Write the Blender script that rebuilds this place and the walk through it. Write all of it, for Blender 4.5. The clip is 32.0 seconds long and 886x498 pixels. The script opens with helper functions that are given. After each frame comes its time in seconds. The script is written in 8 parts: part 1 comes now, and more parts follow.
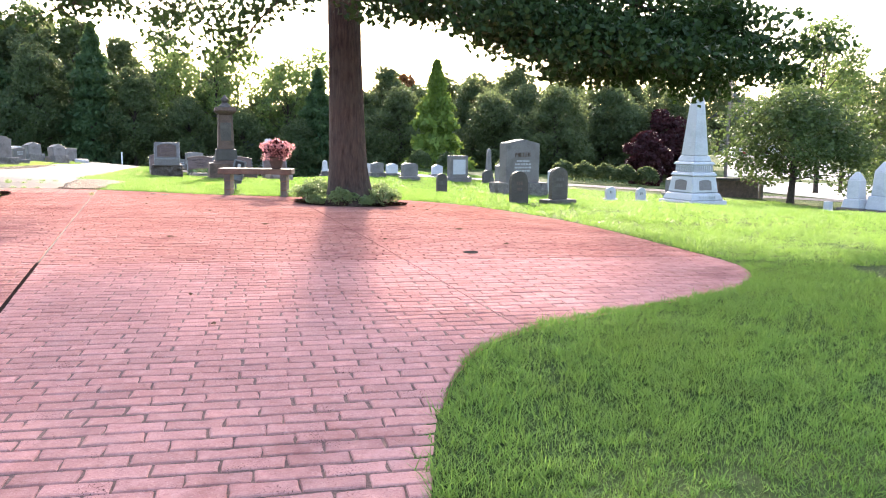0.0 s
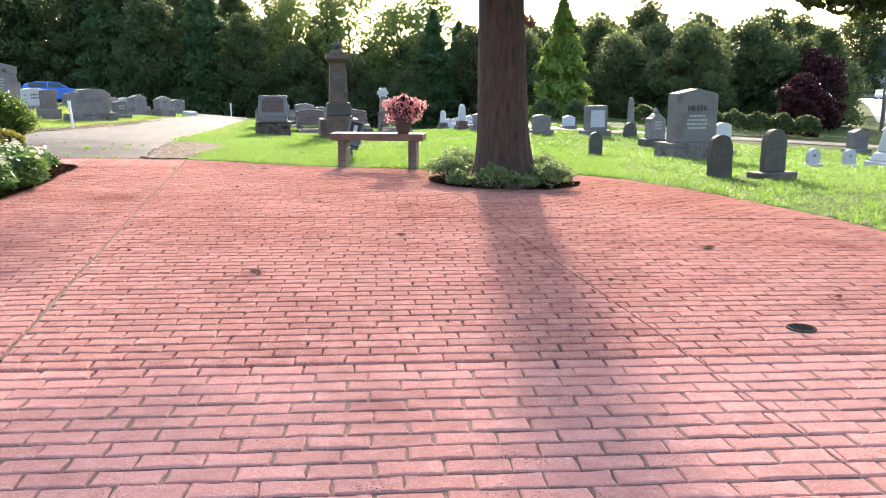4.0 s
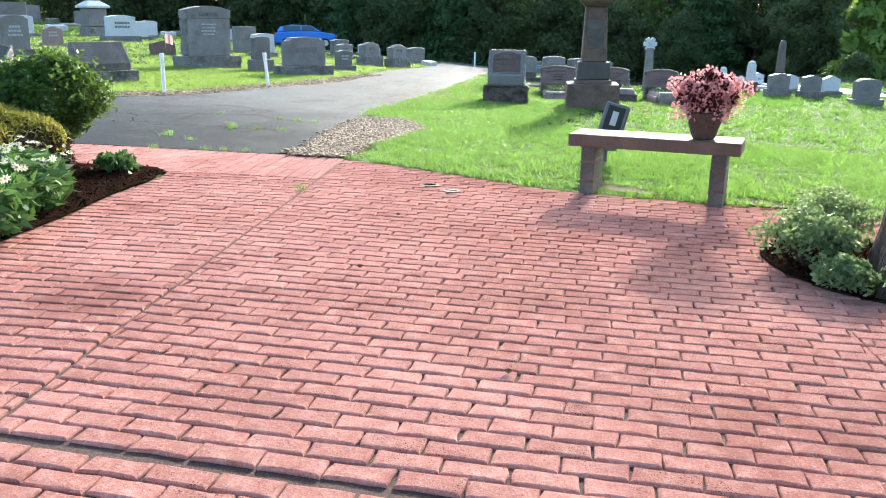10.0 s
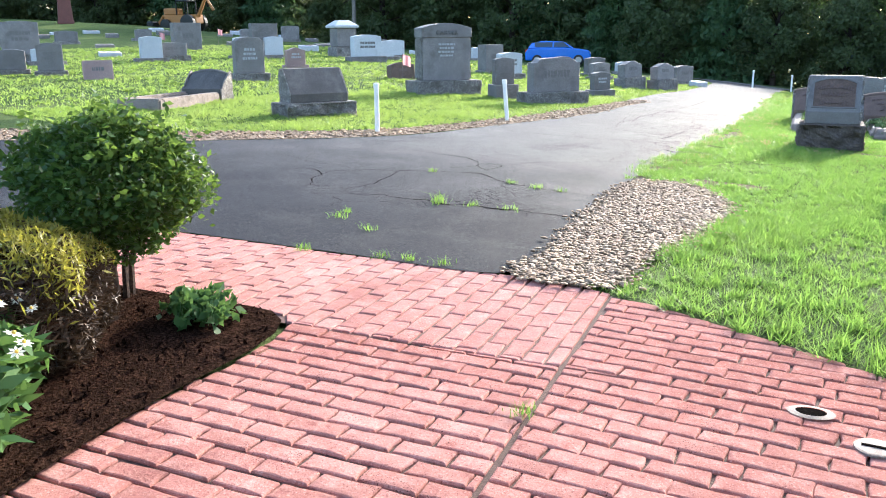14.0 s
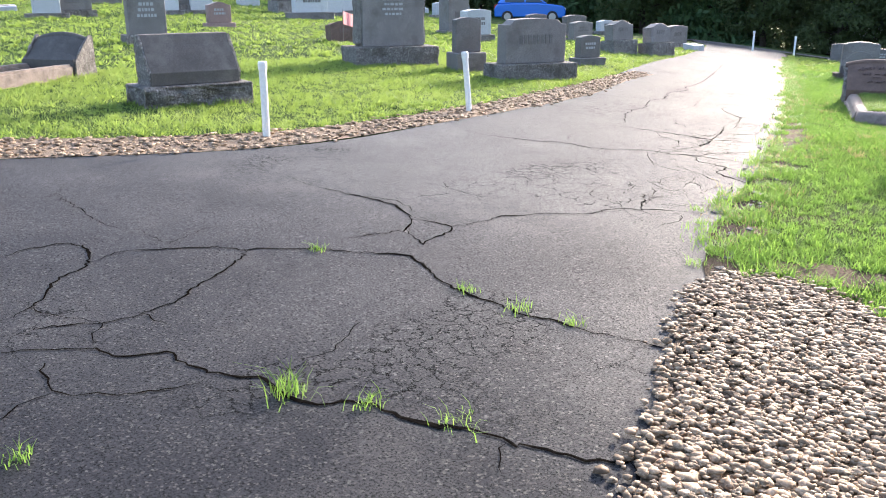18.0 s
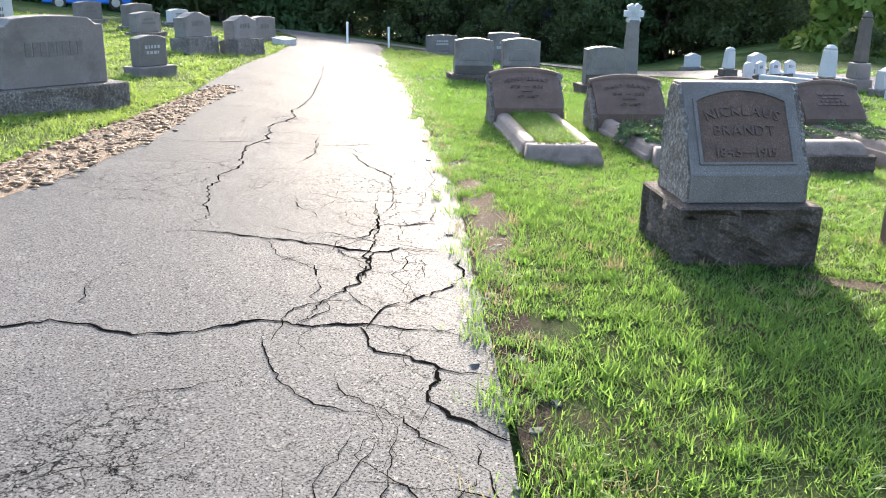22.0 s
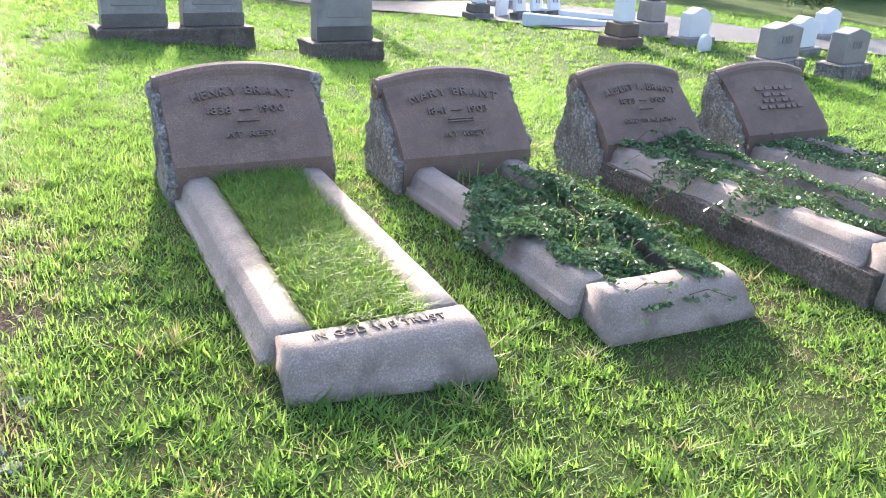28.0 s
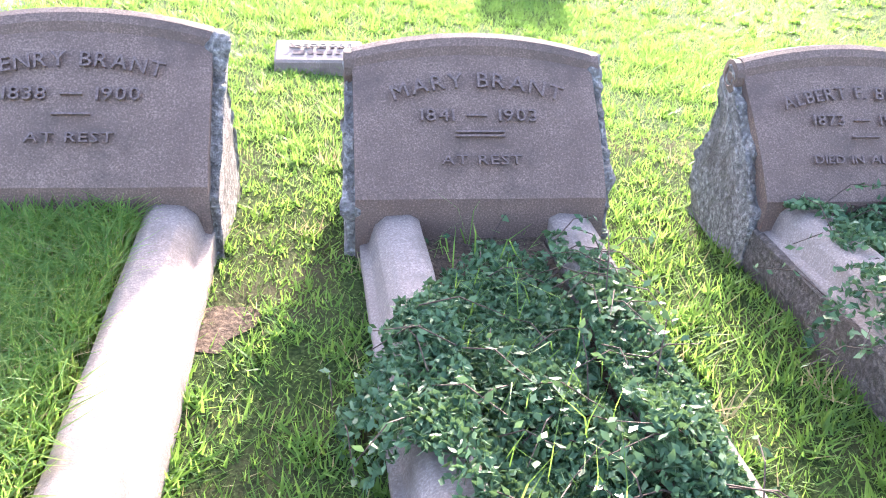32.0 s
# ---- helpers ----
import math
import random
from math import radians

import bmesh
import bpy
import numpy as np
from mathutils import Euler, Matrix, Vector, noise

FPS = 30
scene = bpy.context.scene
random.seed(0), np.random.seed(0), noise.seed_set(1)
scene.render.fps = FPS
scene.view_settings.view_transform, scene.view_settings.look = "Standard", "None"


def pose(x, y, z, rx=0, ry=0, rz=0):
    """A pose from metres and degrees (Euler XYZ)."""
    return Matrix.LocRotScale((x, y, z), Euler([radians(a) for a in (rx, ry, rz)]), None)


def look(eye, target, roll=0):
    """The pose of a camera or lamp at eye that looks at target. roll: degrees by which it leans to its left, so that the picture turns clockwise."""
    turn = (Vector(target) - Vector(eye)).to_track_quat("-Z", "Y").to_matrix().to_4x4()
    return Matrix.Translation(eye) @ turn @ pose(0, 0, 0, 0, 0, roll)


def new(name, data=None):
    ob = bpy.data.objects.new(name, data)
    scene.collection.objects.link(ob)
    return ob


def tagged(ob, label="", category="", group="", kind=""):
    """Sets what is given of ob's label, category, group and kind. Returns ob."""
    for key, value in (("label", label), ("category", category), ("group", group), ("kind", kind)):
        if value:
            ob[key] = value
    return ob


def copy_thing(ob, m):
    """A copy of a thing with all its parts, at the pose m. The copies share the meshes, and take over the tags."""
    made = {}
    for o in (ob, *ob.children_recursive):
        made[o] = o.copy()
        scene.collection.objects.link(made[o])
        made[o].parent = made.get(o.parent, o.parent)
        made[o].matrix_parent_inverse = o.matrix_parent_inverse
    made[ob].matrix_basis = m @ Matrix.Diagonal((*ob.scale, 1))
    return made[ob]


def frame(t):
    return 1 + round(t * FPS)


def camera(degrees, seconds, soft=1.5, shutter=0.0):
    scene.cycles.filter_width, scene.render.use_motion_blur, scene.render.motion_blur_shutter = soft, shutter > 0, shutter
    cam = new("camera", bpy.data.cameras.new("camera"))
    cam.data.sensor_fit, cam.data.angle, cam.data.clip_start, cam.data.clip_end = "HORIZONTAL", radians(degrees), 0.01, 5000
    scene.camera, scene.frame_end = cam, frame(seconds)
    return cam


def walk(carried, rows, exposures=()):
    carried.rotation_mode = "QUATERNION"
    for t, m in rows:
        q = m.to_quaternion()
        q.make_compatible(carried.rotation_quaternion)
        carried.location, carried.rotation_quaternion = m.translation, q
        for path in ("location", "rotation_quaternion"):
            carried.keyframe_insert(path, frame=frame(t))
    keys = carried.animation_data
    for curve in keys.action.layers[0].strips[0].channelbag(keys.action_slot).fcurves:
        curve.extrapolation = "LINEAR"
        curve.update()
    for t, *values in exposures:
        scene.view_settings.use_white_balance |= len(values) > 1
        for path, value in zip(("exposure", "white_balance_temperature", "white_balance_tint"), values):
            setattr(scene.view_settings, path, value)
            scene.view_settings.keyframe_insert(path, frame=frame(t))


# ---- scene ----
cam = camera(55.3, 32.0, 1.0)
PATH = [
    (0, (2.121, -3.027, 1.066), (2.039, -1.046, 0.802), 0.8),
    (0.5, (2.049, -2.608, 1.098), (1.96, -0.635, 0.78), 1.0),
    (1, (1.856, -2.22, 1.113), (1.709, -0.258, 0.756), 1.3),
    (1.5, (1.681, -1.841, 1.135), (1.456, 0.11, 0.761), 0.6),
    (2, (1.544, -1.398, 1.157), (1.224, 0.543, 0.794), 0.2),
    (2.5, (1.395, -0.932, 1.188), (1.049, 1.002, 0.816), -0.3),
    (4.5, (0.93, 0.888, 1.183), (0.623, 2.821, 0.769), 0.8),
    (5, (0.86, 1.312, 1.184), (0.674, 3.22, 0.615), 1.2),
    (5.5, (0.898, 1.687, 1.183), (0.722, 3.594, 0.607), 1.0),
    (6, (0.822, 2.11, 1.165), (0.683, 4.031, 0.625), 1.2),
    (6.5, (0.7, 2.495, 1.184), (0.602, 4.428, 0.679), 1.6),
    (7, (0.542, 2.896, 1.218), (0.373, 4.835, 0.762), 1.7),
    (7.5, (0.357, 3.29, 1.252), (0.043, 5.209, 0.783), 1.1),
    (8, (0.201, 3.71, 1.268), (-0.443, 5.537, 0.77), -0.2),
    (8.5, (0.015, 4.164, 1.254), (-0.782, 5.925, 0.742), -0.9),
    (9, (-0.112, 4.595, 1.249), (-0.914, 6.354, 0.736), -0.3),
    (9.5, (-0.253, 5.05, 1.258), (-1.107, 6.785, 0.747), 0.6),
    (10, (-0.404, 5.456, 1.289), (-1.269, 7.183, 0.771), 0.7),
    (10.5, (-0.577, 5.873, 1.307), (-1.565, 7.531, 0.783), 0.1),
    (11, (-0.84, 6.229, 1.309), (-1.902, 7.846, 0.8), 0.2),
    (11.5, (-1.094, 6.598, 1.302), (-2.253, 8.153, 0.812), -0.4),
    (12, (-1.393, 6.978, 1.307), (-2.63, 8.476, 0.834), -0.5),
    (12.5, (-1.669, 7.323, 1.327), (-2.923, 8.805, 0.848), -0.1),
    (13, (-1.948, 7.721, 1.345), (-3.289, 9.12, 0.852), 0.3),
    (13.5, (-2.279, 8.102, 1.346), (-3.628, 9.486, 0.834), -0.5),
    (14, (-2.583, 8.516, 1.339), (-3.914, 9.926, 0.851), -0.3),
    (14.5, (-2.85, 8.915, 1.336), (-4.191, 10.331, 0.893), -0.0),
    (15, (-3.084, 9.348, 1.348), (-4.411, 10.781, 0.918), -0.1),
    (15.5, (-3.313, 9.78, 1.341), (-4.639, 11.208, 0.892), 0.6),
    (17.5, (-4.682, 11.429, 1.315), (-5.938, 12.885, 0.762), 0.3),
    (18, (-5.135, 11.785, 1.319), (-6.394, 13.224, 0.733), 0.1),
    (18.5, (-5.526, 12.180, 1.305), (-6.722, 13.658, 0.686), -0.1),
    (19, (-5.882, 12.629, 1.344), (-6.986, 14.177, 0.724), -0.5),
    (19.5, (-6.204, 13.097, 1.377), (-7.159, 14.725, 0.716), -0.8),
    (20, (-6.460, 13.594, 1.373), (-7.342, 15.268, 0.728), 0.0),
    (20.5, (-6.700, 14.081, 1.379), (-7.405, 15.854, 0.779), 1.3),
    (21, (-6.835, 14.600, 1.365), (-7.456, 16.414, 0.795), 1.2),
    (21.5, (-7.022, 15.094, 1.337), (-7.543, 16.930, 0.739), 1.0),
    (22, (-7.148, 15.597, 1.320), (-7.608, 17.446, 0.711), 1.2),
    (22.5, (-7.304, 16.049, 1.318), (-7.726, 17.901, 0.691), 1.4),
    (23, (-7.456, 16.490, 1.336), (-7.838, 18.343, 0.688), 1.4),
    (23.5, (-7.599, 16.972, 1.347), (-8.004, 18.818, 0.693), 1.8),
    (24, (-7.757, 17.429, 1.333), (-8.148, 19.271, 0.659), 1.0),
    (24.5, (-7.881, 17.920, 1.319), (-8.241, 19.763, 0.633), 0.1),
    (25, (-8.046, 18.372, 1.291), (-8.242, 20.244, 0.616), -0.5),
    (25.5, (-8.153, 18.819, 1.263), (-8.198, 20.705, 0.599), -0.8),
    (26, (-8.256, 19.307, 1.246), (-8.235, 21.192, 0.578), -0.3),
    (26.5, (-8.311, 19.799, 1.229), (-8.178, 21.672, 0.539), 0.4),
    (28.5, (-8.041, 21.528, 1.181), (-7.799, 23.354, 0.401), 3.5),
    (29, (-7.931, 21.905, 1.169), (-7.659, 23.723, 0.379), 3.0),
    (29.5, (-7.702, 22.190, 1.086), (-7.527, 24.013, 0.283), 4.0),
    (30, (-7.502, 22.488, 1.040), (-7.356, 24.306, 0.221), 5.8),
    (30.5, (-7.355, 22.753, 1.014), (-7.276, 24.564, 0.170), 6.0),
    (31, (-7.160, 22.901, 0.997), (-7.341, 24.692, 0.125), 4.7),
    (31.5, (-7.032, 23.052, 0.988), (-7.349, 24.805, 0.079), 3.8),
    (32, (-7.044, 23.309, 1.008), (-7.405, 25.024, 0.044), 3.1),
]
walk(cam, [(t, look(eye, target, roll)) for t, eye, target, roll in PATH], [(0, 2.75, 6500, 17), (2, 2.6, 6600, 14), (4, 2.4, 6600, 13), (5.5, 2.4, 6600, 10), (7, 2.35, 6200, 3), (8, 2.34, 5950, 2), (9, 2.42, 5800, 3), (10, 2.36, 5800, 2), (12, 2.2, 5700, 5), (13, 2.4, 5700, 8), (14, 2.5, 5800, 9), (15.5, 2.45, 5800, 11), (18, 2.3, 6150, 15), (20, 1.95, 6150, 16), (21, 2.1, 6200, 14), (22.5, 2.4, 6300, 11), (26, 2.5, 6300, 12), (29, 3.08, 6300, 17), (30.5, 3.25, 6250, 21), (32, 3.72, 6200, 22)])

# ---- world and sun ----
SUN_ELEVATION, SUN_AZIMUTH = 19.0, -8.5  # degrees; clockwise from +y
world = bpy.data.worlds.new("world")
scene.world = world
world.use_nodes = True
sky = world.node_tree.nodes.new("ShaderNodeTexSky")
sky.sky_type, sky.sun_disc = "NISHITA", False
sky.sun_elevation, sky.sun_rotation = radians(SUN_ELEVATION), radians(SUN_AZIMUTH)
sky.air_density, sky.dust_density, sky.ozone_density = 1.0, 3.0, 1.0
backdrop_light = world.node_tree.nodes["Background"]
backdrop_light.inputs["Strength"].default_value = 0.14
world.node_tree.links.new(sky.outputs[0], backdrop_light.inputs["Color"])
sun = new("sun", bpy.data.lights.new("sun", "SUN"))
sun.data.energy, sun.data.angle, sun.data.color = 2.4, radians(2.5), (1.0, 0.90, 0.76)
toward = Vector((math.sin(radians(SUN_AZIMUTH)) * math.cos(radians(SUN_ELEVATION)), math.cos(radians(SUN_AZIMUTH)) * math.cos(radians(SUN_ELEVATION)), math.sin(radians(SUN_ELEVATION))))
sun.matrix_basis = look(toward * 60, (0, 0, 0))


# ---- materials ----
def nodes_of(name):
    m = bpy.data.materials.new(name)
    m.use_nodes = True
    nt = m.node_tree
    return m, nt, nt.nodes["Principled BSDF"]


def add(nt, kind, **values):
    n = nt.nodes.new(kind)
    for key, value in values.items():
        n.inputs[key.replace("_", " ")].default_value = value
    return n


def mixer(nt, fac, a, b, blend="MIX"):
    """A colour mix; fac, a and b are sockets or values."""
    n = nt.nodes.new("ShaderNodeMix")
    n.data_type, n.blend_type = "RGBA", blend
    for socket, value in ((n.inputs[0], fac), (n.inputs[6], a), (n.inputs[7], b)):
        if isinstance(value, bpy.types.NodeSocket):
            nt.links.new(value, socket)
        else:
            socket.default_value = value if isinstance(value, float) else (*value, 1)
    return n.outputs[2]


def ramp(nt, source, lo, hi):
    n = nt.nodes.new("ShaderNodeMapRange")
    n.inputs[1].default_value, n.inputs[2].default_value = lo, hi
    nt.links.new(source, n.inputs[0])
    return n.outputs[0]


def place(nt, world):
    if world:
        return nt.nodes.new("ShaderNodeNewGeometry").outputs["Position"]
    return nt.nodes.new("ShaderNodeTexCoord").outputs["Object"]


def noise_of(nt, at, scale, detail=5.0, rough=0.6):
    n = add(nt, "ShaderNodeTexNoise", Scale=scale, Detail=detail, Roughness=rough)
    nt.links.new(at, n.inputs["Vector"])
    return n.outputs[0]


def varied(nt, colour, amount, island=False):
    """Brightness varied from piece to piece."""
    if island:
        rnd = nt.nodes.new("ShaderNodeNewGeometry").outputs["Random Per Island"]
    else:
        rnd = nt.nodes.new("ShaderNodeObjectInfo").outputs["Random"]
    hsv = nt.nodes.new("ShaderNodeHueSaturation")
    fit = nt.nodes.new("ShaderNodeMapRange")
    fit.inputs[3].default_value, fit.inputs[4].default_value = 1 - amount, 1 + amount
    nt.links.new(rnd, fit.inputs[0])
    nt.links.new(fit.outputs[0], hsv.inputs["Value"])
    nt.links.new(colour, hsv.inputs["Color"])
    return hsv.outputs[0]


def bump_to(nt, shader, height, strength, distance=0.01):
    b = add(nt, "ShaderNodeBump", Strength=strength, Distance=distance)
    nt.links.new(height, b.inputs["Height"])
    nt.links.new(b.outputs[0], shader.inputs["Normal"])


def surface(name, low, high, scale=3.0, grain=60.0, speck=0.25, rough=(0.7, 0.95), bump=0.3, distance=0.006, stain=None, stain_scale=1.2,
            piece=0.0, island=False, world=False, metal=0.0, spec=0.4):
    """A matt mineral or painted surface: two tones in large patches, a fine grain, an optional stain, relief."""
    m, nt, shader = nodes_of(name)
    at = place(nt, world)
    big, fine = noise_of(nt, at, scale), noise_of(nt, at, grain, 4.0, 0.7)
    colour = mixer(nt, ramp(nt, big, 0.3, 0.7), low, high)
    dark = tuple(c * (1 - speck) for c in low)
    colour = mixer(nt, ramp(nt, fine, 0.62, 0.36), colour, dark)
    pale = tuple(min(1, c * (1 + speck)) for c in high)
    colour = mixer(nt, ramp(nt, fine, 0.55, 0.85), colour, pale)
    if stain:
        patch = ramp(nt, noise_of(nt, at, stain_scale, 8.0, 0.7), 0.5, 0.68)
        colour = mixer(nt, patch, colour, stain)
    if piece:
        colour = varied(nt, colour, piece, island)
    nt.links.new(colour, shader.inputs["Base Color"])
    r = nt.nodes.new("ShaderNodeMapRange")
    r.inputs[3].default_value, r.inputs[4].default_value = rough
    nt.links.new(big, r.inputs[0])
    nt.links.new(r.outputs[0], shader.inputs["Roughness"])
    shader.inputs["Metallic"].default_value = metal
    shader.inputs["Specular IOR Level"].default_value = spec
    if bump:
        both = nt.nodes.new("ShaderNodeMath")
        both.operation = "ADD"
        nt.links.new(fine, both.inputs[0])
        nt.links.new(big, both.inputs[1])
        bump_to(nt, shader, both.outputs[0], bump, distance)
    return m


def leafy(name, low, high, glow, island=True, share=0.4, rough=0.5, patch=0.0, patch_colour=None, patch_scale=0.5, deep=0.0, deep_colour=None):
    """Leaves and grass: tone varied from leaf to leaf, light shining through."""
    m, nt, shader = nodes_of(name)
    rnd = nt.nodes.new("ShaderNodeNewGeometry").outputs["Random Per Island"] if island else noise_of(nt, place(nt, True), 40.0)
    colour = mixer(nt, rnd, low, high)
    big = noise_of(nt, place(nt, True), patch_scale, 4.0)
    if patch:
        colour = mixer(nt, mixer_fac(nt, big, patch), colour, patch_colour)
    if deep:
        colour = mixer(nt, mixer_fac(nt, noise_of(nt, place(nt, True), patch_scale * 1.9, 3.0), deep), colour, deep_colour)
    nt.links.new(colour, shader.inputs["Base Color"])
    shader.inputs["Roughness"].default_value = rough
    shader.inputs["Specular IOR Level"].default_value = 0.15
    thin = nt.nodes.new("ShaderNodeBsdfTranslucent")
    nt.links.new(mixer(nt, 0.6, colour, glow), thin.inputs["Color"])
    both = nt.nodes.new("ShaderNodeMixShader")
    both.inputs[0].default_value = share
    nt.links.new(shader.outputs[0], both.inputs[1])
    nt.links.new(thin.outputs[0], both.inputs[2])
    nt.links.new(both.outputs[0], nt.nodes["Material Output"].inputs["Surface"])
    return m


def mixer_fac(nt, source, amount):
    n = nt.nodes.new("ShaderNodeMapRange")
    n.inputs[1].default_value, n.inputs[2].default_value, n.inputs[4].default_value = 0.45, 0.65, amount
    nt.links.new(source, n.inputs[0])
    return n.outputs[0]


def paint(name, colour, rough=0.5, metal=0.0, coat=0.0, piece=0.0):
    m, nt, shader = nodes_of(name)
    at = place(nt, False)
    fine = noise_of(nt, at, 35.0)
    tone = mixer(nt, ramp(nt, fine, 0.35, 0.75), colour, tuple(c * 0.8 for c in colour))
    if piece:
        tone = varied(nt, tone, piece)
    nt.links.new(tone, shader.inputs["Base Color"])
    shader.inputs["Roughness"].default_value, shader.inputs["Metallic"].default_value = rough, metal
    shader.inputs["Coat Weight"].default_value = coat
    bump_to(nt, shader, fine, 0.08, 0.004)
    return m


# ---- mesh helpers ----
def part(name, bm, material, parent=None, label="", smooth=False):
    """Links a bmesh as one mesh object, under a thing or a part."""
    me = bpy.data.meshes.new(name)
    bm.to_mesh(me)
    bm.free()
    me.materials.append(material)
    if smooth:
        me.shade_smooth()
    ob = new(name, me)
    if parent is not None:
        ob.parent = parent
    if label:
        tagged(ob, label)
    return ob


def piece(name, verts, faces, material, parent=None, label="", smooth=False):
    """Links plain vertices and faces as one mesh object."""
    me = bpy.data.meshes.new(name)
    me.from_pydata([tuple(v) for v in verts], [], faces)
    me.materials.append(material)
    if smooth:
        me.shade_smooth()
    ob = new(name, me)
    if parent is not None:
        ob.parent = parent
    if label:
        tagged(ob, label)
    return ob


def arrays(name, co, sizes, material, parent=None, label=""):
    """A mesh from a vertex array whose faces take the vertices in turn; all faces have `sizes` corners."""
    me = bpy.data.meshes.new(name)
    co = np.asarray(co, np.float32).reshape(-1, 3)
    count = len(co) // sizes
    me.vertices.add(len(co))
    me.vertices.foreach_set("co", co.ravel())
    me.loops.add(len(co))
    me.loops.foreach_set("vertex_index", np.arange(len(co), dtype=np.int32))
    me.polygons.add(count)
    me.polygons.foreach_set("loop_start", np.arange(0, len(co), sizes, dtype=np.int32))
    me.update(calc_edges=True)
    me.materials.append(material)
    ob = new(name, me)
    if parent is not None:
        ob.parent = parent
    if label:
        tagged(ob, label)
    return ob


def thing(name, x, y, z, turn=0.0, label="", category="", group="", kind="", lean=0.0, tilt=0.0):
    ob = new(name)
    ob.empty_display_size = 0.1
    ob.matrix_basis = pose(x, y, z, lean, tilt, turn)
    return tagged(ob, label, category, group, kind)


def box(bm, x0, x1, y0, y1, z0, z1, bevel=0.0, segments=1):
    made = bmesh.ops.create_cube(bm, size=1.0)["verts"]
    for v in made:
        v.co = Vector(((x0 + x1) / 2 + v.co.x * (x1 - x0), (y0 + y1) / 2 + v.co.y * (y1 - y0), (z0 + z1) / 2 + v.co.z * (z1 - z0)))
    if bevel:
        edges = list({e for v in made for e in v.link_edges})
        bmesh.ops.bevel(bm, geom=edges, offset=bevel, segments=segments, affect="EDGES", clamp_overlap=True)
    return bm


def boxed(x0, x1, y0, y1, z0, z1, bevel=0.01, segments=1):
    return box(bmesh.new(), x0, x1, y0, y1, z0, z1, bevel, segments)


def prism(profile, y0, y1, bevel=0.0):
    """A profile in x and z pulled from y0 to y1."""
    bm = bmesh.new()
    a = [bm.verts.new((x, y0, z)) for x, z in profile]
    b = [bm.verts.new((x, y1, z)) for x, z in profile]
    bm.faces.new(a)
    bm.faces.new(b[::-1])
    for i in range(len(a)):
        j = (i + 1) % len(a)
        bm.faces.new((a[j], a[i], b[i], b[j]))
    bmesh.ops.recalc_face_normals(bm, faces=bm.faces)
    if bevel:
        edges = [e for e in bm.edges if e.calc_face_angle(0) > 0.5]
        bmesh.ops.bevel(bm, geom=edges, offset=bevel, segments=1, affect="EDGES", clamp_overlap=True)
    return bm


def across(profile, x0, x1, bevel=0.0):
    """A profile in y and z pulled from x0 to x1."""
    bm = prism([(y, z) for y, z in profile], x0, x1, bevel)
    for v in bm.verts:
        v.co = Vector((v.co.y, v.co.x, v.co.z))
    bmesh.ops.recalc_face_normals(bm, faces=bm.faces)
    return bm


def frustum(bm, w0, d0, w1, d1, z0, z1, bevel=0.0):
    made = bmesh.ops.create_cube(bm, size=1.0)["verts"]
    for v in made:
        top = v.co.z > 0
        v.co = Vector((v.co.x * (w1 if top else w0), v.co.y * (d1 if top else d0), z1 if top else z0))
    if bevel:
        edges = list({e for v in made for e in v.link_edges})
        bmesh.ops.bevel(bm, geom=edges, offset=bevel, segments=1, affect="EDGES", clamp_overlap=True)
    return bm


def rough_up(bm, cuts, amount, scale=6.0, keep=None, seed=0.0):
    """Rock-faced relief: cut the faces finer and push them in and out."""
    bmesh.ops.subdivide_edges(bm, edges=bm.edges[:], cuts=cuts, use_grid_fill=True)
    bm.normal_update()
    for v in bm.verts:
        if keep and keep(v.co):
            continue
        p = v.co * scale + Vector((seed, seed * 2, 0))
        v.co += v.normal * amount * (noise.noise(p) + 0.6 * noise.noise(p * 2.3) - 0.2)
    return bm


def lathe(profile, sides=20, bm=None):
    bm = bm or bmesh.new()
    rings = []
    for r, z in profile:
        rings.append([bm.verts.new((r * math.cos(2 * math.pi * k / sides), r * math.sin(2 * math.pi * k / sides), z)) for k in range(sides)])
    for a, b in zip(rings, rings[1:]):
        for k in range(sides):
            bm.faces.new((a[k], a[(k + 1) % sides], b[(k + 1) % sides], b[k]))
    bm.faces.new(rings[0][::-1])
    bm.faces.new(rings[-1])
    return bm


def tube(points, radii, sides=8, bm=None):
    """A bent, tapering limb."""
    bm = bm or bmesh.new()
    rings, side = [], None
    for i, p in enumerate(points):
        p = Vector(p)
        ahead = (Vector(points[min(i + 1, len(points) - 1)]) - Vector(points[max(i - 1, 0)])).normalized()
        side = ahead.orthogonal().normalized() if side is None else (side - ahead * side.dot(ahead)).normalized()
        other = ahead.cross(side)
        rings.append([bm.verts.new(p + radii[i] * (math.cos(2 * math.pi * k / sides) * side + math.sin(2 * math.pi * k / sides) * other)) for k in range(sides)])
    for a, b in zip(rings, rings[1:]):
        for k in range(sides):
            bm.faces.new((a[k], a[(k + 1) % sides], b[(k + 1) % sides], b[k]))
    bm.faces.new(rings[0][::-1])
    bm.faces.new(rings[-1])
    return bm


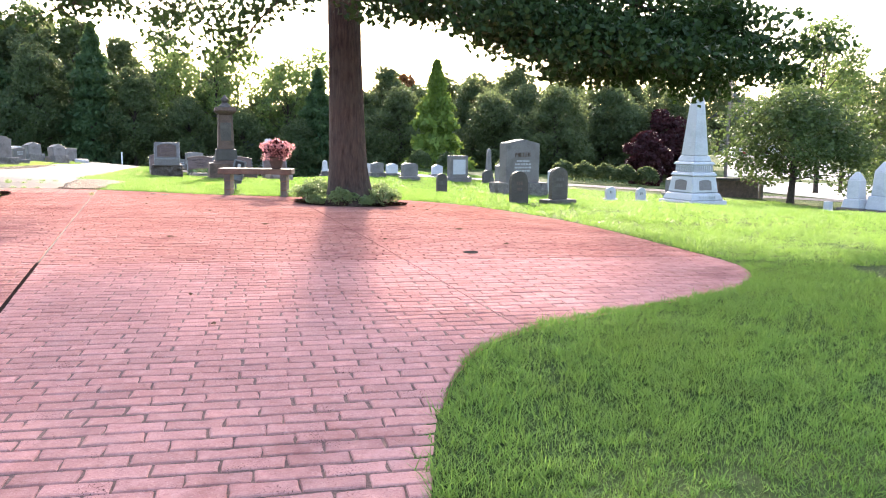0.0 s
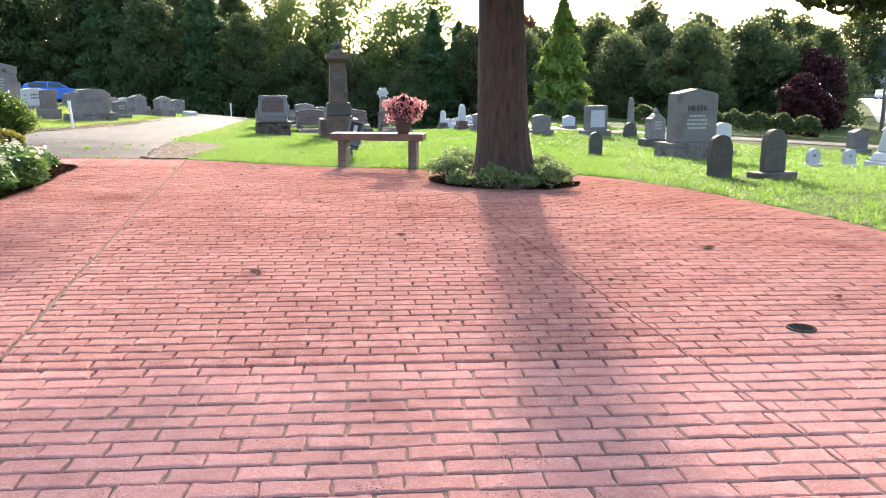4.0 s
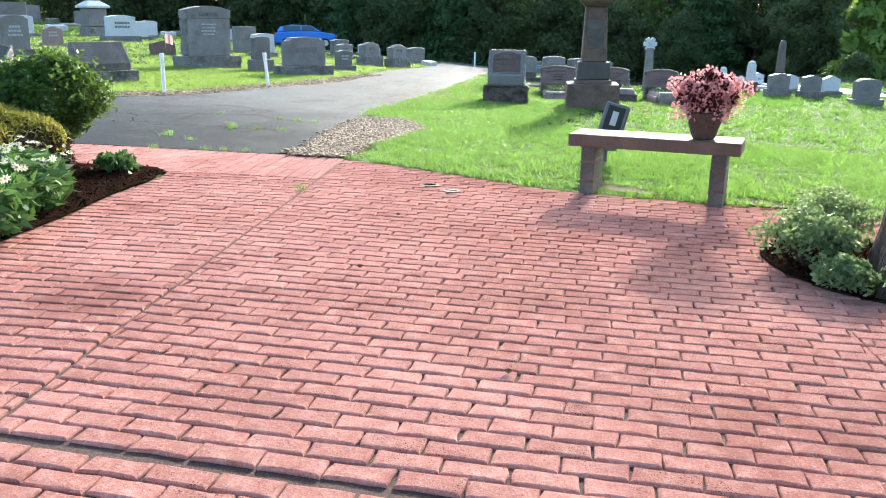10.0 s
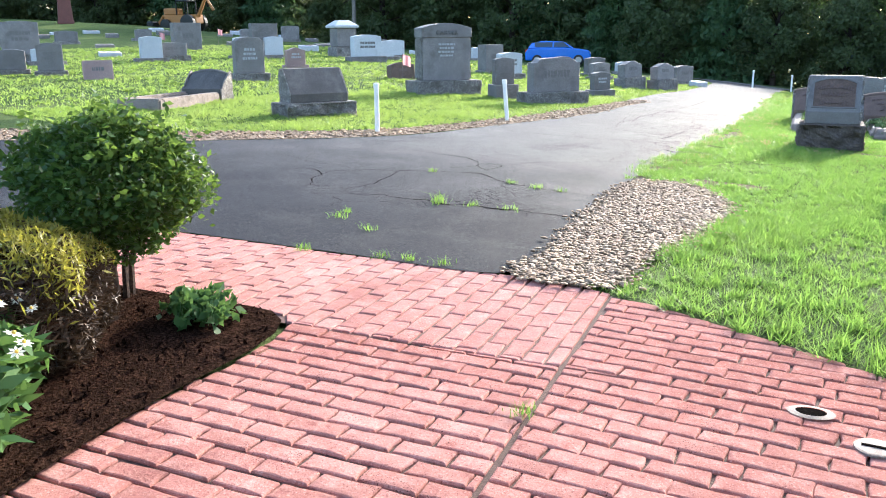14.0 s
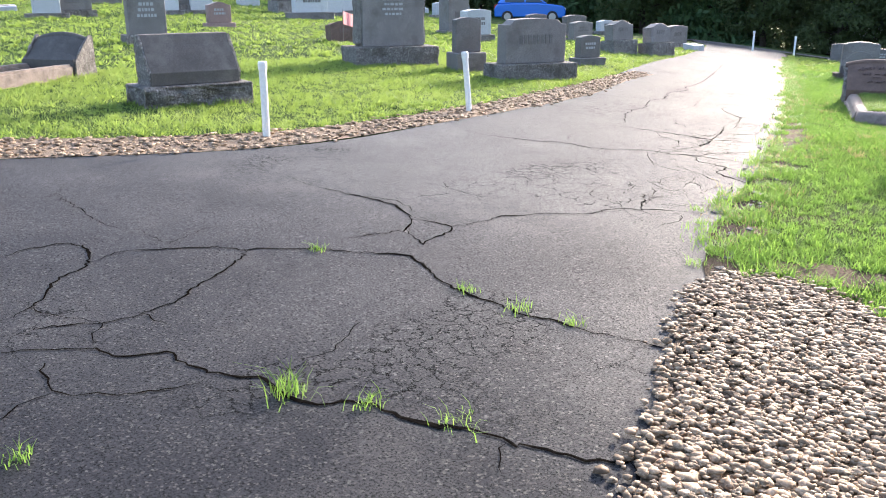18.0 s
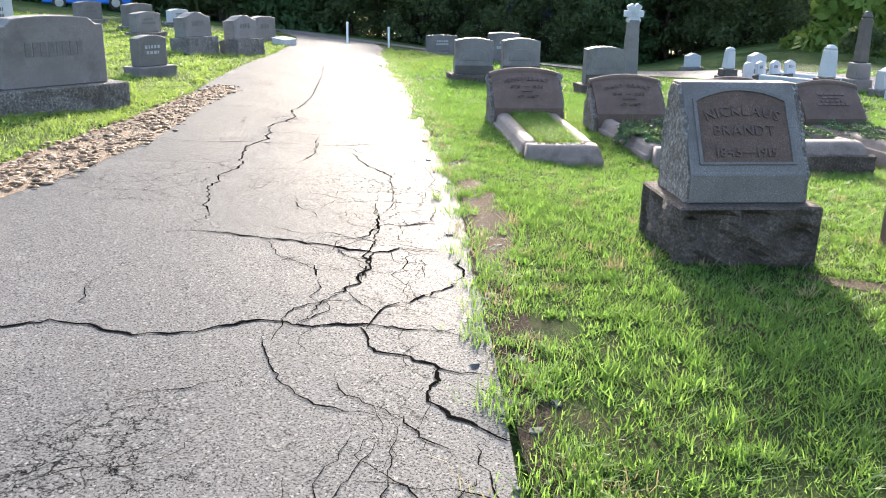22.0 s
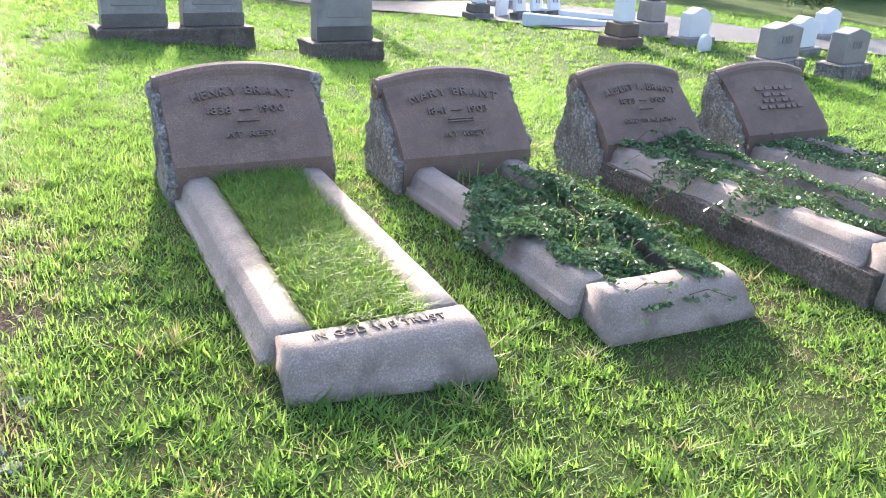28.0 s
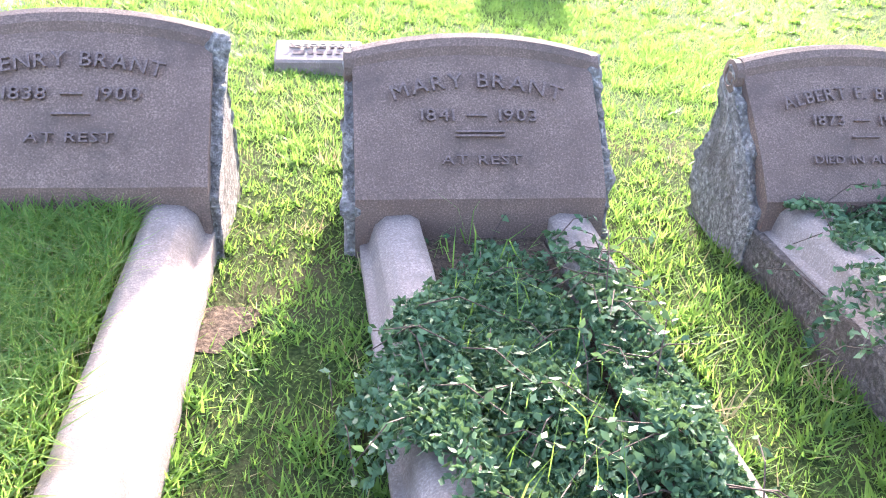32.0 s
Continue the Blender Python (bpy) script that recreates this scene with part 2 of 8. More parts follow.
def letters(name, text, size, depth, material, parent, m, label="", spread=1.0, arch=0.0, width=None):
    """Raised lettering in the built-in font, optionally along an arch."""
    span = 0.0
    cells = []
    for ch in text:
        if ch == " ":
            span += size * 0.42
            continue
        if ch == "-":
            me = None
            wide = size * 0.9
        else:
            curve = bpy.data.curves.new("glyph", "FONT")
            curve.body, curve.size, curve.extrude, curve.resolution_u = ch, size, depth, 2
            probe = bpy.data.objects.new("glyph", curve)
            me = bpy.data.meshes.new_from_object(probe)
            bpy.data.objects.remove(probe)
            xs = [v.co.x for v in me.vertices]
            wide = max(xs) - min(xs) if xs else size * 0.4
            for v in me.vertices:
                v.co.x -= min(xs)
        cells.append((me, span, wide))
        span += wide + size * 0.13 * spread
    total = span - size * 0.13 * spread
    squeeze = (width / total) if width else 1.0
    for me, at, wide in cells:
        mid = (at + wide / 2 - total / 2) * squeeze
        drop = -arch * (2 * mid / (total * squeeze)) ** 2 if arch else 0.0
        lean = math.atan(-8 * arch * mid / (total * squeeze) ** 2) if arch else 0.0
        put = Matrix.Translation((mid, drop, 0)) @ Matrix.Rotation(lean, 4, "Z") @ Matrix.Diagonal((squeeze, 1, 1, 1)) @ Matrix.Translation((-wide / 2, 0, 0))
        bm = bmesh.new()
        if me is None:
            verts = bmesh.ops.create_cube(bm, size=1.0)["verts"]
            for v in verts:
                v.co = Vector((wide / 2 + v.co.x * wide, size * 0.33 + v.co.y * size * 0.09, v.co.z * 2 * depth))
        else:
            bm.from_mesh(me)
        part("dash" if me is None else "letter", bm, material, parent, label).matrix_basis = m @ put


# ---- plants ----
def rhombs(rng, at, size, stretch=1.7, droop=0.0, upright=0.0, spread=0.35):
    """Leaf-shaped quads at the places given, turned at random."""
    n = len(at)
    a = rng.normal(size=(n, 3))
    a[:, 2] = a[:, 2] * (1 - upright) + upright * np.abs(a[:, 2]) * 2 - droop
    a /= np.linalg.norm(a, axis=1)[:, None]
    b = rng.normal(size=(n, 3))
    b -= a * (a * b).sum(1)[:, None]
    b /= np.linalg.norm(b, axis=1)[:, None]
    s = size * (1 + spread * rng.uniform(-1, 1, n))[:, None]
    c = np.cross(a, b) * s * 0.12
    tip, side = a * s * stretch / 2, b * s / 2
    return np.stack([at - tip, at + side * 0.9 + c, at + tip, at - side * 0.9 + c], 1)


def shell(rng, centre, radii, n, inner=0.55):
    d = rng.normal(size=(n, 3))
    d /= np.linalg.norm(d, axis=1)[:, None]
    r = inner + (1 - inner) * rng.uniform(0, 1, n) ** 0.5
    return np.array(centre) + d * r[:, None] * np.array(radii)


def broadleaf(name, label, seed, height, width, bark, leaves, count=9000, leaf=0.28, base=0.25, trunk=0.25, clumps=26, group="trees behind the graves", lobes=1.0):
    """A tree with a bent tapering trunk, limbs and an uneven crown of leaf clumps."""
    rng = np.random.default_rng(seed)
    tree = thing(name, 0, 0, 0, 0, label, "tree", group)
    bm = tube([(0, 0, -0.3), (0, 0, 0.4), (0.1, 0.05, height * 0.3), (-0.1, 0.1, height * 0.6), (0.1, 0, height * 0.9)],
              [trunk * 1.3, trunk, trunk * 0.75, trunk * 0.45, trunk * 0.08], 8)
    spots = []
    for k in range(clumps):
        f = (k + 0.5) / clumps
        z = height * (base + (0.95 - base) * f)
        reach = width / 2 * math.sin(math.pi * min(1, 0.25 + 0.72 * f)) ** 0.7
        ang = k * 2.4 + rng.uniform(-0.4, 0.4)
        r = reach * rng.uniform(0.35, 0.95)
        spots.append((r * math.cos(ang), r * math.sin(ang), z + rng.uniform(-0.4, 0.4)))
        if k % 2 == 0:
            tube([(0, 0, z * 0.75), (r * 0.5 * math.cos(ang), r * 0.5 * math.sin(ang), z * 0.9), spots[-1]], [trunk * 0.3, trunk * 0.16, 0.02], 5, bm)
    part("trunk", bm, bark, tree, smooth=True)
    sets = []
    for x, y, z in spots:
        s = width * rng.uniform(0.14, 0.24) * lobes
        at = shell(rng, (x, y, z), (s, s, s * 0.75), count // clumps, 0.3)
        sets.append(rhombs(rng, at, leaf, 1.5, 0.1))
    arrays("crown", np.concatenate(sets), 4, leaves, tree)
    return tree


def conifer(name, label, seed, height, width, bark, leaves, count=7000, leaf=0.26, base=0.06, group="trees behind the graves"):
    """A spire of drooping sprays round a straight trunk."""
    rng = np.random.default_rng(seed)
    tree = thing(name, 0, 0, 0, 0, label, "tree", group)
    part("trunk", tube([(0, 0, -0.3), (0, 0, height * 0.5), (0, 0, height * 0.97)], [width * 0.06, width * 0.04, 0.02], 7), bark, tree, smooth=True)
    f = rng.uniform(0, 1, count) ** 1.3
    z = height * (base + (1 - base) * f)
    whorl = 1 + 0.22 * np.sin(z * 5.5 + seed) + 0.15 * np.sin(z * 2.1)
    ang = rng.uniform(0, 2 * math.pi, count)
    lobe = 1 + 0.18 * np.sin(ang * 5 + z * 1.3)
    r = width / 2 * (1 - f) ** 0.75 * whorl * lobe * rng.uniform(0.45, 1, count)
    at = np.stack([r * np.cos(ang), r * np.sin(ang), z - r * 0.25], 1)
    arrays("crown", rhombs(rng, at, leaf, 2.2, 0.8), 4, leaves, tree)
    return tree


def bush(name, label, seed, radii, leaves, count, leaf, stem=None, category="shrub", group="", inner=0.6, flat=0.0, upright=0.2, lump=0.25):
    """A rounded shrub: short stems and a lumpy shell of leaves; its foot is at z 0."""
    rng = np.random.default_rng(seed)
    ob = thing(name, 0, 0, 0, 0, label, category, group)
    rx, ry, rz = radii
    d = rng.normal(size=(count, 3))
    d[:, 2] = np.where(d[:, 2] < -flat * 2 - 0.35, -d[:, 2], d[:, 2])
    d /= np.linalg.norm(d, axis=1)[:, None]
    wave = 1 + lump * np.sin(d[:, 0] * 5 + seed) * np.cos(d[:, 1] * 6 + seed * 2) + lump * 0.5 * np.sin(d[:, 2] * 9 + d[:, 0] * 7)
    r = (inner + (1 - inner) * rng.uniform(0, 1, count) ** 0.5) * wave
    at = d * r[:, None] * np.array(radii) + np.array((0, 0, rz * 0.75))
    at[:, 2] = np.maximum(at[:, 2], 0.03)
    arrays("foliage", rhombs(rng, at, leaf, 1.8, 0.0, upright), 4, leaves, ob)
    if stem:
        bm = bmesh.new()
        for k in range(9):
            a = k * 2.4
            tube([(0.08 * rx * math.cos(a), 0.08 * ry * math.sin(a), 0), (0.4 * rx * math.cos(a), 0.4 * ry * math.sin(a), rz * 0.6),
                  (0.75 * rx * math.cos(a), 0.75 * ry * math.sin(a), rz * 1.1)], [0.014, 0.01, 0.004], 5, bm)
        part("stems", bm, stem, ob)
    return ob


def blades(rng, xy, z, height, width, lean=0.5, bent=False):
    """Grass blades: single pointed leaves, or (bent) arching leaves of two faces each."""
    n = len(xy)
    ang = rng.uniform(0, 2 * math.pi, n)
    h = height * rng.uniform(0.5, 1.3, n)
    w = width * rng.uniform(0.7, 1.3, n)
    out = lean * h * rng.uniform(0.1, 1.3, n)
    base = np.stack([xy[:, 0], xy[:, 1], z], 1)
    side = np.stack([np.cos(ang), np.sin(ang), np.zeros(n)], 1) * (w / 2)[:, None]
    tilt = ang + math.pi / 2 + rng.normal(size=n) * 0.5
    way = np.stack([np.cos(tilt), np.sin(tilt), np.zeros(n)], 1)
    up = np.array((0, 0, 1.0))
    top = base + way * out[:, None] + up * h[:, None]
    if not bent:
        return np.stack([base - side, base + side, top], 1)
    mid = base + way * (out * 0.3)[:, None] + up * (h * 0.7)[:, None]
    low = np.stack([base - side, base + side, mid + side * 0.8, mid - side * 0.8], 1)
    high = np.stack([mid - side * 0.8, mid + side * 0.8, top + side * 0.08, top - side * 0.08], 1)
    return np.concatenate([low, high], 1).reshape(-1, 4, 3)


# ---- material list ----
def brick_skin(name, island, pale=0.0):
    """Stamped red brick: pitted, blotched with wear and paler scuffs, tone varied from brick to brick."""
    m, nt, shader = nodes_of(name)
    at = place(nt, True)
    big, mid, fine = noise_of(nt, at, 0.7), noise_of(nt, at, 14.0, 6.0, 0.75), noise_of(nt, at, 110.0, 3.0, 0.7)
    colour = mixer(nt, ramp(nt, big, 0.35, 0.65), (0.30, 0.132, 0.110), (0.40, 0.200, 0.172))
    colour = mixer(nt, ramp(nt, mid, 0.5, 0.75), colour, (0.50, 0.285, 0.245))
    colour = mixer(nt, ramp(nt, mid, 0.45, 0.27), colour, (0.235, 0.092, 0.076))
    colour = mixer(nt, ramp(nt, fine, 0.56, 0.72), colour, (0.52, 0.32, 0.275))
    colour = mixer(nt, ramp(nt, fine, 0.42, 0.30), colour, (0.19, 0.078, 0.066))
    if pale:
        colour = mixer(nt, pale, colour, (0.66, 0.365, 0.335))
    stain = ramp(nt, noise_of(nt, at, 0.45, 7.0, 0.7), 0.54, 0.70)
    colour = mixer(nt, stain, colour, (0.20, 0.085, 0.073))
    # clusters of open pits in the face
    holes = nt.nodes.new("ShaderNodeMath")
    holes.operation = "MULTIPLY"
    nt.links.new(ramp(nt, noise_of(nt, at, 170.0, 2.0, 0.5), 0.40, 0.33), holes.inputs[0])
    nt.links.new(ramp(nt, noise_of(nt, at, 5.5, 2.0, 0.5), 0.55, 0.66), holes.inputs[1])
    colour = varied(nt, colour, 0.10, island)
    colour = mixer(nt, holes.outputs[0], colour, (0.05, 0.022, 0.018))
    nt.links.new(colour, shader.inputs["Base Color"])
    r = nt.nodes.new("ShaderNodeMapRange")
    r.inputs[3].default_value, r.inputs[4].default_value = 0.62, 0.85
    nt.links.new(mid, r.inputs[0])
    nt.links.new(r.outputs[0], shader.inputs["Roughness"])
    shader.inputs["Specular IOR Level"].default_value = 0.0
    both = nt.nodes.new("ShaderNodeMath")
    both.operation = "MULTIPLY_ADD"
    both.inputs[1].default_value = 0.35
    nt.links.new(fine, both.inputs[0])
    nt.links.new(mid, both.inputs[2])
    bump_to(nt, shader, both.outputs[0], 0.7, 0.010)
    return m


BRICK = brick_skin("brick_red", False)
BRICK_FAR = brick_skin("brick_red_joined", True)
BRICK_PALE = brick_skin("brick_pale_joined", True, 0.22)
BRICK_APRON = brick_skin("brick_apron_joined", True, 0.16)
JOINT_TAR = surface("joint_tar", (0.016, 0.011, 0.010), (0.042, 0.028, 0.025), 4, 120, 0.4, (0.9, 1.0), 0.4, world=True, spec=0.0)
JOINT = surface("joint_grit", (0.060, 0.033, 0.027), (0.125, 0.072, 0.060), 4, 120, 0.4, (0.9, 1.0), 0.5, world=True)
def asphalt():
    """Worn asphalt: fine stone chips, bleached patches, a net of hairline cracks."""
    m, nt, shader = nodes_of("asphalt")
    at = place(nt, True)
    big, fine = noise_of(nt, at, 0.5), noise_of(nt, at, 120.0, 4.0, 0.8)
    # dark by the forecourt, turning to a paler grey further along the drive
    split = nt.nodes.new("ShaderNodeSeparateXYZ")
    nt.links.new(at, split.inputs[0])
    along_y = nt.nodes.new("ShaderNodeMath")
    along_y.operation = "MULTIPLY_ADD"
    along_y.inputs[1].default_value = 5.0
    nt.links.new(big, along_y.inputs[0])
    nt.links.new(split.outputs[1], along_y.inputs[2])
    pale_share = ramp(nt, along_y.outputs[0], 15.5, 19.5)
    colour = mixer(nt, pale_share, (0.030, 0.031, 0.036), (0.142, 0.139, 0.137))
    colour = mixer(nt, ramp(nt, noise_of(nt, at, 1.3, 6.0), 0.54, 0.70), colour, mixer(nt, pale_share, (0.055, 0.054, 0.056), (0.178, 0.172, 0.167)))
    chips = add(nt, "ShaderNodeTexVoronoi", Scale=120.0)
    nt.links.new(at, chips.inputs["Vector"])
    colour = mixer(nt, ramp(nt, chips.outputs["Color"], 0.70, 0.95), colour, mixer(nt, pale_share, (0.10, 0.098, 0.096), (0.27, 0.262, 0.252)))
    colour = mixer(nt, ramp(nt, fine, 0.53, 0.38), colour, (0.012, 0.012, 0.013))
    bent = nt.nodes.new("ShaderNodeVectorMath")
    bent.operation = "MULTIPLY_ADD"
    wobble = add(nt, "ShaderNodeTexNoise", Scale=5.0, Detail=7.0, Roughness=0.7)
    nt.links.new(at, wobble.inputs["Vector"])
    nt.links.new(wobble.outputs["Color"], bent.inputs[0])
    bent.inputs[1].default_value = (0.30, 0.30, 0.0)
    nt.links.new(at, bent.inputs[2])
    gaps = None
    for scale, lo, hi, gate_scale, gate in ((1.3, 0.003, 0.008, 0.35, 0.60), (4.2, 0.006, 0.018, 0.5, 0.59), (11.0, 0.02, 0.05, 0.6, 0.61)):
        net = add(nt, "ShaderNodeTexVoronoi", Scale=scale)
        net.feature, net.voronoi_dimensions = "DISTANCE_TO_EDGE", "2D"
        nt.links.new(bent.outputs[0], net.inputs["Vector"])
        line = ramp(nt, net.outputs["Distance"], hi, lo)
        both = nt.nodes.new("ShaderNodeMath")
        both.operation = "MULTIPLY"
        nt.links.new(line, both.inputs[0])
        nt.links.new(ramp(nt, noise_of(nt, at, gate_scale, 2.0), gate, gate + 0.06), both.inputs[1])
        colour = mixer(nt, both.outputs[0], colour, (0.006, 0.006, 0.006))
        if gaps is None:
            gaps = both.outputs[0]
        else:
            most = nt.nodes.new("ShaderNodeMath")
            most.operation = "MAXIMUM"
            nt.links.new(gaps, most.inputs[0])
            nt.links.new(both.outputs[0], most.inputs[1])
            gaps = most.outputs[0]
    nt.links.new(colour, shader.inputs["Base Color"])
    r = nt.nodes.new("ShaderNodeMapRange")
    r.inputs[3].default_value, r.inputs[4].default_value = 0.52, 0.70
    nt.links.new(noise_of(nt, at, 0.8), r.inputs[0])
    nt.links.new(r.outputs[0], shader.inputs["Roughness"])
    dull = nt.nodes.new("ShaderNodeMapRange")
    dull.inputs[3].default_value, dull.inputs[4].default_value = 0.036, 0.0
    nt.links.new(gaps, dull.inputs[0])
    pits = nt.nodes.new("ShaderNodeMath")
    pits.operation = "MULTIPLY"
    nt.links.new(dull.outputs[0], pits.inputs[0])
    nt.links.new(ramp(nt, fine, 0.38, 0.52), pits.inputs[1])
    nt.links.new(pits.outputs[0], shader.inputs["Specular IOR Level"])
    bump_to(nt, shader, fine, 0.35, 0.003)
    return m


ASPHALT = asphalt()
# near-black: the shade deep in cracks, slot and inlet is put into the colour
CRACK = surface("gap_shade", (0.006, 0.005, 0.005), (0.013, 0.011, 0.009), 6, 80, 0.4, (1.0, 1.0), 0.0, world=True, spec=0.0)
SOIL = surface("soil", (0.085, 0.06, 0.042), (0.17, 0.12, 0.085), 3, 70, 0.4, (0.9, 1), 0.8, 0.02, world=True, spec=0.1)
SOIL_DARK = surface("soil_dark", (0.045, 0.034, 0.026), (0.12, 0.09, 0.065), 4, 80, 0.5, (0.95, 1), 1.0, 0.02, world=True, spec=0.05)
# public road: sun glare on the asphalt is put into this lighter colour
ROAD_GLARE = surface("glare_road", (0.20, 0.195, 0.20), (0.30, 0.295, 0.30), 0.4, 30, 0.2, (0.6, 0.8), 0.1, world=True)
MULCH = surface("mulch", (0.020, 0.012, 0.009), (0.060, 0.032, 0.022), 9, 60, 0.6, (0.9, 1), 1.0, 0.03, world=True, spec=0.0)
TURF = surface("turf", (0.036, 0.068, 0.018), (0.088, 0.135, 0.038), 0.8, 45, 0.6, (0.8, 1), 0.9, 0.03, stain=(0.12, 0.145, 0.05), stain_scale=0.25, world=True, spec=0.05)
PEBBLE = surface("pebble", (0.25, 0.165, 0.105), (0.50, 0.385, 0.27), 9, 60, 0.3, (0.55, 0.85), 0.2, piece=0.6, island=True, world=True, spec=0.15)
MORTAR = surface("brown_mortar", (0.125, 0.066, 0.052), (0.20, 0.115, 0.093), 8, 120, 0.3, (0.9, 1.0), 0.4, world=True)
GRIT = surface("gravel_bed", (0.22, 0.15, 0.095), (0.38, 0.28, 0.19), 12, 90, 0.5, (0.8, 1), 0.9, 0.02, world=True)
BLADE = leafy("grass_blade", (0.028, 0.076, 0.018), (0.112, 0.212, 0.050), (0.38, 0.63, 0.105), share=0.47, rough=0.5, patch=0.34, patch_colour=(0.140, 0.20, 0.056), patch_scale=1.1, deep=0.55, deep_colour=(0.022, 0.060, 0.014))
# paler than BLADE: dry tips, with sun glare and haze put into the colour
BLADE_PALE = leafy("dry_glare_blade", (0.08, 0.138, 0.030), (0.19, 0.27, 0.065), (0.47, 0.64, 0.12), share=0.47, rough=0.5, patch=0.5, patch_colour=(0.23, 0.27, 0.085), patch_scale=0.4)
DRY = leafy("dry_grass", (0.25, 0.2, 0.1), (0.42, 0.34, 0.18), (0.5, 0.42, 0.2), share=0.3)
BARK = surface("bark", (0.045, 0.033, 0.026), (0.10, 0.075, 0.058), 5, 40, 0.5, (0.85, 1), 1.0, 0.03, world=False)
GREY = surface("granite_grey", (0.165, 0.148, 0.142), (0.265, 0.242, 0.234), 3.0, 160, 0.35, (0.55, 0.8), 0.25, 0.004, stain=(0.11, 0.097, 0.091), stain_scale=2.2, piece=0.18)
PALE = surface("marble_pale", (0.47, 0.475, 0.50), (0.62, 0.62, 0.63), 2.0, 120, 0.2, (0.5, 0.75), 0.15, 0.003, stain=(0.34, 0.345, 0.35), piece=0.10)
BROWN = surface("granite_weathered", (0.100, 0.062, 0.048), (0.225, 0.150, 0.118), 4.2, 170, 0.2, (0.65, 0.9), 0.35, 0.003, stain=(0.060, 0.040, 0.032), stain_scale=3.0, piece=0.08)
DARK = surface("stone_dark", (0.075, 0.064, 0.058), (0.15, 0.132, 0.12), 3.0, 120, 0.4, (0.6, 0.9), 0.3, 0.004, stain=(0.17, 0.15, 0.13), piece=0.12)
ROCK = surface("granite_rock_face", (0.19, 0.168, 0.155), (0.48, 0.44, 0.41), 9.0, 45, 0.35, (0.7, 0.95), 1.0, 0.05, stain=(0.10, 0.082, 0.07), stain_scale=4, piece=0.1)
ROSE = surface("granite_rose", (0.30, 0.19, 0.17), (0.42, 0.29, 0.26), 2.5, 150, 0.3, (0.4, 0.7), 0.1, 0.003, piece=0.1)
RED_STONE = surface("red_granite", (0.14, 0.045, 0.035), (0.22, 0.075, 0.06), 3, 120, 0.3, (0.4, 0.6), 0.1)
# dark ground tone that carries the shade between the grass blades
BLADE_GAPS = surface("blade_gap_shade", (0.035, 0.058, 0.018), (0.085, 0.115, 0.038), 5, 90, 0.5, (0.95, 1), 1.0, 0.02, stain=(0.085, 0.07, 0.04), stain_scale=2.0, world=True, spec=0.05)
KERB = surface("kerb_granite", (0.20, 0.152, 0.130), (0.345, 0.278, 0.240), 3.5, 150, 0.2, (0.65, 0.9), 0.4, 0.004, stain=(0.115, 0.088, 0.074), stain_scale=3.2)
LETTER = surface("letter_stone", (0.13, 0.088, 0.078), (0.20, 0.14, 0.125), 8, 140, 0.3)
LETTER_GREY = surface("letter_grey", (0.145, 0.132, 0.127), (0.205, 0.188, 0.182), 8, 140, 0.3)
PLINTH = surface("plinth_rock", (0.095, 0.074, 0.063), (0.20, 0.16, 0.138), 4.0, 60, 0.3, (0.8, 0.95), 0.9, 0.02, stain=(0.06, 0.047, 0.04), stain_scale=3, spec=0.2)
LETTER_PALE = surface("letter_pale", (0.36, 0.36, 0.37), (0.48, 0.48, 0.48), 8, 140, 0.2)
WHITE = paint("white_plastic", (0.78, 0.78, 0.76), 0.4)
METAL = paint("grey_metal", (0.12, 0.125, 0.13), 0.45, 0.3)
OLD_IRON = surface("old_iron", (0.035, 0.03, 0.028), (0.08, 0.065, 0.055), 8, 80, 0.3, (0.9, 1.0), 0.2, spec=0.05)
DEAD_LEAF = surface("dead_leaf", (0.12, 0.065, 0.035), (0.22, 0.13, 0.075), 8, 60, 0.3, (0.8, 0.95), 0.2, spec=0.1)
IRON = paint("black_iron", (0.02, 0.02, 0.02), 0.5, 0.4)
LEAF = leafy("maple_leaf", (0.014, 0.032, 0.011), (0.04, 0.072, 0.022), (0.07, 0.13, 0.025), share=0.15)
WOODS = leafy("woods_leaf", (0.042, 0.062, 0.031), (0.112, 0.142, 0.062), (0.21, 0.26, 0.095), share=0.45, patch=0.6, patch_colour=(0.06, 0.095, 0.045), patch_scale=0.15)
LIME = leafy("light_leaf", (0.06, 0.105, 0.03), (0.13, 0.19, 0.06), (0.25, 0.33, 0.09), share=0.4)
PINE = leafy("conifer_leaf", (0.035, 0.075, 0.036), (0.085, 0.135, 0.055), (0.14, 0.22, 0.08), share=0.4)
SPRUCE = leafy("spire_leaf", (0.09, 0.15, 0.03), (0.17, 0.24, 0.05), (0.25, 0.33, 0.06), share=0.3)
PURPLE = leafy("purple_leaf", (0.030, 0.010, 0.013), (0.07, 0.022, 0.026), (0.09, 0.02, 0.02), share=0.15)
RUST = leafy("rust_leaf", (0.14, 0.06, 0.025), (0.24, 0.11, 0.04), (0.3, 0.12, 0.03), share=0.25)
BOX_LEAF = leafy("box_leaf", (0.020, 0.052, 0.014), (0.062, 0.12, 0.03), (0.2, 0.3, 0.045), share=0.33, rough=0.35)
GOLD_LEAF = leafy("gold_shrub_leaf", (0.11, 0.11, 0.02), (0.24, 0.22, 0.04), (0.4, 0.38, 0.05), share=0.35)
TWIG = surface("twig", (0.05, 0.03, 0.022), (0.11, 0.07, 0.05), 8, 60, 0.4)
TWIG_DARK = leafy("brown_twig", (0.028, 0.018, 0.012), (0.075, 0.048, 0.03), (0.08, 0.05, 0.03), share=0.15)
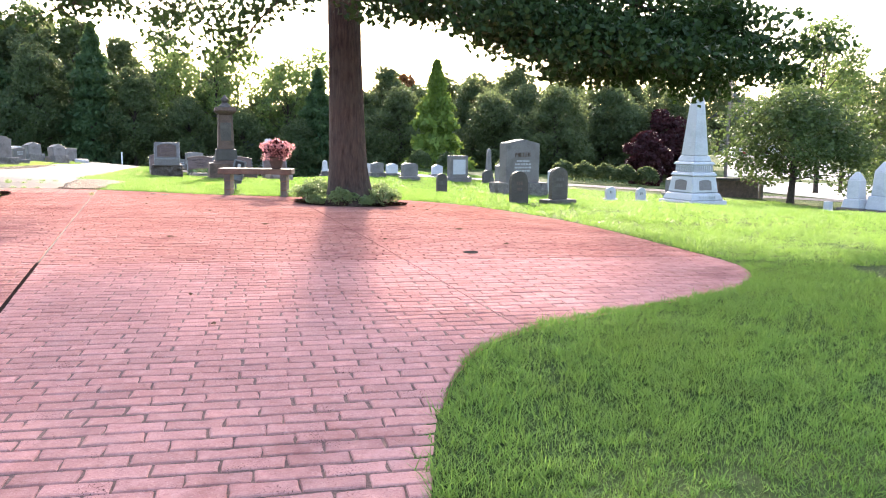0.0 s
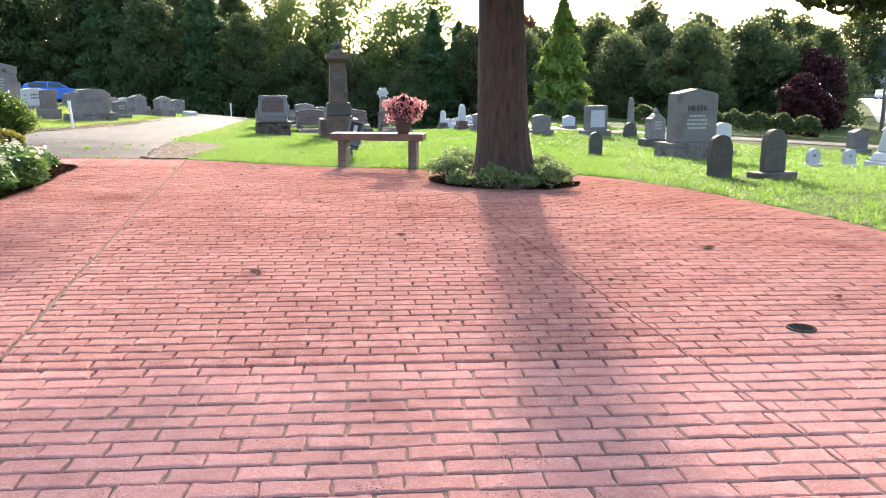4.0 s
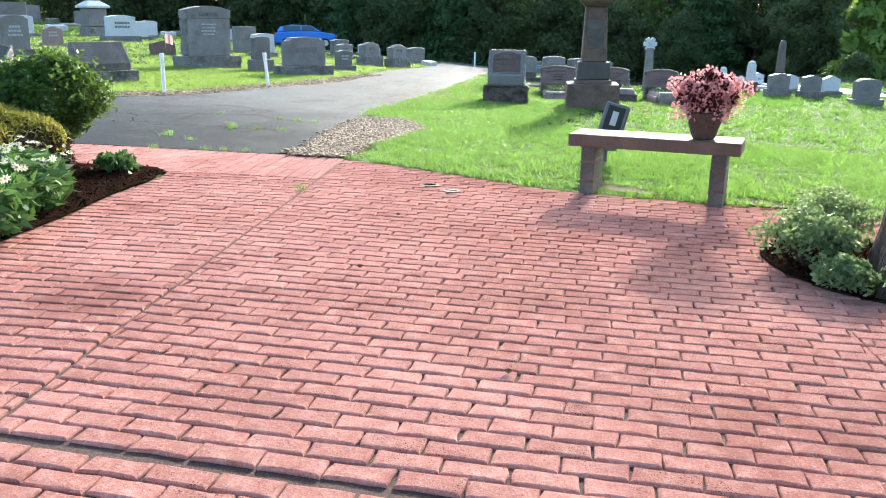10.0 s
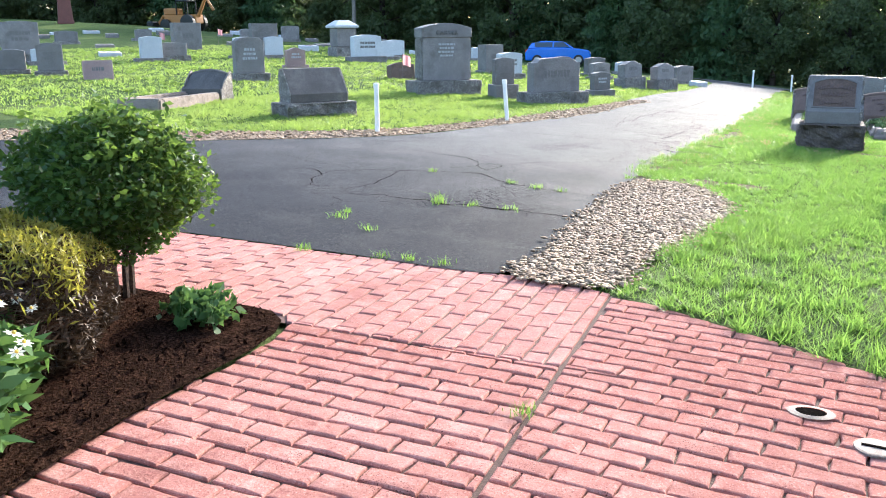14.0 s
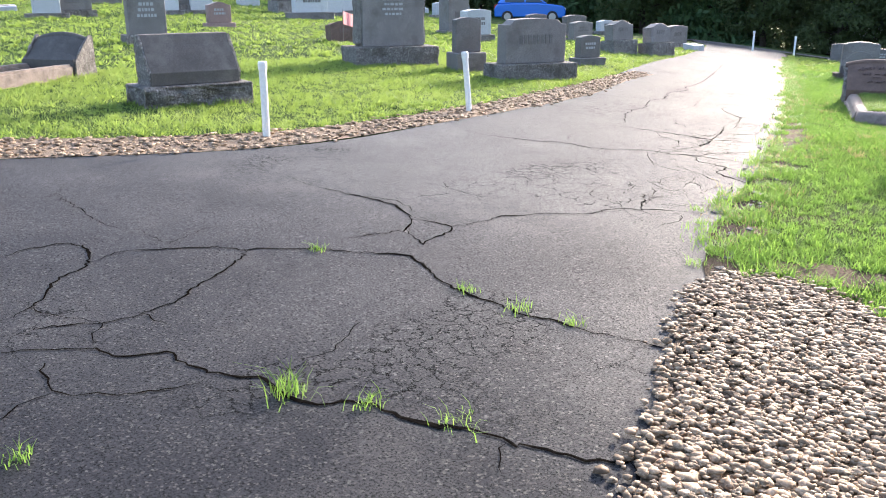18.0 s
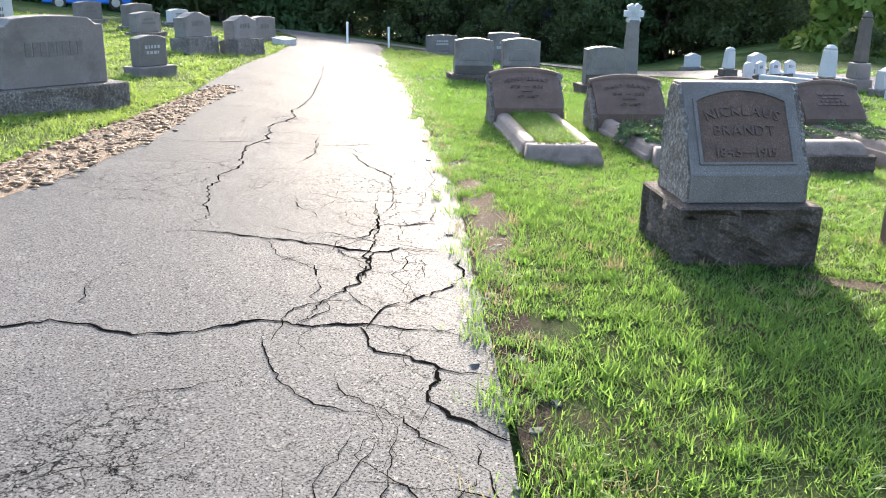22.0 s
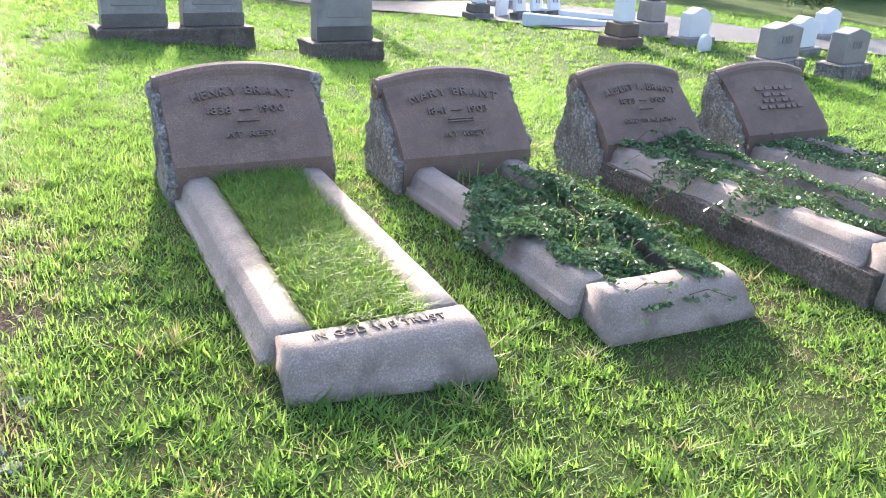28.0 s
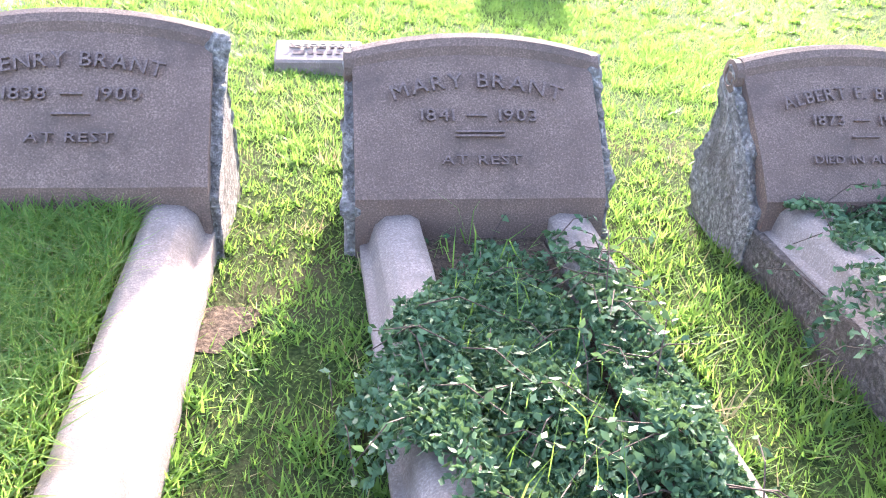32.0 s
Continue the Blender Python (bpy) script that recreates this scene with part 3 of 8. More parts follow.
SILVER_LEAF = leafy("silvery_leaf", (0.09, 0.14, 0.06), (0.22, 0.29, 0.14), (0.3, 0.4, 0.14), share=0.35)
LAWN_LEAF = leafy("lawn_tree_leaf", (0.03, 0.055, 0.02), (0.08, 0.118, 0.04), (0.15, 0.21, 0.06), share=0.3)
FLOWER_LEAF = leafy("flower_leaf", (0.026, 0.07, 0.022), (0.08, 0.155, 0.05), (0.16, 0.27, 0.06), share=0.3)
IVY = leafy("ivy_leaf", (0.022, 0.062, 0.030), (0.112, 0.185, 0.092), (0.16, 0.26, 0.075), share=0.2, rough=0.35)
PETAL = leafy("white_petal", (0.72, 0.70, 0.55), (0.85, 0.83, 0.72), (0.85, 0.8, 0.6), share=0.3)
PINK = leafy("pink_petal", (0.55, 0.22, 0.24), (0.80, 0.45, 0.46), (0.8, 0.4, 0.4), share=0.35)
RED = leafy("red_petal", (0.55, 0.05, 0.04), (0.75, 0.16, 0.08), (0.8, 0.15, 0.05), share=0.3)
YELLOW = paint("flower_eye", (0.65, 0.42, 0.05), 0.7)
CLAY = surface("brown_pot", (0.075, 0.045, 0.038), (0.12, 0.075, 0.06), 5, 60, 0.25)


# ---- the lie of the land ----
def step(a, b, v):
    t = min(max((v - a) / (b - a), 0.0), 1.0)
    return t * t * (3 - 2 * t)


def land(x, y):
    """Height of the ground: level paving, lawns that fall away to the right and behind, a rise to the left."""
    top = 34 - 11 * step(-9, -1, x)
    cx, cy = min(max(x, -22.0), 12.0), min(max(y, -6.0), top)
    z = 0.01913 + 0.0081 * cx + 0.01076 * cy - 0.00016 * cx * cx - 0.00221 * cx * cy - 0.00155 * cy * cy
    ex, ey = min(max(x - cx, -60.0), 60.0), min(max(y - cy, -40.0), 60.0)
    z += (0.0081 - 0.00032 * cx - 0.00221 * cy) * ex + (0.7 - 0.45 * step(-9, -1, x)) * (0.01076 - 0.00221 * cx - 0.0031 * cy) * ey
    z -= 0.045 * max(0.0, min(y, 70.0) - 40.0) * step(-4, -14, x) if x < -4 else 0.0
    z -= 0.105 * math.exp(-((x + 7.4) / 1.25) ** 4 - ((y - 23.5) / 1.15) ** 2)
    far = step(70, 140, math.hypot(x, y))
    return z * (1 - far) - 1.5 * far


def smooth_line(points, spacing=0.15, closed=True):
    """A rounded line through the corners given, as points about one spacing apart."""
    out, n = [], len(points)
    spans = n if closed else n - 1
    for i in range(spans):
        if closed:
            p0, p1, p2, p3 = (points[(i + k - 1) % n] for k in range(4))
        else:
            p0, p1, p2, p3 = (points[min(max(i + k - 1, 0), n - 1)] for k in range(4))
        count = max(1, int(math.dist(p1, p2) / spacing))
        for j in range(count):
            t = j / count
            out.append(tuple(0.5 * (2 * b + (c - a) * t + (2 * a - 5 * b + 4 * c - d) * t * t + (3 * b - a - 3 * c + d) * t ** 3) for a, b, c, d in zip(p0, p1, p2, p3)))
    if not closed:
        out.append(tuple(points[-1]))
    return out


def inside(outline, x, y):
    """Which of the places x, y lie within the outline (arrays)."""
    o = np.asarray(outline)
    a, b = o, np.roll(o, -1, 0)
    x, y = np.asarray(x, float), np.asarray(y, float)
    hit = np.zeros(x.shape, bool)
    for (ax, ay), (bx, by) in zip(a, b):
        if ay == by:
            continue
        cross = ((ay > y) != (by > y)) & (x < (bx - ax) * (y - ay) / (by - ay) + ax)
        hit ^= cross
    return hit


def sheet(name, outline, spacing, lift, material, label="", flat=None):
    """A ground sheet that fills the outline and follows the land."""
    from mathutils import geometry
    o = np.asarray(outline)
    gx, gy = np.meshgrid(np.arange(o[:, 0].min(), o[:, 0].max(), spacing), np.arange(o[:, 1].min(), o[:, 1].max(), spacing))
    gx, gy = gx.ravel(), gy.ravel()
    keep = inside(outline, gx, gy)
    pts = [Vector(p) for p in outline] + [Vector(p) for p in zip(gx[keep], gy[keep])]
    n = len(outline)
    co, _, faces, *_ = geometry.delaunay_2d_cdt(pts, [], [list(range(n))], 1, 1e-4)
    verts = [(p.x, p.y, (land(p.x, p.y) if flat is None else flat) + lift) for p in co]
    ob = piece(name, verts, [f for f in faces if len(f) > 2], material)
    return tagged(ob, label, "", "", "structure")


PLAZA = smooth_line([(2.0, -7), (2.0, -4), (2.0, -2.2), (2.0, -1.3), (2.0, -0.7), (2.0, 0.2), (2.12, 0.98), (2.55, 1.68), (3.37, 2.38), (4.0, 3.0), (4.32, 4.0), (4.02, 5.5), (3.42, 8.0), (2.8, 9.55), (2.0, 11.15), (0.9, 12.3),
                     (-0.6, 12.35), (-2.45, 11.95), (-3.8, 12.14), (-4.88, 12.26), (-5.55, 12.12), (-6.46, 11.78), (-7.86, 11.3), (-10.0, 10.55), (-14.0, 8.6), (-13.6, 7.8), (-9.6, 9.6),
                     (-6.5, 10.55), (-5.7, 10.76), (-5.27, 9.7), (-4.88, 8.8), (-4.22, 6.7), (-3.6, 5.36), (-3.3, 3.0), (-3.3, 0.5), (-3.3, -3), (-3.3, -7)], 0.12)
ROAD = smooth_line([(-5.55, 12.12), (-5.62, 12.7), (-6.1, 13.75), (-6.6, 15.3), (-7.04, 16.28), (-7.75, 18.84), (-8.67, 21.9), (-9.68, 24.8), (-11.04, 28.8), (-12.3, 32.0), (-15.6, 41.2), (-19.0, 49.0),
                    (-22.5, 49.0), (-17.9, 40.0), (-13.95, 28.3), (-11.5, 21.5), (-10.75, 17.9), (-10.75, 16.1), (-11.6, 14.4), (-12.6, 13.0), (-16.5, 10.2), (-24.0, 6.5), (-24.0, 2.0), (-14.0, 8.6),
                    (-10.0, 10.55), (-7.86, 11.3), (-6.46, 11.78)], 0.15)
GRAVEL = smooth_line([(-5.5, 12.16), (-5.62, 12.7), (-6.1, 13.75), (-6.7, 15.5), (-6.2, 15.75), (-5.55, 15.1), (-5.24, 14.1), (-5.1, 13.0), (-4.95, 12.32)], 0.12)
VERGE = smooth_line([(-24.0, 6.4), (-16.5, 10.2), (-12.6, 13.0), (-11.6, 14.4), (-10.78, 16.0), (-10.75, 17.9), (-11.22, 21.5), (-12.15, 24.4), (-12.6, 26.0), (-13.0, 26.2), (-12.7, 24.8), (-12.05, 22.4), (-11.4, 19.2), (-11.35, 16.6), (-12.4, 14.7),
                     (-13.7, 13.4), (-17.0, 11.0), (-24.0, 7.4)], 0.2)
BED = smooth_line([(-5.70, 10.72), (-5.24, 9.72), (-4.85, 8.82), (-4.19, 6.73), (-3.57, 5.38), (-5.5, 4.6), (-8.5, 6.0), (-9.6, 9.5), (-6.6, 10.5)], 0.2)
RING = [(0.02 + 0.92 * math.cos(a) * (1 + 0.06 * math.sin(3 * a)), 10.68 + 0.74 * math.sin(a)) for a in [2 * math.pi * k / 40 for k in range(40)]]
LANE = smooth_line([(-24, 47.8), (-16, 45.6), (-10.3, 42.6), (-6.6, 39.9), (-3.9, 35.6), (-1.9, 33.9), (2, 33.8), (9, 34.8), (20, 37), (45, 45), (45, 49), (20, 40.5), (9, 38), (2, 36.4), (-0.8, 36.2), (-2.6, 38.6), (-5.6, 43),
                    (-9.8, 46.2), (-16, 49), (-24, 51)], 0.5)


def ground_sheet():
    xs = np.concatenate([[-900, -500, -260, -150, -100], np.arange(-75, -26, 2.5), np.arange(-26, 14, 0.4), np.arange(14, 60, 2.5), [80, 110, 160, 300, 600, 900]])
    ys = np.concatenate([[-900, -400, -150, -80, -50, -30, -20, -14], np.arange(-10, 40, 0.4), np.arange(40, 75, 2.5), [80, 95, 120, 160, 240, 400, 900]])
    gx, gy = np.meshgrid(xs, ys)
    low = np.zeros(gx.shape)
    for outline in (PLAZA, ROAD, GRAVEL, VERGE):
        grow = inside(outline, gx, gy)
        low = np.maximum(low, grow * 0.035)
    verts = [(x, y, land(x, y) - d) for x, y, d in zip(gx.ravel(), gy.ravel(), low.ravel())]
    w = len(xs)
    faces = [(r * w + c, r * w + c + 1, (r + 1) * w + c + 1, (r + 1) * w + c) for r in range(len(ys) - 1) for c in range(w - 1)]
    return tagged(piece("ground", verts, faces, TURF, smooth=True), "sunlit mown cemetery lawn falling gently away", "ground", "", "structure")


ground_sheet()
pavement = sheet("pavement", PLAZA, 0.5, -0.013, JOINT, "red stamped brick forecourt with sawn joints", flat=None)
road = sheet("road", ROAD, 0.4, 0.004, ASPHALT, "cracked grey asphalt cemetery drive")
sheet("gravel", GRAVEL, 0.3, 0.008, GRIT, "bed of rounded pale pebbles beside the drive")
sheet("gravel", VERGE, 0.4, 0.008, GRIT, "pebble strip along the drive edge")
sheet("flower_bed", BED, 0.4, 0.02, MULCH, "dark shredded bark mulch bed")
sheet("tree_bed", RING, 0.3, 0.012, MULCH, "ring of dark mulch at the maple's foot")
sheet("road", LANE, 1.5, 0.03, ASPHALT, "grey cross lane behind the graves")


# ---- gravestones ----
GRAVES = "gravestones"


def crown_line(w, h, top, rise, n=14):
    """The upper outline of a slab, from left to right."""
    a = w / 2
    if top == "flat":
        return [(-a, h), (a, h)]
    if top == "peak":
        return [(-a, h - rise), (0, h), (a, h - rise)]
    out = []
    for k in range(n + 1):
        t = -1 + 2 * k / n
        if top == "arch":
            z = h - rise * t * t
        elif top == "semi":
            z = h - rise + rise * math.sqrt(max(0.0, 1 - t * t))
        elif top == "serp":
            z = h - rise + rise * 0.5 * (1 + math.cos(math.pi * t))
        else:  # shoulders
            z = h - rise if abs(t) > 0.72 else h - rise * 0.25 * (t / 0.72) ** 2
        out.append((a * t, z))
    return out


def slab(w, h, d, top="arch", rise=0.06, z0=0.0, taper=0.0, bevel=0.008):
    line = crown_line(w, h, top, rise)
    profile = [(-w / 2 - taper, 0)] + line + [(w / 2 + taper, 0)]
    bm = prism(profile, -d / 2, d / 2, bevel)
    bmesh.ops.translate(bm, verts=bm.verts, vec=(0, 0, z0))
    return bm


def bars(rng, w, z0, z1, y, rows, depth=0.006):
    """Lines of writing too far off to read, as raised bars."""
    bm = bmesh.new()
    gap = (z1 - z0) / rows
    for r in range(rows):
        z = z1 - gap * (r + 0.5)
        x = -w / 2 * rng.uniform(0.6, 1)
        end = -x
        while x < end - 0.02:
            n = rng.uniform(0.03, 0.09) * (w / 0.5)
            box(bm, x, min(x + n, end), y - depth, y + depth, z - gap * 0.28, z + gap * 0.28)
            x += n + 0.02
    return bm


def stone(name, label, x, y, turn, w, h, d, material, top="arch", rise=0.06, base=None, base_material=None, rows=2, lean=0.0, rocky=True, writing=None, taper=0.0, panel=None, sink=0.05, tilt=0.0, category="gravestone"):
    """An upright marker: a rock-faced base, a shaped die and its writing. Its front looks to -y before it is turned."""
    rng = np.random.default_rng(int(abs(x * 131 + y * 17)))
    ob = thing(name, x, y, land(x, y), turn, label, category, GRAVES, "", lean, tilt)
    z = -sink
    if base:
        bw, bh, bd = base
        bm = boxed(-bw / 2, bw / 2, -bd / 2, bd / 2, -0.12, bh, 0.015)
        if rocky:
            rough_up(bm, 3, min(0.022, bh * 0.12), 7.0, lambda c: c.z > bh - 0.012, x + y)
        part("base", bm, base_material or ROCK, ob)
        z = bh + 0.002
    part("die", slab(w, h - max(z, 0) + (0.12 if not base else 0), d, top, rise, z if base else -0.12, taper), material, ob)
    if panel:
        part("panel", slab(w * 0.72, (h - max(z, 0)) * 0.7, 0.012, top, rise * 0.6, max(z, 0) + (h - max(z, 0)) * 0.12), panel, ob).location = (0, -d / 2 - 0.004, 0)
    if rows:
        tall = h - max(z, 0)
        tagged(part("inscription", bars(rng, w * 0.55, max(z, 0) + tall * 0.35, max(z, 0) + tall * 0.72, -d / 2 - (0.012 if panel else 0.002), rows, 0.004), writing or (LETTER if material is BROWN else LETTER_GREY), ob), kind="stuff")
    return ob


def flat_marker(name, label, x, y, turn, w, d, h, material, slant=0.05):
    ob = thing(name, x, y, land(x, y), turn, label, "grave marker", GRAVES)
    part("block", across([(-d / 2, -0.08), (-d / 2, h - slant), (d / 2, h), (d / 2, -0.08)], -w / 2, w / 2, 0.012), material, ob)
    rng = np.random.default_rng(int(abs(x * 31 + y * 7)))
    bm = bars(rng, w * 0.7, -d * 0.3, d * 0.3, 0, 2, 0.002)
    mark = part("inscription", bm, LETTER, ob)
    mark.matrix_basis = Matrix.Translation((0, 0, h - slant / 2 + 0.004)) @ Matrix.Rotation(math.atan2(slant, d) - math.pi / 2, 4, "X")
    return ob


def slant_stone(name, label, x, y, turn, w, h, d, base, material, base_material=ROCK, lines=(), lean=0.0, side=ROCK, frame_panel=True, category="gravestone"):
    """A slant-faced die with rock-faced ends on a rock-faced base; lines: (text, size, height along the face, arch)."""
    ob = thing(name, x, y, land(x, y), turn, label, category, GRAVES, "", lean)
    bw, bh, bd = base
    bm = boxed(-bw / 2, bw / 2, -bd / 2, bd / 2, -0.14, bh, 0.012)
    rough_up(bm, 11, 0.085, 6.0, lambda c: c.z > bh - 0.02 or c.z < -0.1 or abs(c.x) > bw / 2 - 0.012 and abs(c.y) > bd / 2 - 0.012, x)
    part("base", bm, base_material, ob, "dark rock-faced granite plinth")
    nose = h * 0.26
    profile = [(-d / 2, bh + 0.002), (-d / 2, bh + nose), (-d / 2 + 0.012, bh + nose + 0.012), (d / 2 - 0.16, bh + h), (d / 2 - 0.04, bh + h), (d / 2, bh + h * 0.5), (d / 2, bh + 0.002)]
    part("die", across(profile, -w / 2, w / 2, 0.006), material, ob)
    for s in (-1, 1):
        bm = across([(a * 0.96, bh + (b - bh) * 0.97 + 0.004) for a, b in profile], -0.012, 0.014)
        rough_up(bm, 4, 0.018, 9.0, None, s + x)
        part("end_face", bm, side, ob, "rock-faced end").location = (s * (w / 2 + 0.004), 0, 0)
    run, rise = (d / 2 - 0.16) - (-d / 2 + 0.012), h - nose - 0.012
    slope, length = math.atan2(rise, run), math.hypot(run, rise)
    face = Matrix.Translation((0, -d / 2 + 0.012, bh + nose + 0.012)) @ Matrix.Rotation(slope, 4, "X")
    if frame_panel:
        bm = bmesh.new()
        line = [(-w * 0.42, 0.04)] + [(w * 0.42 * t, length * 0.93 - length * 0.13 * t * t) for t in [-1 + k / 6 for k in range(13)]] + [(w * 0.42, 0.04)]
        inner = [(px * 0.93, 0.055 + (py - 0.04) * 0.93) for px, py in line]
        lo = [[bm.verts.new((px, py, zz)) for px, py in ring] for ring, zz in ((line, 0.001), (line, 0.012), (inner, 0.012), (inner, 0.001))]
        for a, b in zip(lo, lo[1:]):
            for k in range(len(a)):
                j = (k + 1) % len(a)
                bm.faces.new((a[k], a[j], b[j], b[k]))
        part("moulding", bm, material, ob).matrix_basis = face
        bm = bmesh.new()
        bm.faces.new([bm.verts.new((px, py, 0.003)) for px, py in inner][::-1])
        bmesh.ops.recalc_face_normals(bm, faces=bm.faces)
        part("panel", bm, BROWN, ob, "brownish sunk panel").matrix_basis = face
    for text, size, at, arch in lines:
        letters("inscription", text, size, 0.007, LETTER, ob, face @ Matrix.Translation((0, at * length, 0.006)), "raised lettering", 1.0, arch)
    return ob


def pulpit_grave(label, x, y, turn, lines, lift=0.0, kerb=2.0, foot_text="", skew=0.0, rails=(-0.225, 0.215), raised=0.0, w=0.8):
    """A scroll-topped pulpit stone with rock-faced ends and a kerbed plot before it; (x, y) is the foot of its front."""
    ob = thing("pulpit_gravestone", x, y, land(x, y) + lift, turn, label, "gravestone", "kerbed family graves")
    side = [(0.0, -0.15), (0.0, 0.115), (0.0, 0.19), (0.02, 0.215)]
    side += [(0.02 + 0.33 * t, 0.215 + 0.335 * t + 0.02 * math.sin(math.pi * t)) for t in (0.2, 0.4, 0.6, 0.8)]
    side += [(0.40 - 0.055 * math.cos(a), 0.555 + 0.06 * math.sin(a)) for a in [math.pi * k / 6 for k in range(7)]]
    side += [(0.46, 0.50), (0.50, 0.2), (0.52, -0.15)]
    bm = across(side, -w / 2 + 0.02, w / 2 - 0.02)
    bmesh.ops.bisect_plane(bm, geom=bm.verts[:] + bm.edges[:] + bm.faces[:], plane_co=(0, 0, 0), plane_no=(1, 0, 0))
    for k in range(1, 5):
        for s in (-1, 1):
            bmesh.ops.bisect_plane(bm, geom=bm.verts[:] + bm.edges[:] + bm.faces[:], plane_co=(s * k * w / 11, 0, 0), plane_no=(1, 0, 0))
    for v in bm.verts:
        if v.co.z > 0.25:
            v.co.z -= 0.06 * (2 * v.co.x / w) ** 2 * (v.co.z - 0.25) / 0.36
    part("die", bm, BROWN, ob, "weathered brown granite face")
    inner = [(a, b - 0.02) for a, b in side]
    for s in (-1, 1):
        bm = across([(0.03 + a * 0.93, b * 0.9) for a, b in inner], -0.015, 0.015)
        rough_up(bm, 11, 0.036, 10.0, None, s + x)
        part("end_face", bm, ROCK, ob, "rock-faced grey end").location = (s * (w / 2 - 0.010), 0, -0.01)
        scroll = lathe([(0.052, -0.022), (0.06, -0.012), (0.06, 0.018), (0.035, 0.022), (0.03, 0.014), (0.012, 0.022)], 14)
        part("scroll", scroll, BROWN, ob).matrix_basis = Matrix.Translation((s * (w / 2 - 0.012), 0.40, 0.495)) @ Matrix.Rotation(s * math.pi / 2, 4, "Y")
    face = Matrix.Translation((0, 0.02, 0.215)) @ Matrix.Rotation(math.atan2(0.335, 0.33), 4, "X")
    for text, size, at, arch, wide in lines:
        letters("inscription", text, size, 0.006, LETTER, ob, face @ Matrix.Translation((0, at, 0.021)), "worn raised lettering", 1.0, arch, wide)
    if not lines:
        part("inscription", bars(np.random.default_rng(7), 0.40, 0.14, 0.34, 0, 4, 0.004), LETTER, ob).matrix_basis = face @ Matrix.Translation((0, 0, 0.022)) @ Matrix.Rotation(-math.pi / 2, 4, "X")
    # kerb rails with a rounded top, stepped at the outside
    rail = [(-0.145, -0.2), (-0.145, 0.03), (-0.118, 0.036), (-0.10, 0.10), (-0.065, 0.132), (0.012, 0.138), (0.045, 0.12), (0.045, -0.2)]
    drop = (land(x, y) - land(x + kerb * math.sin(radians(turn)), y - kerb * math.cos(radians(turn))))
    for s in (-1, 1):
        bm = prism([(px * -s, pz) for px, pz in rail], -kerb + 0.162, 0.02, 0.004)
        bmesh.ops.subdivide_edges(bm, edges=[e for e in bm.edges if abs(e.verts[0].co.y - e.verts[1].co.y) > 0.5], cuts=14)
        for v in bm.verts:
            v.co.z -= drop * min(1, max(0, -v.co.y / kerb)) - 0.006 * noise.noise(v.co * 5) - raised
            v.co.x += s * 0.006 * noise.noise(v.co * 4 + Vector((x, y, 0))) + skew * v.co.y
        part("kerb_rail", bm, KERB, ob, "pale weathered granite kerb", True).location = (rails[0] if s < 0 else rails[1], 0, 0)
        if raised:
            bm = boxed(-0.055, 0.045, -kerb + 0.05, 0.30, -0.2, 0.03 + raised, 0.008)
            rough_up(bm, 9, 0.02, 8.0, None, s + x)
            for v in bm.verts:
                v.co.z -= drop * min(1, max(0, -v.co.y / kerb))
                v.co.x += skew * v.co.y
            part("plinth_course", bm, PLINTH, ob, "dark rock-faced base course").location = ((rails[0] - 0.115) if s < 0 else (rails[1] + 0.125), 0, 0)
    foot = [(-0.165, -0.2), (-0.165, 0.0), (-0.148, 0.018), (-0.123, 0.05), (-0.108, 0.088), (-0.082, 0.119), (-0.04, 0.135), (0.05, 0.138), (0.08, 0.122), (0.08, -0.2)]
    middle = (rails[0] + rails[1]) / 2 - skew * kerb
    half_wide = (rails[1] - rails[0]) / 2 + 0.078
    bm = across(foot, -half_wide, half_wide)
    for k in range(1, 9):
        bmesh.ops.bisect_plane(bm, geom=bm.verts[:] + bm.edges[:] + bm.faces[:], plane_co=(half_wide * (k / 4.5 - 1), 0, 0), plane_no=(1, 0, 0))
    for v in bm.verts:
        if abs(v.co.x) > half_wide - 0.002:
            v.co.x += math.copysign(0.042 * max(0.0, 1 - max(v.co.z, 0) / 0.138) ** 0.8, v.co.x)
        v.co.z += 0.005 * noise.noise(v.co * 5 + Vector((x, y, 0)))
        v.co += Vector((middle, -kerb + 0.08, raised - drop))
    if raised:
        base = rough_up(boxed(middle - half_wide - 0.09, middle + half_wide + 0.09, -kerb - 0.15, -kerb - 0.03, -0.2 - drop, 0.03 + raised - drop, 0.008), 8, 0.02, 8.0, None, x)
        part("plinth_course", base, PLINTH, ob, "dark rock-faced base course")
    part("foot_rail", bm, KERB, ob, "pale weathered granite kerb", True)
    if foot_text:
        letters("inscription", foot_text, 0.055, 0.003, LETTER, ob, Matrix.Translation((middle, -kerb + 0.06, 0.139 - drop)), "raised lettering", 1.0, 0.0, 0.48)
    bm = bmesh.new()
    bmesh.ops.create_grid(bm, x_segments=8, y_segments=20, size=0.5)
    for v in bm.verts:
        v.co = Vector((v.co.x * 0.40 + skew * (v.co.y - 0.5) * kerb, v.co.y * (kerb - 0.05) - kerb / 2 + 0.02, 0.05 + 0.03 * noise.noise(v.co * 6) - drop * (0.5 - v.co.y)))
    part("plot_soil", bm, SOIL, ob, "bare and overgrown plot soil")
    return ob


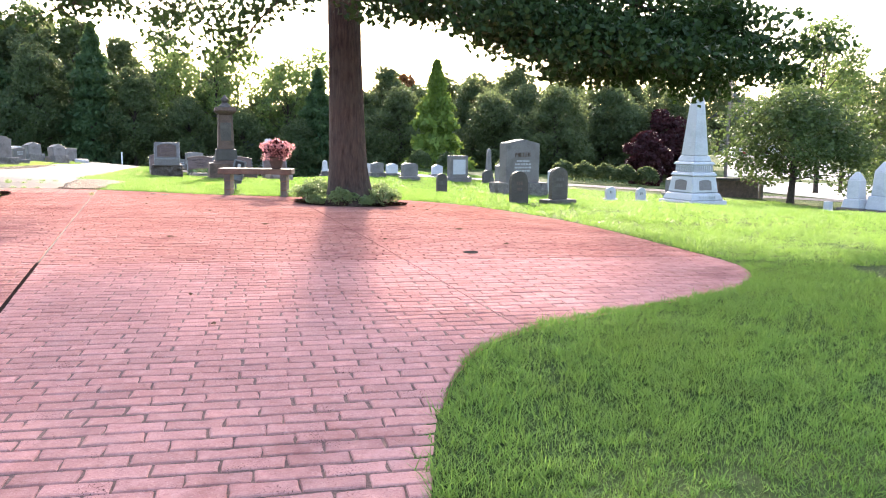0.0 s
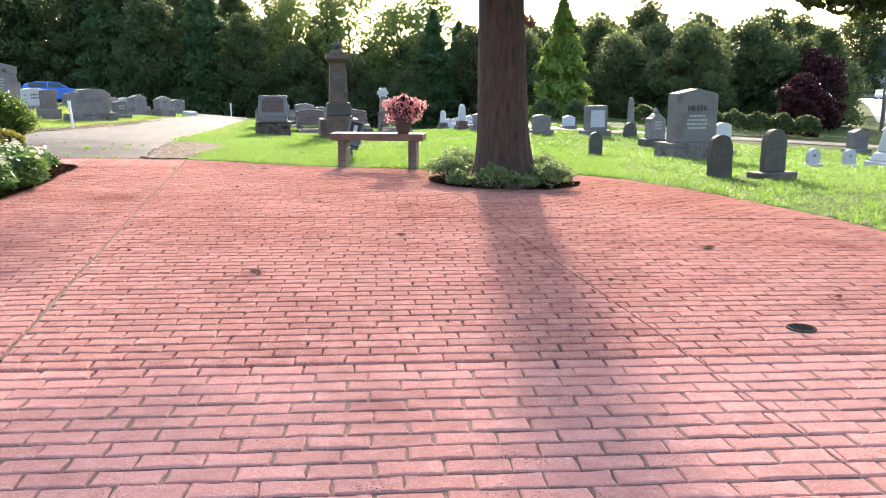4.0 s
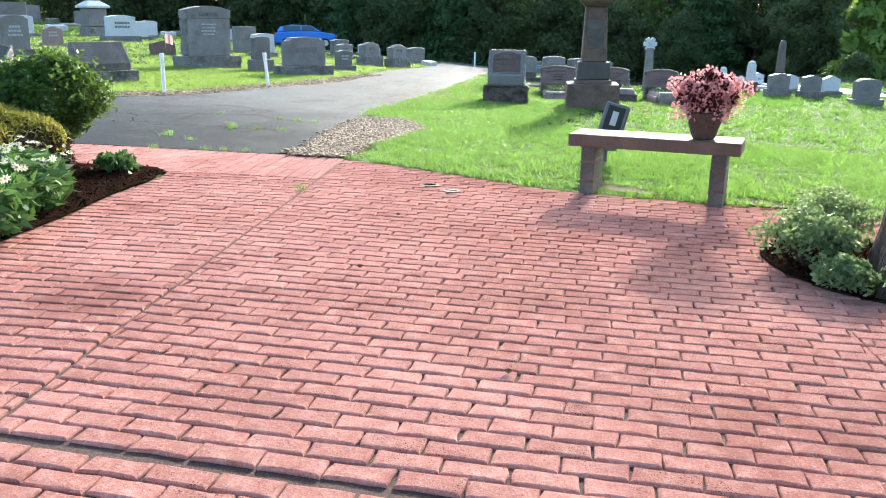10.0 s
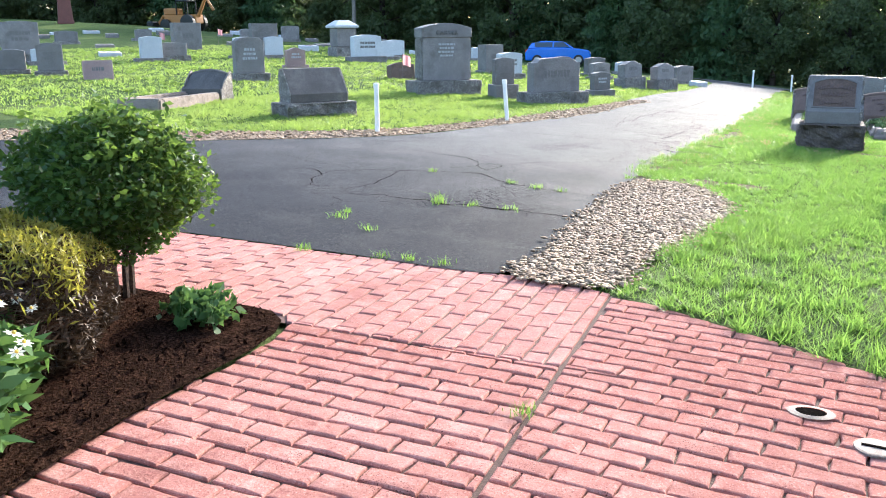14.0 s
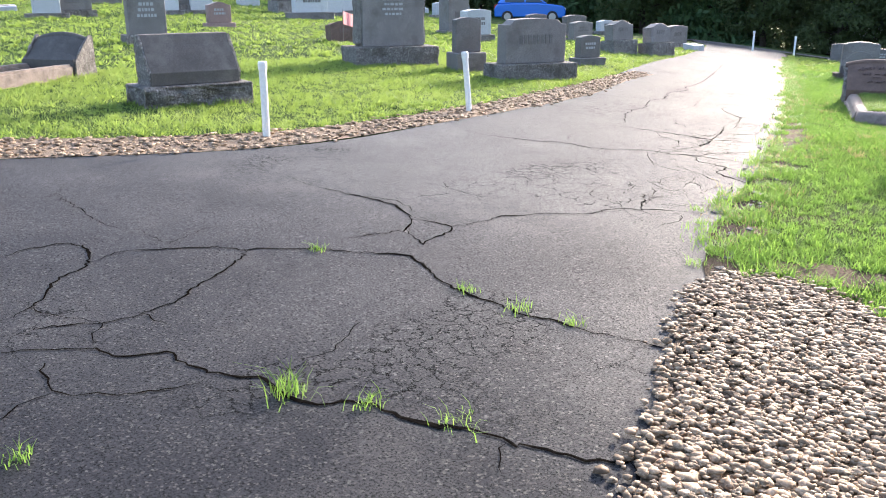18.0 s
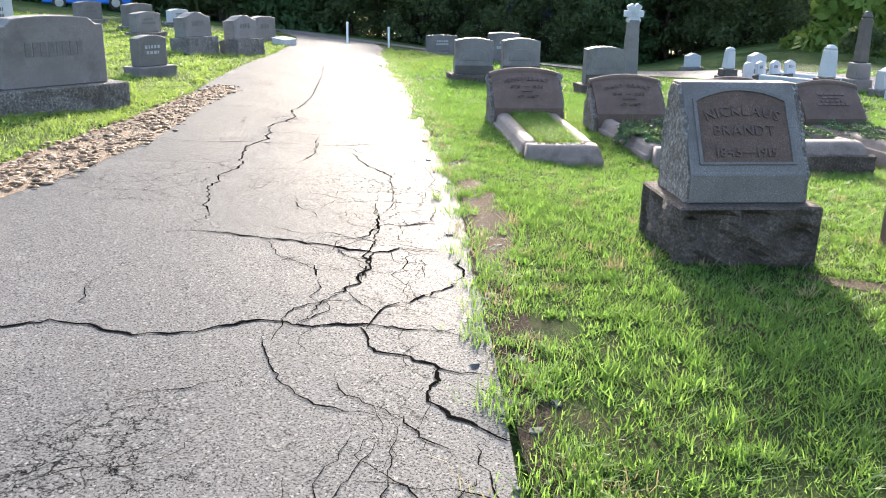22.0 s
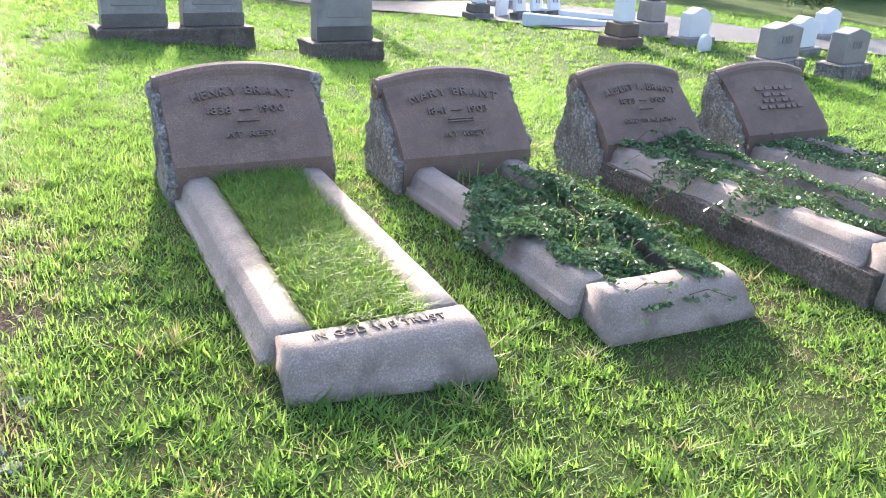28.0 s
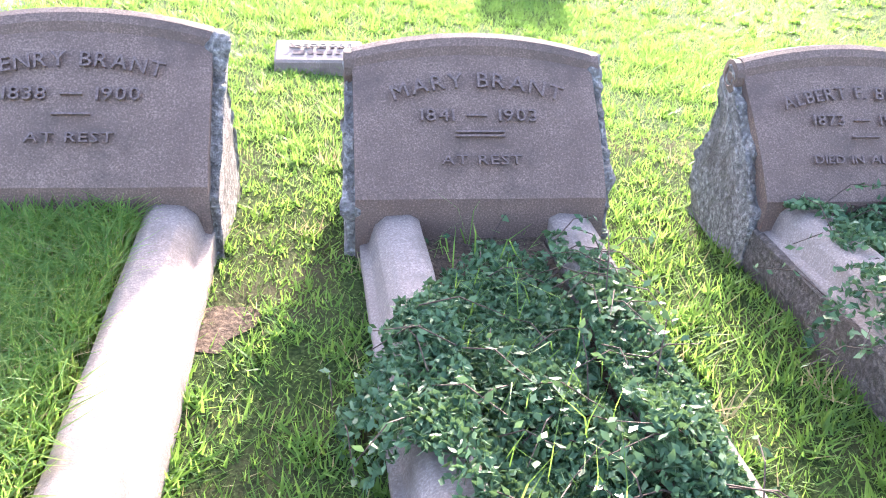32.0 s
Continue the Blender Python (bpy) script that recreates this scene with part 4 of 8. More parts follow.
# kerbed family plot beside the drive
PULPIT_TURN = 20.0
pulpit_grave("brown pulpit gravestone with grass-filled granite kerb", -8.57, 25.24, PULPIT_TURN, (("HENRY BRANT", 0.07, 0.345, 0.035, 0.51), ("1838 - 1900", 0.06, 0.235, 0.0, 0.39), ("-", 0.06, 0.17, 0.0, 0.11), ("AT REST", 0.044, 0.10, 0.0, 0.25)), 0.045, 1.74, foot_text="IN GOD WE TRUST", rails=(-0.262, 0.255), w=0.83)
pulpit_grave("brown pulpit gravestone with ivy-grown granite kerb", -7.43, 25.72, PULPIT_TURN, (("MARY BRANT", 0.075, 0.345, 0.05, 0.55), ("1841 - 1903", 0.06, 0.225, 0.0, 0.38), ("-", 0.07, 0.165, 0.0, 0.16), ("-", 0.07, 0.15, 0.0, 0.16), ("AT REST", 0.046, 0.075, 0.0, 0.26)), 0.045, 1.72, skew=-0.033, rails=(-0.245, 0.266), w=0.85)
pulpit_grave("brown pulpit gravestone with ivy trailing over pale kerb", -6.17, 26.17, PULPIT_TURN, (("ALBERT F. BRANT", 0.066, 0.335, 0.045, 0.55), ("1873 - 1900", 0.056, 0.235, 0.0, 0.36), ("-", 0.05, 0.175, 0.0, 0.10), ("DIED IN ALASKA", 0.042, 0.095, 0.0, 0.40)), 0.11, raised=0.05)
pulpit_grave("brown pulpit gravestone with green creeper in its kerb", -5.05, 26.60, PULPIT_TURN, (), 0.16)
marker = flat_marker("flat_marker", "small pale granite marker lettered THEODORE in the grass", -8.72, 27.66, 20, 0.48, 0.24, 0.13, KERB)
letters("inscription", "THEODORE", 0.05, 0.003, LETTER_GREY, marker, Matrix.Translation((0, 0.01, 0.12)) @ Matrix.Rotation(0.2, 4, "X"), "raised lettering", 1.0, 0.0, 0.36)

# slant stone on a rough plinth beside the drive
slant_stone("slant_gravestone", "blue-grey slant gravestone on a dark rock-faced plinth", -6.70, 20.64, 20, 0.66, 0.63, 0.46, (0.82, 0.34, 0.64), GREY, PLINTH,
            (("NICKLAUS", 0.085, 0.62, 0.035), ("BRANDT", 0.085, 0.40, 0.0), ("1845-1915", 0.08, 0.16, 0.0)))

# tall column with a vase top
def column(x, y, turn):
    ob = thing("column_monument", x, y, land(x, y), turn, "tall dark granite column monument with carved urn", "monument", GRAVES)
    part("plinth", rough_up(frustum(bmesh.new(), 1.05, 1.05, 1.02, 1.02, -0.15, 0.52, 0.015), 2, 0.01, 4.0), BROWN, ob)
    part("base", frustum(bmesh.new(), 0.74, 0.74, 0.70, 0.70, 0.522, 0.60, 0.01), BROWN, ob)
    part("die", frustum(bmesh.new(), 0.66, 0.66, 0.62, 0.62, 0.602, 0.94, 0.02), DARK, ob)
    part("shaft", frustum(bmesh.new(), 0.50, 0.50, 0.42, 0.42, 0.942, 2.0, 0.02), BROWN, ob)
    part("panel", boxed(-0.16, 0.16, -0.245, -0.22, 1.2, 1.75, 0.01), DARK, ob)
    bm = frustum(bmesh.new(), 0.46, 0.46, 0.66, 0.66, 2.002, 2.10, 0.01)
    frustum(bm, 0.66, 0.66, 0.60, 0.60, 2.10, 2.22, 0.015)
    part("cornice", bm, BROWN, ob)
    part("cap", frustum(bmesh.new(), 0.42, 0.42, 0.14, 0.14, 2.222, 2.36, 0.02), DARK, ob)
    part("urn", lathe([(0.05, 2.36), (0.10, 2.40), (0.12, 2.46), (0.06, 2.52), (0.03, 2.58), (0.0, 2.60)], 14), DARK, ob, smooth=True)
    return ob


column(-5.11, 20.95, 20).scale = (0.92, 0.92, 0.92)
# lawn to the right of the paving
stone("tablet_gravestone", "weathered dark rounded tablet gravestone leaning slightly", 2.87, 12.85, 30, 0.37, 0.60, 0.10, DARK, "semi", 0.17, None, rows=2, writing=LETTER, lean=-2)
stone("tablet_gravestone", "weathered dark rounded tablet on a low footing", 3.62, 13.05, 30, 0.37, 0.70, 0.11, DARK, "semi", 0.17, (0.66, 0.10, 0.30), DARK, rows=2, rocky=False)
stone("tablet_gravestone", "small dark rounded tablet gravestone", 1.18, 18.3, 25, 0.28, 0.48, 0.09, DARK, "semi", 0.13, None, rows=1)
big = stone("family_gravestone", "large granite family gravestone with gabled top on rock base", 3.15, 18.9, 30, 1.0, 1.46, 0.34, GREY, "peak", 0.10, (1.34, 0.36, 0.72), ROCK, rows=0)
letters("inscription", "MILLER", 0.15, 0.012, LETTER, big, Matrix.Translation((0, -0.175, 1.02)) @ Matrix.Rotation(math.pi / 2, 4, "X"), "raised block lettering")
part("inscription", bars(np.random.default_rng(3), 0.6, 0.62, 0.95, -0.172, 4, 0.004), LETTER_PALE, big)
stone("child_gravestone", "small white rounded child's gravestone", 5.35, 17.9, 30, 0.28, 0.36, 0.10, PALE, "semi", 0.13, (0.36, 0.07, 0.2), PALE, rows=1, rocky=False)
stone("child_gravestone", "small white rounded child's gravestone", 6.25, 18.75, 30, 0.28, 0.38, 0.10, PALE, "semi", 0.13, (0.36, 0.07, 0.2), PALE, rows=1, rocky=False)


def obelisk(x, y, turn):
    ob = thing("obelisk_monument", x, y, land(x, y), turn, "tall pale blue-white zinc obelisk monument with panels", "monument", GRAVES)
    part("foot", frustum(bmesh.new(), 1.32, 1.32, 1.28, 1.28, -0.15, 0.16, 0.02), PALE, ob)
    part("step", frustum(bmesh.new(), 1.18, 1.18, 1.02, 1.02, 0.162, 0.36, 0.03), PALE, ob)
    bm = boxed(-0.36, 0.36, -0.56, -0.53, 0.2, 0.31, 0.01)
    part("nameplate", bars(np.random.default_rng(5), 0.62, 0.19, 0.32, -0.565, 1, 0.012), PALE, ob)
    bm.free()
    part("lower_die", frustum(bmesh.new(), 0.96, 0.96, 0.84, 0.84, 0.362, 0.82, 0.03), PALE, ob)
    for k in range(4):
        turned = Matrix.Rotation(k * math.pi / 2, 4, "Z")
        part("panel", slab(0.46, 0.30, 0.02, "arch", 0.05), GREY, ob).matrix_basis = turned @ Matrix.Translation((0, -0.462, 0.43)) @ Matrix.Rotation(-0.13, 4, "X")
    part("band", frustum(bmesh.new(), 0.90, 0.90, 0.80, 0.80, 0.822, 0.92, 0.02), PALE, ob)
    part("frieze", frustum(bmesh.new(), 0.70, 0.70, 0.70, 0.70, 0.922, 1.12, 0.01), PALE, ob)
    for k in range(4):
        turned = Matrix.Rotation(k * math.pi / 2, 4, "Z")
        bm = bmesh.new()
        for j in range(9):
            box(bm, -0.32 + j * 0.075, -0.28 + j * 0.075, -0.372, -0.345, 0.94, 1.10, 0.006)
        part("fluting", bm, PALE, ob).matrix_basis = turned
    part("cornice", frustum(bmesh.new(), 0.80, 0.80, 0.72, 0.72, 1.122, 1.20, 0.015), PALE, ob)
    part("neck", frustum(bmesh.new(), 0.66, 0.66, 0.56, 0.56, 1.202, 1.36, 0.02), PALE, ob)
    part("shaft", frustum(bmesh.new(), 0.52, 0.52, 0.26, 0.26, 1.362, 3.0, 0.02), PALE, ob)
    part("cap", frustum(bmesh.new(), 0.25, 0.25, 0.02, 0.02, 3.002, 3.2, 0.005), PALE, ob)
    for k in range(4):
        turned = Matrix.Rotation(k * math.pi / 2, 4, "Z")
        part("shield", slab(0.22, 0.5, 0.02, "semi", 0.11), PALE, ob).matrix_basis = turned @ Matrix.Translation((0, -0.225, 1.55)) @ Matrix.Rotation(-0.08, 4, "X")
    return ob


obelisk(8.0, 20.5, 30)


# ---- graves across the drive ----
slant_stone("slant_gravestone", "dark double slant gravestone on a rock-faced plinth", -13.45, 17.05, 78, 0.98, 0.52, 0.42, (1.22, 0.22, 0.60), DARK, ROCK, (), frame_panel=False)
gar = stone("family_gravestone", "large grey family gravestone with carved rounded top", -15.75, 22.5, 66, 1.12, 1.46, 0.42, GREY, "arch", 0.10, (1.52, 0.30, 0.80), ROCK, rows=0)
part("cap_moulding", slab(1.18, 0.30, 0.46, "arch", 0.10, 1.22), GREY, gar)
letters("inscription", "GARVER", 0.13, 0.014, LETTER_GREY, gar, Matrix.Translation((0, -0.235, 1.28)) @ Matrix.Rotation(math.pi / 2, 4, "X"), "pale carved lettering")
for k in range(4):
    part("nameplate", bars(np.random.default_rng(20 + k), 0.44, 0.80 + k * 0.08, 0.87 + k * 0.08, -0.215, 1, 0.006), LETTER_PALE, gar, "pale lettered panel")
for s in (-1, 1):
    part("rough_edge", rough_up(boxed(-0.03, 0.03, -0.2, 0.2, 0.34, 1.2, 0.01), 4, 0.03, 8.0, None, s), ROCK, gar).location = (s * 0.575, 0, 0)
stone("tablet_gravestone", "grey upright gravestone on a slanted footing", -14.35, 22.9, 66, 0.46, 0.86, 0.16, GREY, "arch", 0.04, (0.55, 0.30, 0.42), GREY, rows=3, rocky=False)
stone("family_gravestone", "broad grey rounded-shoulder gravestone on granite base", -13.1, 23.0, 66, 1.08, 0.92, 0.28, GREY, "shoulder", 0.09, (1.40, 0.24, 0.58), ROCK, rows=1)
stone("tablet_gravestone", "small grey gravestone with pale lettering", -14.3, 26.6, 72, 0.50, 0.57, 0.18, GREY, "arch", 0.04, (0.68, 0.14, 0.36), GREY, rows=2, writing=LETTER_PALE)
for x, y in ((-16.25, 31.25), (-15.75, 32.3)):
    stone("slant_gravestone", "grey serpentine gravestone leaning on a rough plinth", x, y, 76, 0.72, 0.80, 0.30, GREY, "serp", 0.10, (0.86, 0.32, 0.5), ROCK, rows=1, lean=-5)
stone("family_gravestone", "wide pale grey gravestone", -17.7, 37.2, 80, 0.95, 0.66, 0.25, GREY, "arch", 0.05, (1.1, 0.10, 0.4), rows=1)
flat_marker("flat_marker", "low pale granite marker at the drive edge", -16.9, 36.9, 80, 0.55, 0.4, 0.2, PALE)
stone("tablet_gravestone", "square grey granite gravestone", -21.8, 31.3, 76, 0.72, 0.96, 0.5, GREY, "flat", 0, (0.85, 0.1, 0.6), rows=1)
stone("family_gravestone", "pale gravestone with a square top", -19.6, 29.6, 76, 0.8, 0.8, 0.3, PALE, "arch", 0.05, (1.0, 0.15, 0.45), rows=2)
for x, y, w, h in ((-19.4, 34.4, 0.8, 0.6), (-18.4, 34.9, 0.7, 0.55), (-20.8, 36.2, 0.9, 0.7), (-22.6, 36.6, 0.8, 0.6), (-21.6, 39.5, 0.7, 0.5)):
    stone("tablet_gravestone", "pale blue-grey gravestone beyond the drive", x, y, 78, w, h, 0.24, PALE if w < 0.75 else GREY, "arch", 0.05, (w + 0.2, 0.12, 0.42), rows=2)
stone("tablet_gravestone", "tall grey gravestone carved with twin arched panels", -20.9, 20.9, 74, 0.72, 1.05, 0.30, GREY, "shoulder", 0.08, (0.95, 0.18, 0.5), ROCK, rows=3, writing=LETTER_PALE)
stone("tablet_gravestone", "pink slant marker set in grass", -23.2, 18.1, 70, 0.68, 0.44, 0.28, ROSE, "flat", 0, None, rows=1, lean=-8)
stone("family_gravestone", "low grey gravestone with sloping edges", -29.5, 23.6, 74, 1.05, 0.6, 0.35, GREY, "arch", 0.04, (1.3, 0.18, 0.5), ROCK, rows=1)
stone("family_gravestone", "large plain grey granite gravestone up the slope", -35.4, 27.7, 76, 1.15, 1.1, 0.5, GREY, "flat", 0, None, rows=1)
stone("family_gravestone", "tall grey gravestone with oval panel", -29.9, 27.7, 76, 1.0, 1.25, 0.35, GREY, "flat", 0, (1.25, 0.28, 0.5), ROCK, rows=2)
stone("tablet_gravestone", "small rose granite gravestone with flowers at its foot", -24.7, 25.2, 74, 0.62, 0.63, 0.2, ROSE, "serp", 0.08, (0.8, 0.1, 0.34), ROSE, rows=2, writing=LETTER_PALE)
stone("family_gravestone", "white marble gravestone on granite base", -27.3, 30.5, 76, 1.15, 1.0, 0.32, PALE, "arch", 0.07, (1.5, 0.2, 0.55), GREY, rows=2)
stone("tablet_gravestone", "rough brown boulder-edged marker", -19.9, 25.2, 72, 0.72, 0.45, 0.3, BROWN, "arch", 0.08, None, rows=1, lean=-6)


def pavilion_stone(x, y, turn):
    ob = thing("house_gravestone", x, y, land(x, y), turn, "grey square monument with a hipped stone roof", "monument", GRAVES)
    part("base", rough_up(frustum(bmesh.new(), 1.0, 0.9, 0.95, 0.85, -0.1, 0.4, 0.02), 2, 0.02, 5), ROCK, ob)
    part("die", frustum(bmesh.new(), 0.80, 0.70, 0.80, 0.70, 0.402, 1.15, 0.02), GREY, ob)
    bm = frustum(bmesh.new(), 1.05, 0.92, 1.08, 0.95, 1.152, 1.24, 0.015)
    frustum(bm, 1.08, 0.95, 0.5, 0.35, 1.24, 1.45, 0.02)
    part("roof", bm, PALE, ob)
    return ob


pavilion_stone(-30.2, 31.8, 76)
stone("obelisk_gravestone", "tall polished red granite pointed gravestone", -60.5, 33.6, 70, 0.75, 2.3, 0.7, RED_STONE, "semi", 0.6, (1.0, 0.2, 0.9), RED_STONE, rows=0, taper=0.08)
stone("family_gravestone", "tall grey gravestone with rock-faced sides", -31.2, 19.4, 70, 1.1, 1.28, 0.4, GREY, "arch", 0.04, (1.35, 0.3, 0.6), ROCK, rows=2)
for x, y, w, h in ((-28.5, 17.2, 0.72, 0.62), (-26.4, 17.3, 0.66, 0.64), (-25.2, 17.8, 0.62, 0.82)):
    stone("tablet_gravestone", "grey gravestone with rough-hewn sides", x, y, 68, w, h, 0.28, GREY, "arch", 0.05, (w + 0.18, 0.12, 0.42), ROCK, rows=2)
rng = np.random.default_rng(11)
for k in range(46):
    # rows of low markers up the slope
    row, along = k % 6, k // 6
    x = -29 - row * 4.3 + rng.uniform(-0.8, 0.8)
    y = 19.5 + along * 3.1 + row * 1.1 + rng.uniform(-0.9, 0.9)
    if k % 3 == 0:
        stone("tablet_gravestone", "grey gravestone on the far slope", x, y, 74, rng.uniform(0.6, 1.0), rng.uniform(0.5, 0.9), 0.28, GREY if k % 2 else PALE, "arch", 0.05, (1.1, 0.12, 0.45), rows=0)
    else:
        flat_marker("flat_marker", "low granite marker on the far slope", x, y, 74, rng.uniform(0.6, 0.9), 0.42, rng.uniform(0.14, 0.28), PALE if k % 2 else GREY)


def kerbed_dome(x, y, turn):
    """A scroll-topped stone with rough ends and a narrow kerb running before it."""
    ob = thing("pulpit_gravestone", x, y, land(x, y), turn, "dark scroll-topped gravestone with a raised kerb", "gravestone", GRAVES)
    side = [(0, -0.1), (0, 0.22)] + [(0.02 + 0.3 * t, 0.24 + 0.3 * t) for t in (0.3, 0.7)] + [(0.36 - 0.05 * math.cos(a), 0.52 + 0.05 * math.sin(a)) for a in [math.pi * k / 5 for k in range(6)]] + [(0.45, -0.1)]
    bm = across(side, -0.4, 0.4)
    for k in (-2, -1, 0, 1, 2):
        bmesh.ops.bisect_plane(bm, geom=bm.verts[:] + bm.edges[:] + bm.faces[:], plane_co=(k * 0.13, 0, 0), plane_no=(1, 0, 0))
    for v in bm.verts:
        if v.co.z > 0.3:
            v.co.z -= 0.08 * (v.co.x / 0.4) ** 2
    part("die", bm, DARK, ob)
    for s in (-1, 1):
        part("end_face", rough_up(across([(0.02 + a * 0.95, b * 0.93) for a, b in side], -0.012, 0.012), 4, 0.02, 8, None, s), ROCK, ob).location = (s * 0.405, 0, 0)
        part("kerb_rail", boxed(-0.07, 0.07, -1.75, -0.002, -0.1, 0.17, 0.03, 2), KERB, ob).location = (s * 0.33, 0, 0)
    part("foot_rail", boxed(-0.42, 0.42, -1.9, -1.755, -0.1, 0.17, 0.03, 2), KERB, ob)
    return ob


kerbed_dome(-16.68, 16.97, 27)

# ---- graves behind the kerbed plot ----
pair_base = thing("double_gravestone", -10.2, 31.8, land(-10.2, 31.8), 24, "two grey rounded gravestones on one dark plinth", "gravestone", GRAVES)
part("base", rough_up(boxed(-0.92, 0.92, -0.27, 0.27, -0.14, 0.2, 0.015), 3, 0.02, 6, lambda c: c.z > 0.19), PLINTH, pair_base)
for s in (-1, 1):
    part("die", slab(0.72, 0.66, 0.22, "arch", 0.05, 0.202), GREY, pair_base).location = (s * 0.46, 0, 0)
    part("lower_band", boxed(-0.37, 0.37, -0.13, -0.105, 0.203, 0.36, 0.006), DARK, pair_base).location = (s * 0.46, 0, 0)
    part("carved_arch", slab(0.5, 0.22, 0.012, "semi", 0.16, 0.45), GREY, pair_base).location = (s * 0.46, -0.112, 0)
one = stone("tablet_gravestone", "grey rounded gravestone on a dark plinth", -8.2, 31.9, 24, 0.72, 0.90, 0.24, GREY, "arch", 0.05, (0.96, 0.22, 0.5), PLINTH, rows=0)
part("lower_band", boxed(-0.37, 0.37, -0.14, -0.115, 0.225, 0.40, 0.006), DARK, one)
part("carved_arch", slab(0.5, 0.22, 0.012, "semi", 0.16, 0.50), GREY, one).location = (0, -0.122, 0)
for x, y, w, h in ((-13.8, 41.6, 0.95, 0.6), (-13.0, 42.1, 0.95, 0.55), (-12.3, 42.8, 0.8, 0.56), (-11.6, 40.2, 0.9, 0.85)):
    stone("tablet_gravestone", "grey gravestone near the cross lane", x, y, 26, w, h, 0.26, GREY, "arch", 0.03, (w + 0.15, 0.1, 0.42), rows=2, writing=LETTER_PALE)
stone("tablet_gravestone", "grey peaked gravestone on a granite base", -2.85, 31.2, 28, 0.56, 0.66, 0.22, GREY, "peak", 0.06, (0.70, 0.24, 0.4), ROCK, rows=1)
stone("tablet_gravestone", "grey peaked gravestone on a granite base", -2.0, 31.1, 28, 0.5, 0.62, 0.22, GREY, "peak", 0.06, (0.66, 0.2, 0.4), ROCK, rows=1)
stone("tablet_gravestone", "small white rounded tablet", -2.9, 33.3, 30, 0.24, 0.24, 0.08, PALE, "semi", 0.12, None, rows=0)


def broken_column(x, y, turn, material, base_material, w, h, label):
    ob = thing("pillar_gravestone", x, y, land(x, y), turn, label, "gravestone", GRAVES)
    part("base", frustum(bmesh.new(), w, w, w * 0.95, w * 0.95, -0.1, h * 0.16, 0.02), base_material, ob)
    part("plinth", frustum(bmesh.new(), w * 0.75, w * 0.75, w * 0.7, w * 0.7, h * 0.16 + 0.002, h * 0.36, 0.015), base_material, ob)
    part("shaft", frustum(bmesh.new(), w * 0.55, w * 0.5, w * 0.42, w * 0.4, h * 0.36 + 0.002, h * 0.92, 0.03), material, ob)
    part("cap", frustum(bmesh.new(), w * 0.44, w * 0.42, w * 0.2, w * 0.2, h * 0.92 + 0.002, h, 0.02), material, ob)
    return ob


broken_column(-3.95, 34.0, 25, PALE, BROWN, 0.52, 1.0, "white marble pillar gravestone on a brown base")
broken_column(-5.5, 38.6, 25, PALE, DARK, 0.5, 0.85, "small pale blue obelisk gravestone")
broken_column(-3.2, 34.9, 25, DARK, GREY, 0.45, 1.6, "dark slender column gravestone")
stone("tablet_gravestone", "small white tablet gravestone", -5.0, 38.7, 25, 0.26, 0.45, 0.1, PALE, "semi", 0.1, None, rows=0)
for k in range(3):
    stone("tablet_gravestone", "white slanted tablet on a dark kerbed plot", -4.75 + k * 0.32, 38.0 - k * 0.1, 25, 0.24, 0.5, 0.12, PALE, "serp", 0.06, (0.3, 0.16, 0.3), DARK, rows=1, lean=-12)
plot = thing("kerbed_plot", -3.75, 37.0, land(-3.75, 37.0), -30, "white-painted low kerb round a grave plot", "grave kerb", GRAVES)
part("kerb_rail", boxed(-1.0, 1.0, -0.6, -0.45, -0.1, 0.14, 0.02), PALE, plot)
part("kerb_rail", boxed(-1.0, 1.0, 0.45, 0.6, -0.1, 0.14, 0.02), PALE, plot)

# ---- graves behind the maple ----
stone("family_gravestone", "grey granite gravestone with pale carved panel", 1.25, 31.0, 30, 0.78, 1.04, 0.3, GREY, "flat", 0, (1.05, 0.2, 0.5), GREY, rows=0, panel=PALE)
stone("family_gravestone", "grey gravestone with carved scroll shoulders", -0.6, 30.0, 30, 0.62, 0.65, 0.26, GREY, "shoulder", 0.06, (0.78, 0.14, 0.42), GREY, rows=1)
stone("tablet_gravestone", "dark rounded tablet in the far row", 2.45, 30.9, 30, 0.46, 0.54, 0.12, DARK, "semi", 0.2, None, rows=0)
broken_column(2.5, 32.0, 30, GREY, DARK, 0.4, 1.4, "slender grey obelisk gravestone")
urn_stone = stone("carved_gravestone", "weathered ornate gravestone with carved finial", 2.95, 26.2, 30, 0.52, 0.98, 0.3, GREY, "serp", 0.16, (0.86, 0.24, 0.5), DARK, rows=3, writing=LETTER_PALE)
part("finial", lathe([(0.05, 0.96), (0.08, 1.02), (0.05, 1.08), (0.02, 1.14)], 10), GREY, urn_stone)
stone("tablet_gravestone", "pale grey gravestone behind the large family stone", 4.6, 24.6, 30, 0.5, 0.85, 0.2, PALE, "arch", 0.08, (0.7, 0.1, 0.4), rows=0)
stone("family_gravestone", "grey carved gravestone with sloping shoulders", 9.6, 29.8, 30, 0.62, 0.80, 0.3, GREY, "peak", 0.12, (0.86, 0.16, 0.5), GREY, rows=1)
for x, y in ((-1.6, 33.0), (-2.8, 34.0), (0.2, 35.5), (-4.6, 41.0), (-6.2, 44.5)):
    stone("tablet_gravestone", "small pale gravestone near the woods", x, y, 30, 0.5, 0.55, 0.2, PALE, "serp", 0.08, (0.65, 0.12, 0.35), GREY, rows=0)
